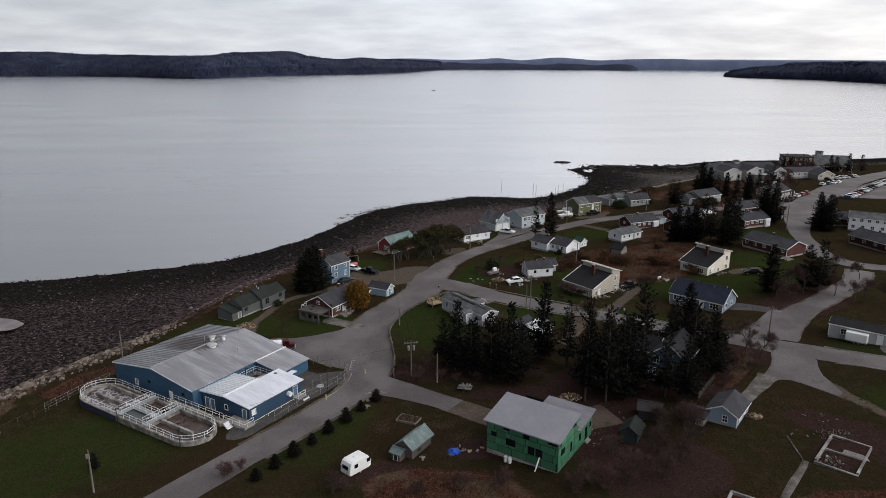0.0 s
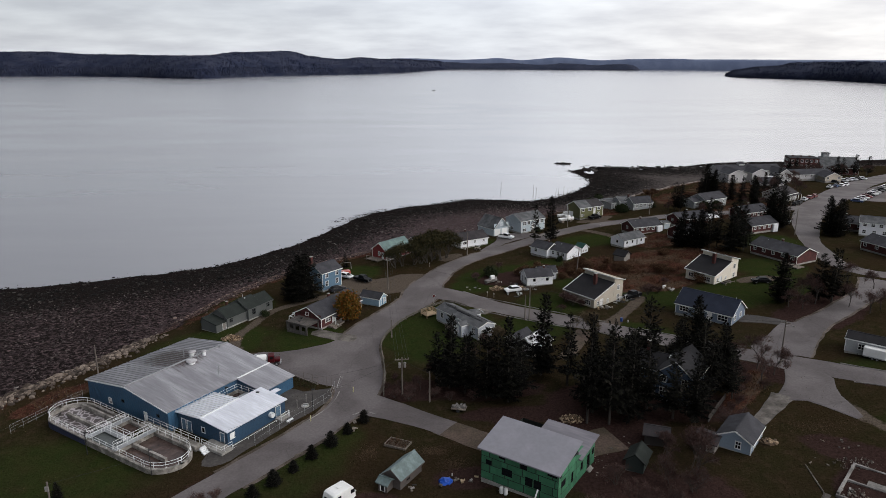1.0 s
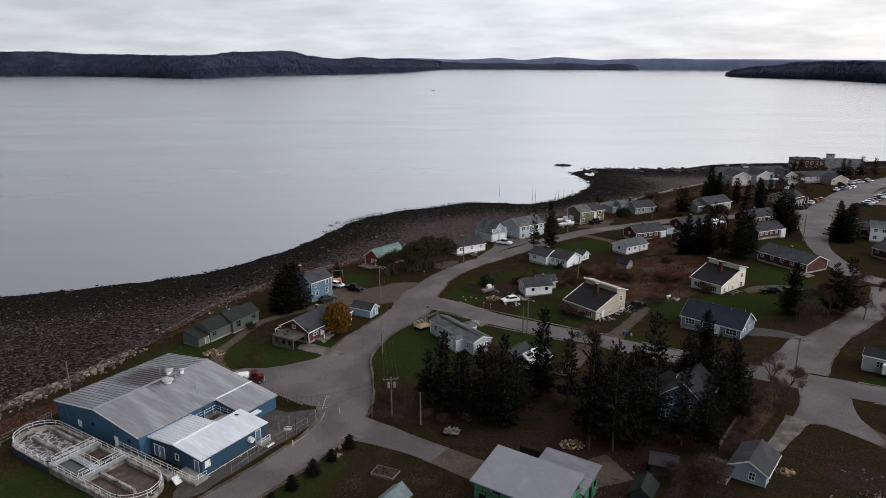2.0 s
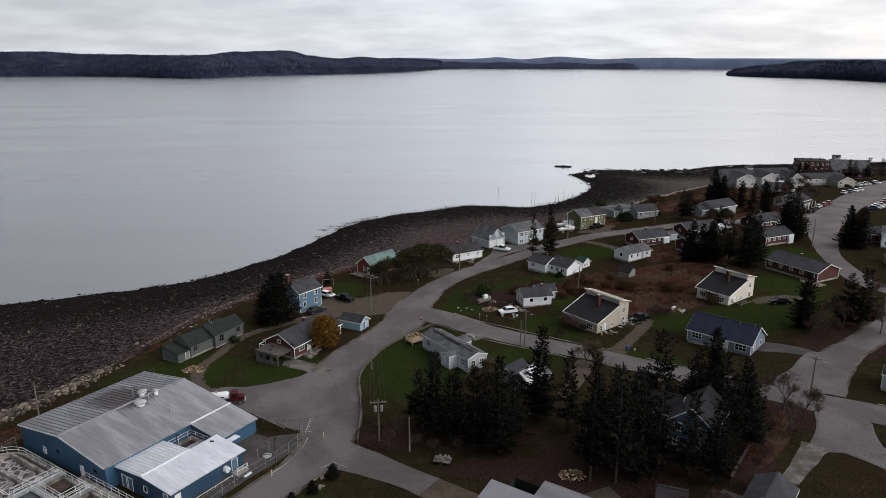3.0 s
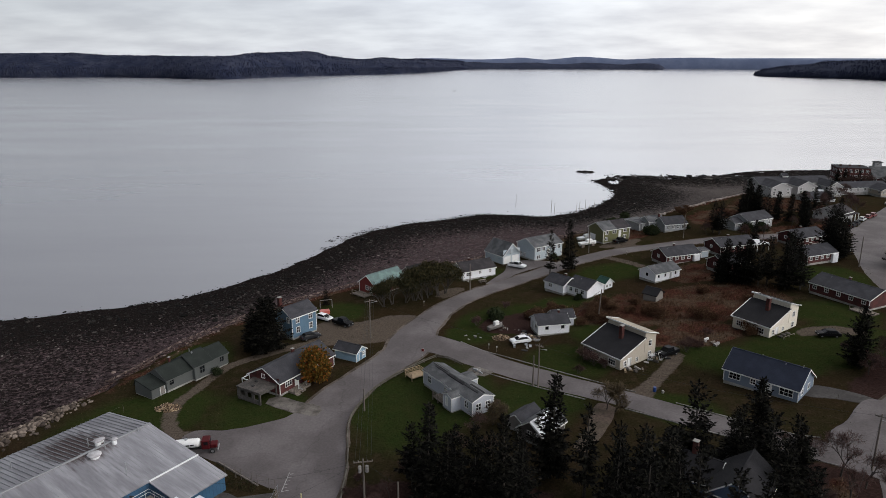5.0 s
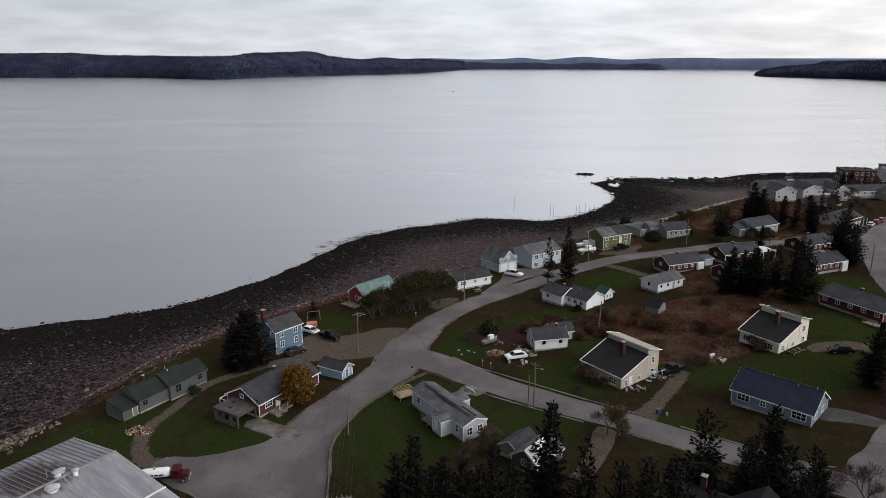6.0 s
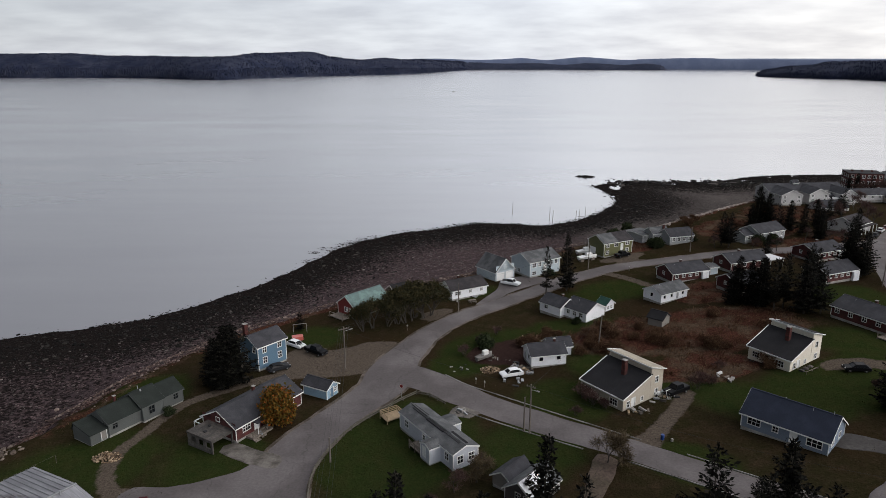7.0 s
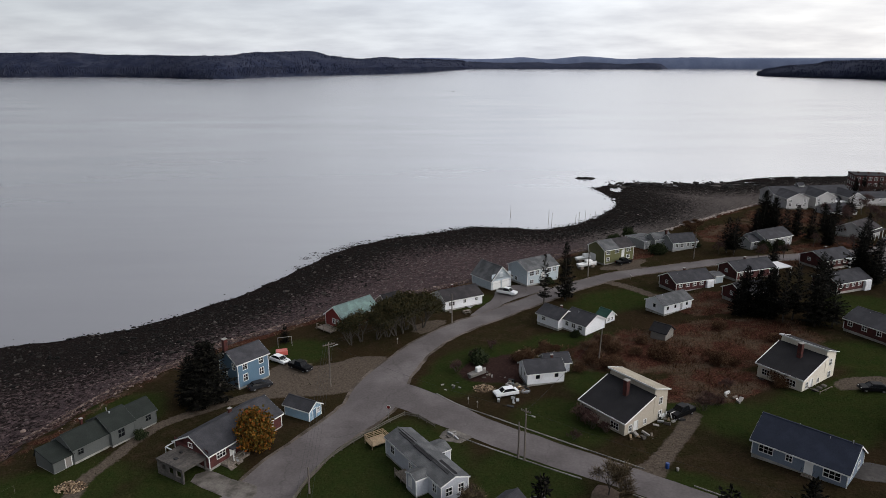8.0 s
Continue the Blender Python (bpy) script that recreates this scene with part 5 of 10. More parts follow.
# tan and cream houses with opposed roof slopes
def split_roof_house(x, y, ang, L, D, wall, roof, label, rear=None):
    h = thing("house", label, "house", *at_ground(x, y), ang)
    dm, h0, h1, hb, ht = D * 0.68, 2.8, 5.5, 5.75, 6.7
    bm = bmesh.new()
    opening_wall(bm, (0, 0, 0.1), (1, 0, 0), L, h0 - 0.1, [(0.9, 2.3, 0.8, 1.8), (L - 2.9, L - 1.3, 0.7, 1.8)], 0, (0, -1, 0), drop=0.6)
    opening_wall(bm, (L, dm, 0.1), (0, 1, 0), D - dm, hb - 0.1, [(1.2, 2.0, 1.0, 2.1), (1.2, 2.0, 3.4, 4.5)], 0, (1, 0, 0), drop=0.6)
    opening_wall(bm, (0, D, 0.1), (0, -1, 0), D - dm, hb - 0.1, [], 0, (-1, 0, 0), drop=0.6)
    opening_wall(bm, (L, D, 0.1), (-1, 0, 0), L, hb - 0.1, [], 0, (0, 1, 0), drop=0.6)
    opening_wall(bm, (L, 0, 0.1), (0, 1, 0), dm, h0 - 0.1, [(1.0, 1.7, 0.7, 1.8), (2.2, 3.1, 0.0, 2.1), (4.6, 5.2, 0.9, 1.7)], 0, (1, 0, 0), drop=0.6)
    opening_wall(bm, (0, dm, 0.1), (0, -1, 0), dm, h0 - 0.1, [], 0, (-1, 0, 0), drop=0.6)
    for xx in (0, L):
        v = [bm.verts.new((xx, 0, h0)), bm.verts.new((xx, dm, h0)), bm.verts.new((xx, dm, h1))]
        bm.faces.new(v if xx else v[::-1])
        v = [bm.verts.new((xx, dm, hb)), bm.verts.new((xx, D, hb)), bm.verts.new((xx, dm, ht))]
        bm.faces.new(v if xx else v[::-1])
    v = [bm.verts.new(p) for p in ((0, dm, h1 - 0.3), (L, dm, h1 - 0.3), (L, dm, ht), (0, dm, ht))]
    bm.faces.new(v)
    part("wall", bm, wall, h)
    part("foundation", boxed(0.05, L - 0.05, 0.05, D - 0.05, -0.7, 0.1), M_CONCRETE, h)
    roof_slab(h, [(-0.35, -0.4, h0 - 0.05), (L + 0.35, -0.4, h0 - 0.05), (L + 0.35, dm, h1 + 0.12), (-0.35, dm, h1 + 0.12)], roof)
    roof_slab(h, [(-0.35, dm - 0.35, ht + 0.22), (L + 0.35, dm - 0.35, ht + 0.22), (L + 0.35, D + 0.35, hb + 0.02), (-0.35, D + 0.35, hb + 0.02)], rear or roof, name="rear_roof")
    part("fascia", boxed(-0.37, L + 0.37, dm - 0.41, dm - 0.36, ht - 0.02, ht + 0.25), M_WHITE, h)
    part("fascia", boxed(-0.37, L + 0.37, -0.46, -0.41, h0 - 0.24, h0 + 0.0), M_WHITE, h)
    for xx in (-0.38, L + 0.38):
        part("rake_board", rod((xx, -0.42, h0 - 0.08), (xx, dm - 0.3, h1 + 0.05), 0.09, 0.09, 4), M_WHITE, h)
        part("rake_board", rod((xx, dm - 0.35, ht + 0.18), (xx, D + 0.35, hb - 0.02), 0.09, 0.09, 4), M_WHITE, h)
    for xx in (0.02, L - 0.02):
        part("corner_board", boxed(xx - 0.07, xx + 0.07, dm - 0.07, dm + 0.05, h0 - 0.6, hb + 0.4), wall, h)
    for a0, a1, z0, z1 in ((0.9, 2.3, 0.8, 1.8), (L - 2.9, L - 1.3, 0.7, 1.8)):
        window(h, (0, 0, 0.1), (1, 0, 0), (0, -1, 0), a0, a1, z0, z1, bars=2)
    window(h, (L, 0, 0.1), (0, 1, 0), (1, 0, 0), 1.0, 1.7, 0.7, 1.8)
    window(h, (L, 0, 0.1), (0, 1, 0), (1, 0, 0), 2.2, 3.1, 0.0, 2.1, door=True)
    window(h, (L, 0, 0.1), (0, 1, 0), (1, 0, 0), 4.6, 5.2, 0.9, 1.7)
    for z0, z1 in ((1.0, 2.1), (3.4, 4.5)):
        window(h, (L, dm, 0.1), (0, 1, 0), (1, 0, 0), 1.2, 2.0, z0, z1)
    chimney(h, L * 0.58, dm * 0.66, 3.8, 7.3, 0.8, 0.75)
    vent(h, L * 0.86, dm * 0.80, 4.4, 0.6)
    return h


h = split_roof_house(33.3, 179.0, -53, 9.6, 10.4, W_TAN, R_DARK, "tan clapboard house with a dark split-level roof and brick chimney", material("pale_tan_roof_sheet", (0.30, 0.265, 0.20), 0.7, var=0.12, second=(0.24, 0.21, 0.16), mix_scale=0.5))
for i in range(3):
    part("leaning_panel", boxed(9.75 + 0.1 * i, 9.8 + 0.1 * i, 8.4 + 0.5 * i, 9.6 + 0.5 * i, -0.3, 1.6 - 0.1 * i), M_WHITE, h, "white panel leaning on the wall")
part("side_porch", boxed(-1.2, 0.0, 1.0, 4.0, -0.3, 2.2), W_TAN, h)
part("door_deck", boxed(9.65, 11.0, 1.8, 4.2, -0.3, 0.25), M_WOOD, h)
h = split_roof_house(67.7, 190.9, -55, 8.6, 10.0, W_CREAM, R_DARK, "cream clapboard house with a dark split-level roof and brick chimney")
part("door_deck", boxed(8.65, 11.2, 0.6, 6.2, 0.0, 0.45), M_WOOD, h, "weathered grey deck")
for yy in (1.6, 2.9, 4.4):
    part("deck_clutter", boxed(9.4, 10.3, yy, yy + 0.8, 0.45, 0.95 + 0.1 * (yy > 2), 0.12), M_BLACK if yy < 2 else M_OLDCON, h)
for yy in (1.3, 3.2, 5.1):
    part("deck_post", boxed(11.05, 11.15, yy - 0.05, yy + 0.05, -0.4, 1.2), M_WOOD, h)
part("deck_rail", boxed(11.06, 11.14, 1.2, 5.2, 1.1, 1.2), M_WOOD, h)
part("deck_rail", boxed(8.7, 11.1, 1.2, 1.28, 1.1, 1.2), M_WOOD, h)
# slate-blue ranch house
h = thing("house", "slate-blue ranch house with white trim and a navy roof", "house", *at_ground(56.3, 164.3, 0.2), -43)
block(h, 0, 0, 12.8, 7.6, 2.9, 2.6, "x", W_SLATE, R_NAVY, front=[(1.0, 2.9, 0.8, 1.9), (4.8, 5.6, 0.9, 1.8), (7.4, 8.35, 0.05, 2.15, M_WHITE), (9.8, 11.9, 0.7, 1.9)], right=[(1.4, 2.4, 0.9, 1.9), (4.6, 5.6, 0.9, 1.9)])
stairs(h, 7.9, -0.1, 0.5, 1.5, 3, M_WOOD)
for xx in (7.1, 8.7):
    part("stair_rail", rod((xx, -0.1, 1.3), (xx, -1.0, 0.9), 0.03), M_BLACK, h)
vent(h, 5.0, 3.9, 5.3, 0.5); vent(h, 9.2, 3.4, 5.0, 0.6); vent(h, 12.0, 3.7, 5.3, 0.7)
part("rear_stair", boxed(12.9, 14.2, 5.6, 6.8, 0.0, 0.7), M_WOOD, h)
# white L-shaped house
h = thing("house", "white clapboard L-shaped house with a dark grey roof", "house", *at_ground(35.4, 218.6), -47)
block(h, 0, 0, 6.4, 7.0, 2.7, 1.7, "x", W_WHITE, R_GREY, front=[(0.8, 1.6, 0.8, 1.9), (2.6, 3.5, 0.8, 1.9), (4.4, 5.4, 0.8, 1.9)])
block(h, -6.2, -1.6, 6.2, 6.0, 2.7, 1.5, "x", W_WHITE, R_GREY, front=[(1.4, 2.4, 0.9, 1.9)])
vent(h, 2.4, 2.6, 3.9, 0.6); chimney(h, -2.0, 1.8, 3.6, 4.7, 0.4, 0.4)
h = thing("garden_shed", "small white shed with a dark green roof", "shed", *at_ground(44.0, 223.0), -50)
block(h, 0, 0, 2.6, 3.0, 1.9, 1.1, "x", W_WHITE, shingles("dark_green_shingles", (0.03, 0.075, 0.06)), right=[(0.6, 1.2, 0.5, 1.2), (1.8, 2.4, 0.5, 1.2)], found=0.1)
# white roadside cottage, garage, pale blue split house
h = thing("house", "white roadside cottage with a slate-grey roof", "house", *at_ground(8.3, 231.5), 31)
block(h, 0, 0, 10.6, 7.0, 2.8, 1.7, "x", W_WHITE, R_BROWN, front=[(1.0, 2.6, 0.9, 1.8), (5.2, 5.9, 1.0, 1.8), (8.6, 9.3, 1.0, 1.8)], left=[(1.6, 2.3, 0.1, 2.0, W_GREY), (4.2, 4.9, 1.0, 1.8)])
chimney(h, 4.0, 3.8, 4.2, 5.3, 0.4, 0.4)
h = thing("garage", "tall grey garage with a steep roof and white double doors", "garage", *at_ground(20.2, 247.4), 38)
block(h, 0, 0, 6.8, 8.4, 2.9, 3.3, "y", W_LTBLUE, R_LIGHT, front=[(0.5, 3.1, 0.02, 2.2, M_WHITE), (3.7, 6.3, 0.02, 2.2, M_WHITE), (3.0, 3.8, 3.3, 4.3)], found=0.15)
h = thing("house", "pale blue split-level house with white trim", "house", *at_ground(30.0, 250.2), 35)
block(h, 0, 0, 11.0, 8.4, 4.6, 1.9, "x", W_LTBLUE, R_LIGHT, front=[(0.8, 2.2, 0.3, 1.3), (0.8, 2.2, 2.5, 3.7), (3.0, 4.0, 2.5, 3.7), (5.0, 6.0, 0.6, 2.9, M_WHITE), (7.0, 8.4, 2.5, 3.7), (9.2, 10.2, 2.5, 3.7)], left=[(1.2, 2.2, 0.3, 1.3), (3.0, 4.0, 0.3, 1.3)])
part("porch", boxed(4.6, 6.6, -1.6, 0, -0.3, 1.0), M_WOOD, h)
# olive house, flat garage, grey house
h = thing("house", "olive-green two-storey house with a half-worn grey roof", "house", *at_ground(54.1, 268.1), 30)
block(h, 0, 0, 11.2, 7.4, 4.7, 1.9, "x", W_OLIVE, R_BROWN, front=[(0.8, 1.9, 0.7, 1.7), (0.8, 1.9, 2.8, 4.0), (4.0, 5.4, 2.8, 4.0), (6.6, 7.5, 1.0, 3.4, M_WHITE), (8.6, 10.0, 2.8, 4.0), (8.6, 9.8, 0.7, 1.7)], left=[(1.0, 3.4, 0.05, 2.0, M_WHITE)])
roof_slab(h, [(-0.36, -0.36, 4.72), (5.4, -0.36, 4.72), (5.4, 3.66, 6.78), (-0.36, 3.66, 6.78)], R_LIGHT, 0.05, "new_roofing")
h = thing("garage", "low grey flat-roofed garage with a white door", "garage", *at_ground(69.5, 283.1), 33)
block(h, 0, 0, 6.8, 8.0, 2.7, 0.4, "x", W_GREY, R_LIGHT, front=[(1.4, 5.4, 0.05, 2.1, M_WHITE)], found=0.1)
h = thing("house", "grey clapboard house with a dark roof", "house", *at_ground(77.0, 278.5), 19)
block(h, 0, 0, 8.6, 6.2, 2.9, 1.9, "x", W_GREY, R_GREY, front=ev(4, 0.9, 0.8, 1.9, 8.6))
block(h, -3.0, 5.0, 6.0, 5.0, 3.0, 1.4, "x", W_GREY, R_LIGHT)
chimney(h, 1.5, 6.2, 4.0, 5.4)
# brick bungalows
def brick_bungalow(x, y, ang, L, D, porch=True, n=4):
    h = thing("house", "red brick bungalow with a grey roof and pale foundation", "house", *at_ground(x, y), ang, group="brick bungalows")
    wins = ev(n, 0.9, 0.9, 2.0, L - (2.2 if porch else 0))
    if porch:
        wins.append((L - 1.5, L - 0.6, 0.1, 2.1, M_WHITE))
    block(h, 0, 0, L, D, 2.9, 1.7, "x", M_BRICK_RED, R_GREY, front=wins, left=[(2.6, 3.4, 1.1, 1.9)], found=0.6)
    if porch:
        part("porch_wall", boxed(L - 2.2, L - 0.1, -0.7, -0.02, 0, 2.5), W_WHITE, h, "white boarded entrance porch")
        window(h, (L - 2.2, -0.7, 0.3), (1, 0, 0), (0, -1, 0), 0.3, 1.1, 0.2, 1.9, door=True, leaf=M_GLASS)
    chimney(h, L * 0.45, D * 0.55, 4.0, 5.2, 0.5, 0.5)
    vent(h, L * 0.2, D * 0.4, 4.0, 0.5)
    return h


brick_bungalow(66.8, 239.6, 22, 11.4, 6.8)
h = thing("garden_shed", "pale grey lean-to shed beside a brick bungalow", "shed", *at_ground(78.6, 245.4), 22)
block(h, 0, 0, 2.4, 3.6, 2.2, 0.4, "x", W_LTBLUE, R_LIGHT, found=0.1)
h = brick_bungalow(84.3, 246.0, 22, 12.6, 7.0, porch=False)
part("carport_roof", boxed(12.4, 17.6, -1.0, 4.2, 2.5, 2.7), R_WHITE, h, "white carport roof")
for xx, yy in ((17.4, -0.9), (17.4, 4.0), (13.0, -0.9)):
    part("carport_post", boxed(xx - 0.06, xx + 0.06, yy, yy + 0.12, -0.3, 2.5), M_WHITE, h)
brick_bungalow(79.0, 228.2, 23, 8.4, 6.6, porch=False, n=3)
brick_bungalow(104.2, 234.6, 25, 11.4, 7.0)
brick_bungalow(111.5, 255.6, 25, 11.4, 8.0)
h = brick_bungalow(93.3, 210.5, -62, 15.0, 8.6, porch=False, n=5)
part("rear_deck", boxed(12.5, 17.6, -3.2, -0.1, 0.3, 0.5), M_WOOD, h)
for xx in (12.6, 15.0, 17.5):
    part("deck_post", boxed(xx - 0.06, xx + 0.06, -3.2, -3.08, -0.6, 1.4), M_WOOD, h)
part("deck_rail", boxed(12.5, 17.6, -3.2, -3.12, 1.3, 1.42), M_WOOD, h)
brick_bungalow(128.5, 215.0, -72, 14.5, 8.0, porch=False, n=4)
brick_bungalow(134.5, 241.0, -20, 9.0, 7.0, porch=False, n=3)
h = thing("house", "two-storey white house with a grey roof", "house", *at_ground(138.5, 233.0), -30)
block(h, 0, 0, 14, 6.5, 4.6, 1.6, "x", W_WHITE, R_LIGHT, front=ev(6, 0.9, 2.9, 3.8, 14) + ev(5, 0.9, 0.6, 1.6, 14))
# little sheds and white cottage in the middle
h = thing("house", "small white cottage with a pale grey roof on the lawn", "house", *at_ground(59.6, 224.1), 33)
block(h, 0, 0, 9.3, 5.6, 2.7, 1.4, "x", W_WHITE, R_LIGHT, front=[(0.9, 1.6, 0.9, 1.7), (3.4, 4.1, 0.9, 1.8), (5.4, 6.2, 0.1, 2.0, W_GREY), (7.4, 8.1, 0.9, 1.8)], left=[(2.2, 3.0, 0.9, 1.8)], bars=0)
vent(h, 2.0, 2.6, 3.8, 0.5)
h = thing("garden_shed", "small weathered grey shed in the brown scrub", "shed", *at_ground(53.4, 211.6), -42)
block(h, 0, 0, 3.4, 3.6, 2.0, 1.2, "x", W_OLD, R_DARK, found=0.1, fascia=False, corner_boards=False)
h = thing("house", "grey house with a dark roof behind hedges", "house", *at_ground(104.6, 277.6), 30)
block(h, 0, 0, 12.0, 7.5, 3.4, 1.9, "x", W_GREY, R_GREY, front=ev(4, 0.9, 1.0, 2.1, 12.0), left=[(1.2, 2.0, 1.0, 2.0), (4.5, 5.4, 1.0, 2.0)])
block(h, -4.0, 2.0, 4.0, 5.5, 2.7, 1.2, "x", W_GREY, R_GREY, front=[(1.2, 2.2, 0.8, 1.8)])
# cottage with gable to the lawn
h = thing("cottage", "small slate-blue cottage with a white-trimmed gable", "cottage", *at_ground(44.4, 108.0), -38)
block(h, 0, 0, 4.8, 6.4, 2.3, 1.3, "y", siding("grey_blue_clapboard", (0.20, 0.25, 0.31)), R_GREY, front=[(2.6, 3.3, 0.5, 1.6)], right=[(1.6, 2.5, 0.05, 1.8, M_WHITE), (4.4, 5.1, 0.6, 1.5)], found=0.25)
# dark blue two-storey house among the trees
h = thing("house", "dark blue two-storey house half hidden by spruces", "house", *at_ground(39.6, 124.0), -35)
block(h, 0, 0, 6.5, 8.5, 5.4, 2.6, "y", W_NAVY, R_DARK, front=[(0.8, 1.7, 0.9, 2.2), (0.8, 1.7, 3.3, 4.5), (4.4, 5.3, 3.3, 4.5)])
block(h, -5.0, 3.0, 5.0, 6.5, 4.4, 1.8, "x", W_NAVY, R_DARK)
chimney(h, -3.6, 6.4, 4.5, 8.0, 0.7, 0.7)
# small pale house between the spruces
h = thing("house", "small dark house with a half-sheeted grey roof among spruces", "house", *at_ground(17.6, 147.0), -40)
block(h, 0, 0, 4.6, 6.6, 2.3, 1.7, "y", siding("dark_brown_grey_boards", (0.085, 0.075, 0.072)), R_LIGHT, front=[(1.8, 2.6, 0.8, 1.7), (3.2, 3.8, 0.8, 1.7)])
roof_slab(h, [(2.3, -0.3, 4.12), (4.98, -0.3, 2.2), (4.98, 4.6, 2.2), (2.3, 4.6, 4.12)], material("bright_roof_sheet", (0.55, 0.56, 0.58), 0.5, metal=0.2, var=0.1), 0.05, "roof_sheet")
block(h, -3.4, 1.6, 3.4, 5.0, 2.0, 1.1, "y", W_OLD, R_GREY, corner_boards=False)
# mobile home and trailer by the crossroads
h = thing("mobile_home", "long pale grey mobile home with a dark roof", "mobile home", *at_ground(80.6, 138.5), -39)
block(h, 0, 0, 15, 4.6, 3.1, 0.8, "x", W_GREY, R_DARK, front=[(2.2, 3.2, 0.9, 1.9), (6.0, 7.0, 0.9, 1.9), (8.6, 9.5, 0.1, 2.1, M_WHITE), (11.5, 12.5, 0.9, 1.9)], left=[(1.5, 2.6, 0.9, 1.9)], over=0.2)
stairs(h, 9.05, -0.1, 0.5, 1.4, 3, M_WOOD)
# dark green garden sheds under the bare trees
h = thing("garden_shed", "old dark green shed with a mossy roof", "shed", *at_ground(29.2, 103.0), -29)
block(h, 0, 0, 2.6, 3.6, 2.0, 1.0, "y", siding("dark_green_boards", (0.026, 0.034, 0.032)), R_GREEN, found=0.1, fascia=False, corner_boards=False)
h = thing("garden_shed", "small dark weathered shed among bare trees", "shed", *at_ground(33.8, 109.6), -20)
block(h, 0, 0, 3.4, 3.0, 1.9, 0.8, "x", siding("dark_wet_boards", (0.040, 0.034, 0.032)), R_BROWN, found=0.1, fascia=False, corner_boards=False)

# far end of the village
W_PALE = siding("pale_grey_vinyl", (0.43, 0.42, 0.42))
h = thing("care_home", "long pale grey care home of many gables by the shore", "building", *at_ground(140.5, 347.5), 8)
block(h, 1, 9, 34, 10, 4.7, 2.2, "x", W_PALE, R_GREY, front=ev(8, 1.0, 2.6, 3.5, 34), left=[(3.0, 4.0, 1.0, 2.2), (6.0, 7.0, 1.0, 2.2)])
block(h, 1.5, 0, 9.0, 12, 4.5, 2.0, "y", W_PALE, R_GREY, front=ev(3, 1.0, 0.9, 2.0, 9.0) + ev(2, 1.0, 2.6, 3.5, 9.0), left=ev(4, 1.0, 2.6, 3.5, 12))
block(h, 14.5, 1, 8.4, 12, 4.6, 2.1, "y", W_PALE, R_GREY, front=ev(3, 1.0, 0.9, 2.0, 8.4) + ev(2, 1.0, 2.6, 3.5, 8.4), right=ev(3, 1.0, 2.6, 3.5, 12))
block(h, 22.9, 4, 5.2, 5.4, 2.5, 1.1, "x", W_PALE, R_GREY, front=[(1.4, 3.6, 0.1, 2.1, M_GLASS)])
block(h, 28.1, 0, 6.4, 12, 4.4, 1.9, "y", W_PALE, R_GREY, front=ev(2, 1.0, 0.9, 2.0, 6.4) + ev(2, 1.0, 2.5, 3.4, 6.4))
block(h, 34.5, 5, 26, 9, 2.7, 2.0, "x", W_PALE, R_GREY, front=ev(8, 1.0, 0.9, 1.9, 26))
block(h, 51, -3, 8.6, 8.2, 2.6, 2.0, "y", W_TAN, R_GREY, front=ev(2, 1.0, 0.9, 1.9, 8.6), left=ev(2, 1.0, 0.9, 1.9, 8.2))
block(h, 14.2, 13.0, 2.2, 2.2, 7.4, 0.9, "x", W_PALE, R_GREY, found=4.5)
block(h, 8.0, -17, 11.0, 9.0, 2.6, 2.1, "x", W_PALE, R_GREY, front=ev(3, 1.0, 0.9, 1.9, 12), left=ev(2, 1.0, 0.9, 1.9, 11))
part("porch_canopy", boxed(23.0, 28.0, 0.6, 3.9, 2.3, 2.5), R_WHITE, h)
for xx in (23.2, 25.5, 27.8):
    part("porch_post", boxed(xx - 0.09, xx + 0.09, 0.7, 0.88, -0.4, 2.3), M_WHITE, h)
h = thing("house", "wide grey house with a porch near the street", "house", *at_ground(141.6, 291), 38)
block(h, 0, 0, 11, 9, 3.0, 2.2, "x", W_PALE, R_BROWN, front=ev(4, 1.0, 0.9, 2.0, 11), left=ev(2, 1.0, 0.9, 2.0, 9))
part("porch_roof", boxed(0, 11, -1.9, -0.1, 2.5, 2.66), R_BROWN, h)
for i in range(5):
    part("porch_post", boxed(0.1 + i * 2.65, 0.25 + i * 2.65, -2.1, -1.95, -0.5, 2.5), M_WHITE, h)
h = thing("brick_building", "three-storey flat-roofed red brick building", "building", *at_ground(201.6, 409), -12)
block(h, 0, 0, 15.5, 12, 9.3, 0, "x", M_BRICK_RED, R_DARK, front=[w for s in range(3) for w in ev(6, 1.2, 0.8 + s * 2.9, 2.3 + s * 2.9, 15.5)], left=[w for s in range(3) for w in ev(4, 1.2, 0.8 + s * 2.9, 2.3 + s * 2.9, 12)], over=0.15, corner_boards=False)
for i in range(3):
    chimney(h, 3 + i * 4.5, 7, 9.3, 10.3, 0.9, 0.9)
h = thing("church", "large building with a broad grey roof and square tower", "church", *at_ground(217.8, 405.5), -12)
block(h, 0, 0, 20, 13, 4.4, 5.2, "x", M_BRICK_RED, R_LIGHT, front=ev(5, 1.2, 1.0, 3.4, 20), right=[(5.9, 7.1, 0.1, 2.6, M_WOOD)])
block(h, 2.2, 6.2, 3.4, 3.4, 11.6, 0, "x", W_GREY, R_DARK, front=[(1.2, 2.2, 9.9, 11.0)], left=[(1.2, 2.2, 9.9, 11.0)], corner_boards=False)

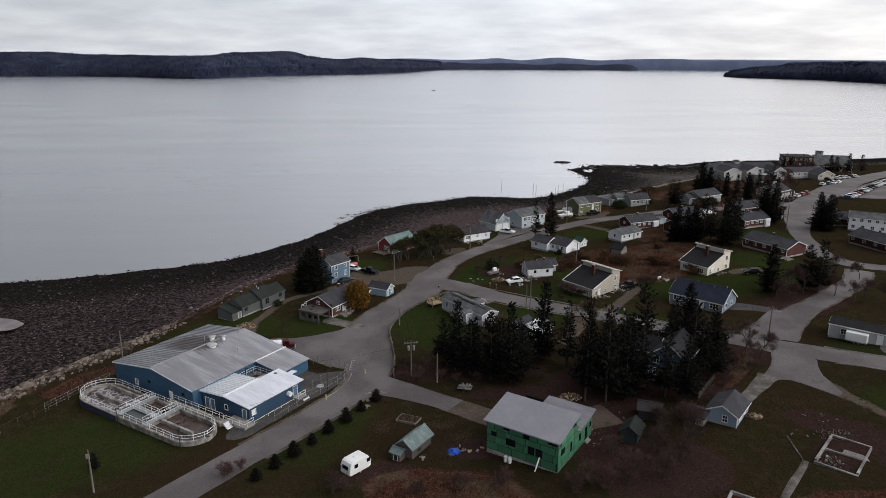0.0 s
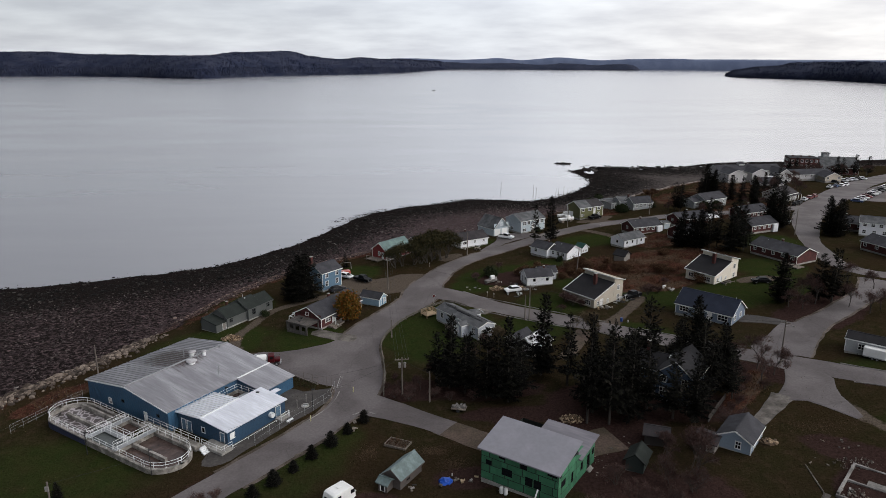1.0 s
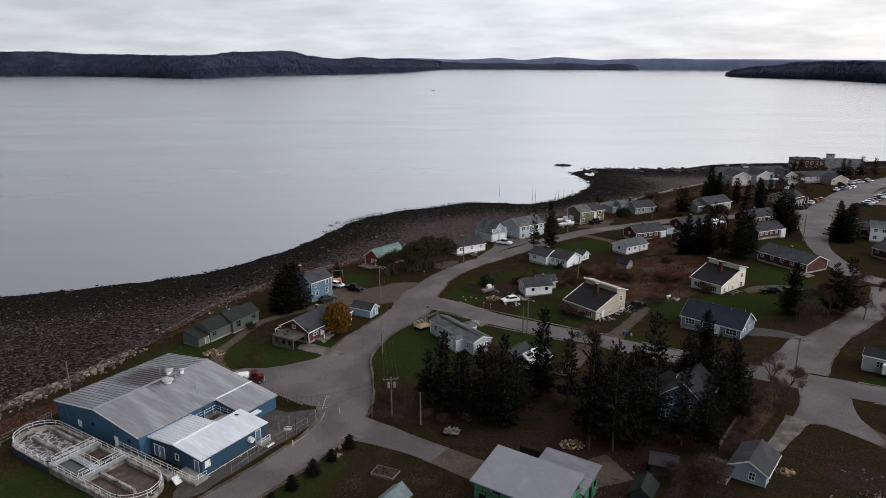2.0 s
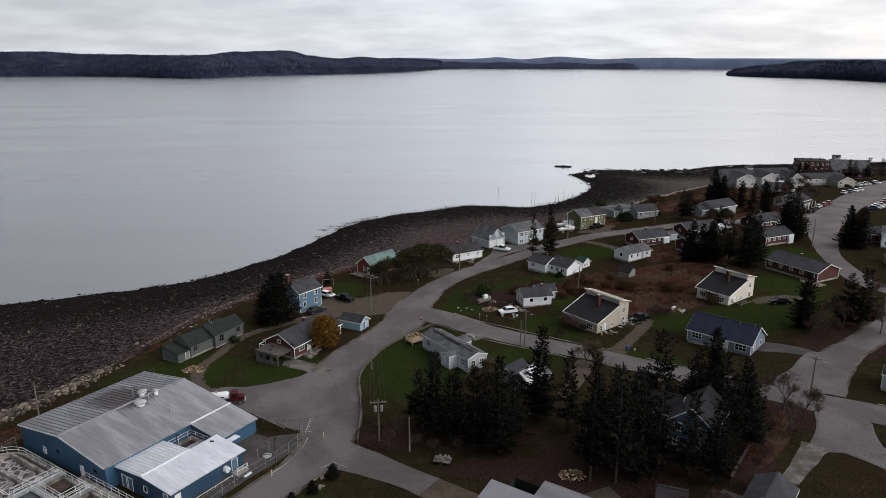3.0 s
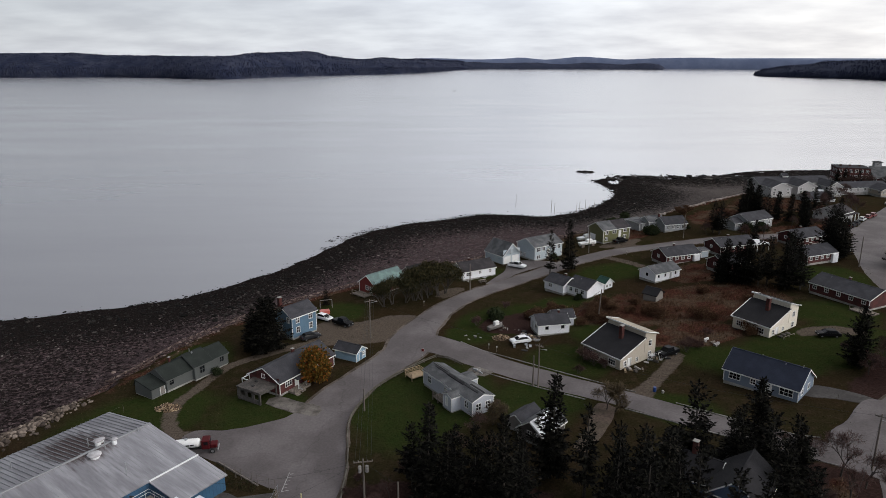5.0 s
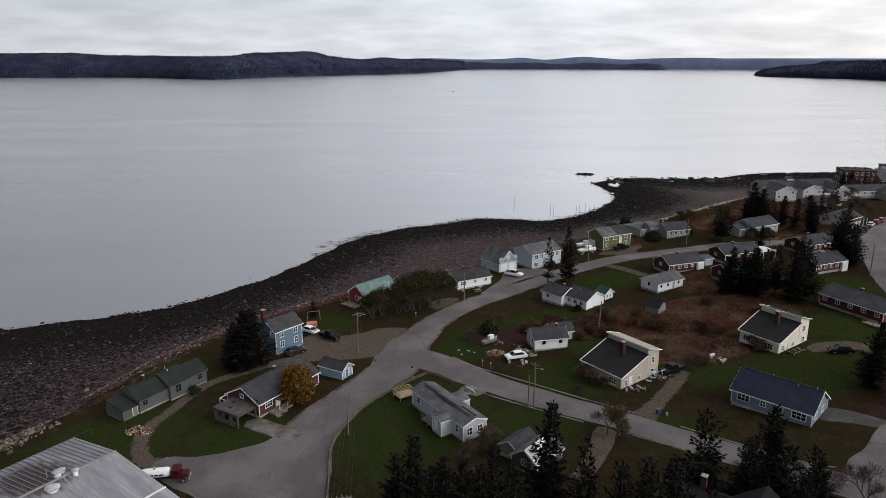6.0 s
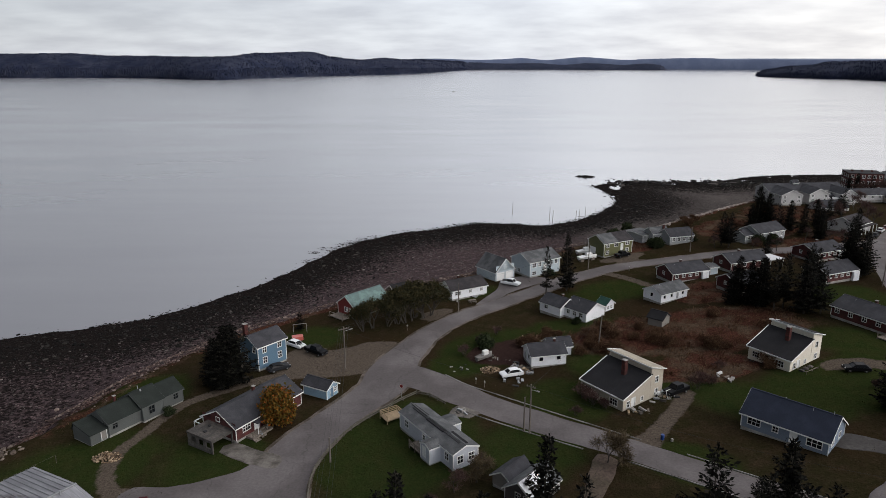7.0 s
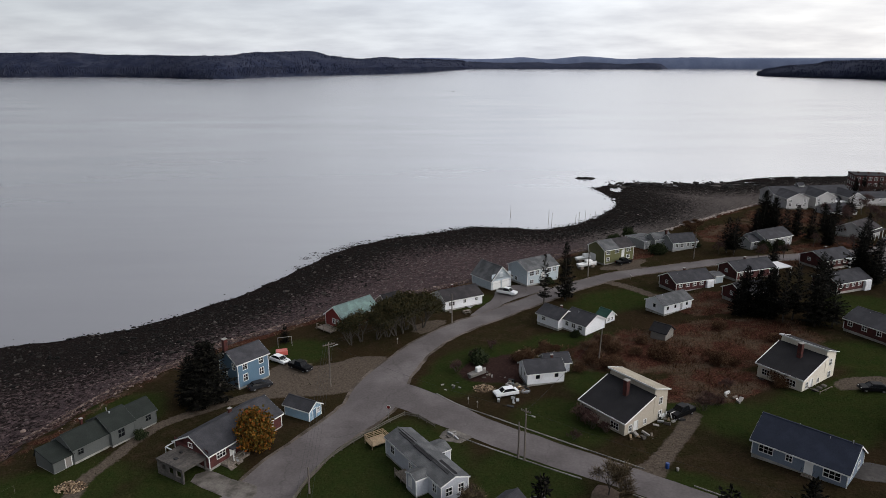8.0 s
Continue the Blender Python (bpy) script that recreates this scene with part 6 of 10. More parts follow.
# ---- the water works: steel building, annex and oxidation tanks ----
def metal_roof(name, colour, second, rough=0.42):
    m = material(name, colour, rough, metal=0.55, var=0.10, scale=0.6, second=second, mix_scale=0.35, stretch=(0.25, 1.6, 1), bump=0.05)
    return m


R_PLANT = metal_roof("galvanised_roof_sheet", (0.36, 0.352, 0.372), (0.245, 0.238, 0.255), 0.5)
R_ANNEX = metal_roof("bright_roof_sheet", (0.78, 0.79, 0.84), (0.68, 0.69, 0.74), 0.5)
# ribs darker than the sheet: shade on their sides put into the colour
R_RIB = material("dull_roof_rib", (0.27, 0.275, 0.285), 0.55, metal=0.4, var=0.12)


def rusted(m, cx, cy, rx, ry):
    """A rust stain of its own ragged shape round a spot of the roof."""
    n, l = m.node_tree.nodes, m.node_tree.links
    b = n["Principled BSDF"]
    tc = n.new("ShaderNodeTexCoord")
    mp = n.new("ShaderNodeMapping")
    mp.vector_type = "TEXTURE"
    mp.inputs["Location"].default_value = (cx, cy, 0)
    mp.inputs["Scale"].default_value = (rx, ry, 1000)
    l.new(tc.outputs["Object"], mp.inputs["Vector"])
    ln = n.new("ShaderNodeVectorMath"); ln.operation = "LENGTH"
    l.new(mp.outputs[0], ln.inputs[0])
    st = n.new("ShaderNodeMapping")
    st.inputs["Scale"].default_value = (0.35, 1.5, 1)
    l.new(tc.outputs["Object"], st.inputs["Vector"])
    nz = n.new("ShaderNodeTexNoise")
    nz.inputs["Scale"].default_value = 1.1
    nz.inputs["Detail"].default_value = 5
    l.new(st.outputs[0], nz.inputs["Vector"])
    ad = n.new("ShaderNodeMath"); ad.operation = "MULTIPLY_ADD"; ad.inputs[1].default_value = 1.6
    l.new(nz.outputs["Fac"], ad.inputs[0])
    l.new(ln.outputs["Value"], ad.inputs[2])
    mr = n.new("ShaderNodeMapRange")
    mr.interpolation_type = "SMOOTHSTEP"
    mr.inputs["From Min"].default_value, mr.inputs["From Max"].default_value = 1.55, 2.3
    mr.inputs["To Min"].default_value, mr.inputs["To Max"].default_value = 0.9, 0.0
    l.new(ad.outputs[0], mr.inputs["Value"])
    mx = n.new("ShaderNodeMix"); mx.data_type = "RGBA"
    l.new(mr.outputs[0], mx.inputs["Factor"])
    l.new(b.inputs["Base Color"].links[0].from_socket, mx.inputs["A"])
    mx.inputs["B"].default_value = (0.050, 0.026, 0.022, 1)
    l.new(mx.outputs["Result"], b.inputs["Base Color"])
    return m


rusted(R_PLANT, 7.8, 13.0, 5.0, 3.8)
W_STEEL2 = lined(lined(material("deep_blue_ribbed_steel", (0.024, 0.058, 0.105), 0.6, var=0.08, second=(0.020, 0.048, 0.088), mix_scale=0.15), "X", 0.6, 0.8, 0.8), "Y", 0.6, 0.8, 0.8)
W_STEEL = lined(lined(W_STEEL, "X", 0.6, 0.8, 0.72), "Y", 0.6, 0.8, 0.72)
PZ = ground(-45, 125) - 0.1
plant = thing("works_building", "large blue steel works building with a ribbed metal roof", "industrial building", -63, 130.5, PZ, -32)


def seams(root, mat, x0, z0, x1, z1, y0, y1, step, w=0.09, hgt=0.10):
    """Raised roof ribs from eave to ridge, evenly along y; each an object on one mesh."""
    ln = math.hypot(x1 - x0, z1 - z0)
    me = mesh_of("roof_rib", boxed(0, ln, -w / 2, w / 2, 0, hgt), mat)
    a = -math.atan2(z1 - z0, x1 - x0)
    for i in range(int((y1 - y0) / step) + 1):
        shared("roof_rib", me, root, (x0, y0 + i * step, z0), (0, a, 0))


EH, RH, XR, PL, PD = 3.9, 5.5, 11.6, 23.0, 22.6
SL = (RH - EH) / XR
bm = bmesh.new()
opening_wall(bm, (0, 0, 0), (1, 0, 0), PL, EH, [(6.2, 7.0, 0.9, 1.9), (16.4, 17.2, 0.0, 2.0), (10.2, 10.8, 2.2, 2.6), (20.0, 20.6, 2.2, 2.6)], RH - EH, (0, -1, 0), drop=0.5)
opening_wall(bm, (PL, 0, 0), (0, 1, 0), 15.0, EH, [], 0, (1, 0, 0), drop=0.5)
opening_wall(bm, (PL, 15.0, 0), (1, 0, 0), 6.6, EH - 6.6 * SL, [], 0, (0, -1, 0), drop=0.5)
opening_wall(bm, (PL + 6.6, 15.0, 0), (0, 1, 0), PD - 15.0, EH - 6.6 * SL, [(1.2, 2.2, 0.0, 2.1)], 0, (1, 0, 0), drop=0.5)
opening_wall(bm, (PL + 6.6, PD, 0), (-1, 0, 0), PL + 6.6, EH - 6.6 * SL, [], 0, (0, 1, 0), drop=0.5)
opening_wall(bm, (0, PD, 0), (0, -1, 0), PD, EH, [], 0, (-1, 0, 0), drop=0.5)
v = [bm.verts.new(p) for p in ((PL, 15.0, EH - 6.6 * SL), (PL + 6.6, 15.0, EH - 6.6 * SL), (PL, 15.0, EH))]
bm.faces.new(v)
v = [bm.verts.new(p) for p in ((PL + 6.6, PD, EH - 6.6 * SL), (0, PD, EH - 6.6 * SL), (0, PD, EH), (XR, PD, RH))]
bm.faces.new(v)
part("wall", bm, W_STEEL, plant)
window(plant, (0, 0, 0), (1, 0, 0), (0, -1, 0), 6.2, 7.0, 0.9, 1.9)
window(plant, (0, 0, 0), (1, 0, 0), (0, -1, 0), 16.4, 17.2, 0.0, 2.0, door=True)
window(plant, (0, 0, 0), (1, 0, 0), (0, -1, 0), 10.2, 10.8, 2.2, 2.6, trim=M_BLACK, bars=0)
window(plant, (0, 0, 0), (1, 0, 0), (0, -1, 0), 20.0, 20.6, 2.2, 2.6, trim=M_BLACK, bars=0)
window(plant, (PL + 6.6, 15.0, 0), (0, 1, 0), (1, 0, 0), 1.2, 2.2, 0.0, 2.1, door=True, leaf=W_BLUE)
oo = 0.3
roof_slab(plant, [(-oo, -oo, EH - oo * SL + 0.1), (XR, -oo, RH + 0.1), (XR, PD + oo, RH + 0.1), (-oo, PD + oo, EH - oo * SL + 0.1)], R_PLANT)
roof_slab(plant, [(XR, -oo, RH + 0.1), (PL + oo, -oo, EH - oo * SL + 0.1), (PL + oo, 14.7, EH - oo * SL + 0.1), (PL + 6.9, 14.7, EH - 6.9 * SL + 0.1), (PL + 6.9, PD + oo, EH - 6.9 * SL + 0.1), (XR, PD + oo, RH + 0.1)], R_PLANT)
part("ridge_cap", boxed(XR - 0.22, XR + 0.22, -oo, PD + oo, RH + 0.06, RH + 0.24, 0.04), R_RIB, plant)
seams(plant, R_RIB, -oo, EH - oo * SL + 0.1, XR, RH + 0.1, 0.0, PD, 0.75)
seams(plant, R_RIB, PL + oo, EH - oo * SL + 0.1, XR, RH + 0.1, 0.0, 14.3, 0.75)
seams(plant, R_RIB, PL + 6.9, EH - 6.9 * SL + 0.1, XR, RH + 0.1, 15.0, PD, 0.75)
part("roof_joint", boxed(PL + 0.2, PL + 0.4, 14.8, PD + oo, EH - 0.4 * SL + 0.1, EH - 0.2 * SL + 0.24), M_RAIL, plant)
for a, b in (((-oo, -oo - 0.04), (XR, RH)), ((PL + oo, -oo - 0.04), (XR, RH))):
    bm = bmesh.new()
    za = EH - oo * SL
    pts = [(a[0], a[1], za - 0.12), (b[0], a[1], b[1] - 0.12), (b[0], a[1], b[1] + 0.12), (a[0], a[1], za + 0.12)]
    vs = [bm.verts.new(p) for p in pts] + [bm.verts.new((p[0], p[1] + 0.05, p[2])) for p in pts]
    for f in ((0, 1, 2, 3), (7, 6, 5, 4), (0, 4, 5, 1), (1, 5, 6, 2), (2, 6, 7, 3), (3, 7, 4, 0)):
        bm.faces.new([vs[i] for i in f])
    bmesh.ops.recalc_face_normals(bm, faces=list(bm.faces))
    part("bargeboard", bm, M_RAIL, plant)


M_HOOD = material("dull_grey_vent_metal", (0.42, 0.41, 0.42), 0.6, metal=0.2, var=0.12, second=(0.32, 0.31, 0.32), mix_scale=1.0)


def roof_fan(root, x, y, z, r, h, dome):
    """A round roof ventilator: collar, drum and domed hood."""
    c = part("ventilator", rod((x, y, z), (x, y, z + h), r * 0.7, r * 0.7, 14), M_RAIL, root, "pale round roof ventilator")
    bm = bmesh.new()
    rings = [(r, h), (r * 1.02, h + 0.12), (r * 0.85, h + dome * 0.6), (r * 0.45, h + dome * 0.92)]
    prev = None
    for rr, hh in rings:
        ring = [bm.verts.new((x + rr * math.cos(i * math.pi / 8), y + rr * math.sin(i * math.pi / 8), z + hh)) for i in range(16)]
        if prev:
            for i in range(16):
                bm.faces.new((prev[i], prev[(i + 1) % 16], ring[(i + 1) % 16], ring[i]))
        else:
            bm.faces.new(ring[::-1])
        prev = ring
    bm.faces.new(prev)
    part("hood", bm, M_HOOD, c)


roof_fan(plant, 13.2, 12.8, RH - 0.25, 0.98, 0.5, 0.4)
roof_fan(plant, 10.9, 14.7, RH - 0.1, 0.66, 0.9, 0.35)
roof_fan(plant, 10.2, 15.6, RH - 0.2, 0.55, 0.6, 0.3)
roof_fan(plant, 12.4, 16.4, RH - 0.1, 0.5, 0.8, 0.3)
for x, y, hh in ((9.6, 13.9, 1.2), (12.6, 14.8, 1.1), (5.0, 5.0, 0.5), (19.8, 13.6, 0.9), (12.2, 20.4, 0.7)):
    part("vent_pipe", rod((x, y, EH + 0.2), (x, y, RH + hh), 0.09, 0.09, 8), M_METAL, plant)
# annex
annex = thing("works_annex", "lower blue steel annex with a bright ribbed roof", "industrial building", *(plant.matrix_world @ Vector((23.3, 1.7, 0))), -32)
AL, AD, AH, AR = 12.2, 7.8, 3.3, 0.55
bm = bmesh.new()
opening_wall(bm, (0, 0, 0), (1, 0, 0), AL, AH, [(0.9, 1.9, 0.3, 2.3), (2.3, 3.3, 0.3, 2.3), (6.0, 6.7, 1.3, 2.2), (10.5, 11.4, 0.9, 2.6)], AR, (0, -1, 0), drop=0.5)
opening_wall(bm, (AL, 0, 0), (0, 1, 0), 12.8, AH, [(0.6, 1.4, 1.6, 2.5), (10.6, 11.6, 0.9, 2.7)], 0, (1, 0, 0), drop=0.5)
opening_wall(bm, (AL, 12.8, 0), (-1, 0, 0), AL / 2, AH, [], 0, (0, 1, 0), drop=0.5)
opening_wall(bm, (AL / 2, 12.8, 0), (0, -1, 0), 5.0, AH + AR, [], 0, (-1, 0, 0), drop=0.5)
opening_wall(bm, (AL / 2, AD, 0), (-1, 0, 0), AL / 2, AH, [], 0, (0, 1, 0), drop=0.5)
opening_wall(bm, (0, AD, 0), (0, -1, 0), AD, AH, [], 0, (-1, 0, 0), drop=0.5)
part("wall", bm, W_STEEL2, annex)
for hh, door in (((0.9, 1.9, 0.3, 2.3), True), ((2.3, 3.3, 0.3, 2.3), True), ((6.0, 6.7, 1.3, 2.2), False), ((10.5, 11.4, 0.9, 2.6), True)):
    window(annex, (0, 0, 0), (1, 0, 0), (0, -1, 0), *hh, door=door, leaf=W_BLUE if door else None, bars=0)
window(annex, (AL, 0, 0), (0, 1, 0), (1, 0, 0), 0.6, 1.4, 1.6, 2.5, bars=0, leaf=M_WHITE)
window(annex, (AL, 0, 0), (0, 1, 0), (1, 0, 0), 10.6, 11.6, 0.9, 2.7, door=True, leaf=W_BLUE)
sa = AR / (AL / 2)
roof_slab(annex, [(-0.3, -0.35, AH - 0.3 * sa + 0.1), (AL / 2, -0.35, AH + AR + 0.1), (AL / 2, AD + 0.2, AH + AR + 0.1), (-0.3, AD + 0.2, AH - 0.3 * sa + 0.1)], R_ANNEX)
roof_slab(annex, [(AL / 2, -0.35, AH + AR + 0.1), (AL + 0.4, -0.35, AH - 0.4 * sa + 0.1), (AL + 0.4, 13.1, AH - 0.4 * sa + 0.1), (AL / 2, 13.1, AH + AR + 0.1)], R_ANNEX)
seams(annex, M_RAIL, -0.3, AH - 0.3 * sa + 0.1, AL / 2, AH + AR + 0.1, -0.1, AD, 0.6, 0.1, 0.11)
seams(annex, M_RAIL, AL + 0.4, AH - 0.4 * sa + 0.1, AL / 2, AH + AR + 0.1, -0.1, 12.9, 0.6, 0.1, 0.11)
part("ridge_cap", boxed(AL / 2 - 0.15, AL / 2 + 0.15, -0.35, AD + 0.2, AH + AR + 0.1, AH + AR + 0.2), M_RAIL, annex)
part("base_rail", boxed(AL + 0.02, AL + 0.09, 0.4, 12.6, 0.25, 0.36), M_RAIL, annex)
part("landing", boxed(8.4, AL + 1.2, -2.3, -0.05, -0.5, 0.85), M_CONCRETE, annex, "concrete entrance landing")
part("landing", boxed(AL + 0.1, AL + 1.6, 10.2, 12.4, -0.5, 0.85), M_CONCRETE, annex, "concrete rear landing")
part("exhaust_drum", rod((AL + 0.05, 9.3, 2.0), (AL + 0.7, 9.3, 2.0), 0.5, 0.45, 14), M_RAIL, annex)
part("door_canopy", boxed(-2.6 + 9.3, 9.3 - 1.4, 14.0, 16.2, 2.5, 2.6), R_ANNEX, annex)
stairs(annex, AL + 2.4, 11.3, 0.85, 1.4, 4, M_RAIL, (1, 0))
stairs(annex, 9.4, -2.3, 0.85, 1.6, 4, M_CONCRETE)


def handrail(root, path, height=1.05, every=1.8, r=0.035, closed=False):
    """A two-bar railing on posts along a path of points."""
    k = len(path)
    run = 0.0
    pts = [Vector(p) for p in path]
    ends = pts + ([pts[0]] if closed else [])
    post_me = mesh_of("rail_post", rod((0, 0, 0), (0, 0, height), r, r, 5), M_RAIL)
    nxt = 0.0
    for a, b in zip(ends[:-1], ends[1:]):
        d = (b - a).length
        while nxt <= run + d:
            shared("rail_post", post_me, root, a.lerp(b, (nxt - run) / max(d, 1e-6)))
            nxt += every
        run += d
    if not closed:
        shared("rail_post", post_me, root, ends[-1])
    for hh in (height, height * 0.55):
        bm = bmesh.new()
        tube(bm, [p + Vector((0, 0, hh)) for p in ends], r, 5)
        part("rail_bar", bm, M_RAIL, root)


def stadium(x0, x1, y0, y1, r, z, n=9):
    """The outline of a rounded tank."""
    out = []
    for cx, cy, a0 in ((x1 - r, y0 + r, -90), (x1 - r, y1 - r, 0), (x0 + r, y1 - r, 90), (x0 + r, y0 + r, 180)):
        for i in range(n):
            a = radians(a0 + 90 * i / (n - 1))
            out.append((cx + r * math.cos(a), cy + r * math.sin(a), z))
    return out


M_TANKCON = material("weathered_tank_concrete", (0.30, 0.28, 0.255), 0.9, var=0.2, scale=1.2, second=(0.13, 0.12, 0.108), mix_scale=0.7, bump=0.2, spec=0.2)
tank = thing("treatment_tank", "open concrete oxidation tank with pale railings and brown water", "tank", *(plant.matrix_world @ Vector((0, 0, 0))), -32)


def tank_wall(outer, inner, z0, z1, name="tank_wall"):
    bm = bmesh.new()
    rings = [[bm.verts.new((p[0], p[1], z)) for p in ring] for ring, z in ((outer, z0), (outer, z1), (inner, z1), (inner, z0))]
    k = len(outer)
    for r0, r1 in zip(rings[:-1], rings[1:]):
        for i in range(k):
            j = (i + 1) % k
            bm.faces.new((r0[i], r0[j], r1[j], r1[i]))
    bmesh.ops.recalc_face_normals(bm, faces=list(bm.faces))
    return part(name, bm, M_TANKCON, tank)


T0, T1, TY0, TY1 = 0.6, 34.0, -9.7, -1.9
tank_wall(stadium(T0, T1, TY0, TY1, 4.2, 0), stadium(T0 + 0.4, T1 - 0.4, TY0 + 0.4, TY1 - 0.4, 3.8, 0), -1.0, 0.85)
rim_o, rim_i = stadium(T0 - 0.05, T1 + 0.05, TY0 - 0.05, TY1 + 0.05, 4.25, 0), stadium(T0 + 0.45, T1 - 0.45, TY0 + 0.45, TY1 - 0.45, 3.75, 0)
tank_wall(rim_o, rim_i, 0.86, 1.05, "tank_rim")
bm = bmesh.new()
skirt = [(T0 + 4.15 + 4.27 * math.cos(radians(a)), TY0 + 4.2 + 4.27 * math.sin(radians(a))) for a in range(180, 271, 10)] + [(14.5, TY0 - 0.07)]
lo_v = [bm.verts.new((x, y, -0.8)) for x, y in skirt]
hi_v = [bm.verts.new((x, y, 0.84)) for x, y in skirt]
for i in range(len(skirt) - 1):
    bm.faces.new((lo_v[i], lo_v[i + 1], hi_v[i + 1], hi_v[i]))
part("painted_skirt", bm, material("dark_navy_paint", (0.018, 0.022, 0.050), 0.8, var=0.2), tank, "dark blue painted stretch of tank wall")
M_SCUM = material("foamy_brown_water", (0.19, 0.17, 0.17), 0.4, var=0.3, scale=0.5, second=(0.050, 0.040, 0.038), mix_scale=0.9, mix_lo=0.54, mix_hi=0.60, bump=0.3, bump_scale=2.0, spec=0.5)
M_SCUM2 = material("brown_tank_water", (0.075, 0.050, 0.042), 0.22, var=0.25, scale=0.5, second=(0.052, 0.036, 0.032), mix_scale=0.6, bump=0.3, bump_scale=2.0, spec=0.5)
def foamed(m):
    """Pale foam in a loose net over dark water."""
    n, l = m.node_tree.nodes, m.node_tree.links
    b = n["Principled BSDF"]
    tc = n.new("ShaderNodeTexCoord")
    nz = n.new("ShaderNodeTexNoise")
    nz.inputs["Scale"].default_value = 1.1
    nz.inputs["Detail"].default_value = 3
    l.new(tc.outputs["Object"], nz.inputs["Vector"])
    mx = n.new("ShaderNodeVectorMath"); mx.operation = "MULTIPLY_ADD"
    mx.inputs[1].default_value = (1.1, 1.1, 0.0)
    l.new(nz.outputs["Color"], mx.inputs[0])
    l.new(tc.outputs["Object"], mx.inputs[2])
    vo = n.new("ShaderNodeTexVoronoi")
    vo.feature = "DISTANCE_TO_EDGE"
    vo.inputs["Scale"].default_value = 0.85
    l.new(mx.outputs[0], vo.inputs["Vector"])
    mr = n.new("ShaderNodeMapRange")
    mr.interpolation_type = "SMOOTHSTEP"
    mr.inputs["From Min"].default_value, mr.inputs["From Max"].default_value = 0.02, 0.16
    mr.inputs["To Min"].default_value, mr.inputs["To Max"].default_value = 1.0, 0.0
    l.new(vo.outputs["Distance"], mr.inputs["Value"])
    mix = n.new("ShaderNodeMix"); mix.data_type = "RGBA"
    mix.inputs["A"].default_value = (0.060, 0.047, 0.046, 1)
    mix.inputs["B"].default_value = (0.40, 0.37, 0.38, 1)
    l.new(mr.outputs[0], mix.inputs["Factor"])
    l.new(mix.outputs["Result"], b.inputs["Base Color"])


foamed(M_SCUM)
for xa, xb, mt in ((T0 + 0.3, 15.0, M_SCUM), (22.0, T1 - 0.3, M_SCUM2)):
    bm = bmesh.new()
    ring = [p for p in stadium(T0 + 0.35, T1 - 0.35, TY0 + 0.35, TY1 - 0.35, 3.85, 0.35) if xa - 0.01 <= p[0] <= xb + 0.01]
    if xa < 5:
        ring = [(xb, TY1 - 0.35, 0.35)] + [p for p in ring if p[0] < 14] + [(xb, TY0 + 0.35, 0.35)]
    else:
        ring = [(xa, TY0 + 0.35, 0.35)] + [p for p in ring if p[0] > 23] + [(xa, TY1 - 0.35, 0.35)]
    f = bm.faces.new([bm.verts.new(p) for p in ring])
    if f.normal.z < 0:
        f.normal_flip()
    part("tank_water", bm, mt, tank, "foam-streaked brown water" if mt == M_SCUM else "still brown water")
part("tank_floor", boxed(T0 + 2, T1 - 2, TY0 + 0.4, TY1 - 0.4, -0.9, -0.4), M_TANKCON, tank)
part("baffle_wall", boxed(3.6, 13.5, -6.5, -6.05, -0.6, 1.05), M_TANKCON, tank)
part("baffle_wall", boxed(22.0, 30.6, -6.5, -6.05, -0.6, 1.05), M_TANKCON, tank)
part("baffle_wall", boxed(3.0, 12.5, -3.4, -3.0, -0.6, 1.2), M_TANKCON, tank)
part("cross_wall", boxed(14.8, 15.2, TY0 + 0.4, TY1 - 0.4, -0.8, 1.05), M_TANKCON, tank)
part("cross_wall", boxed(21.8, 22.2, TY0 + 0.4, TY1 - 0.4, -0.8, 1.05), M_TANKCON, tank)
part("cover_plate", boxed(15.2, 21.8, TY0 + 0.4, -6.4, 0.95, 1.05), material("dark_grating", (0.10, 0.11, 0.11), 0.7, metal=0.4, var=0.2), tank)
part("cover_plate", boxed(15.2, 18.0, -6.2, TY1 - 0.4, 0.4, 0.5), M_SCUM2, tank)
part("walkway", boxed(14.2, 15.5, TY0 + 0.2, TY1 + 0.2, 1.26, 1.34), M_METAL, tank)
part("walkway", boxed(21.4, 22.6, TY0 + 0.2, TY1 + 0.2, 1.26, 1.34), M_METAL, tank)
part("walkway", boxed(15.5, 21.4, -6.9, -5.7, 1.26, 1.34), M_METAL, tank)
part("side_walk", boxed(18.0, T1 - 2.0, TY1, TY1 + 1.2, -0.8, 1.2), M_TANKCON, tank, "concrete walkway beside the tank")
handrail(tank, stadium(T0 + 0.2, T1 - 0.2, TY0 + 0.2, TY1 - 0.2, 4.0, 1.05), closed=True)
for x in (14.25, 15.45, 21.45, 22.55):
    handrail(tank, [(x, TY0 + 0.6, 1.34), (x, TY1 - 0.4, 1.34)])
for y in (-6.85, -5.75):
    handrail(tank, [(15.5, y, 1.34), (21.4, y, 1.34)])
handrail(tank, [(18.2, TY1 + 1.1, 1.2), (T1 - 2.2, TY1 + 1.1, 1.2)])
stairs(tank, T1 - 1.2, TY1 + 0.6, 1.2, 1.1, 5, M_RAIL, (1, 0))
handrail(annex, [(8.5, -2.2, 0.85), (AL + 1.1, -2.2, 0.85), (AL + 1.1, -0.1, 0.85)])
handrail(annex, [(AL + 1.5, 10.3, 0.85), (AL + 1.5, 12.3, 0.85)])
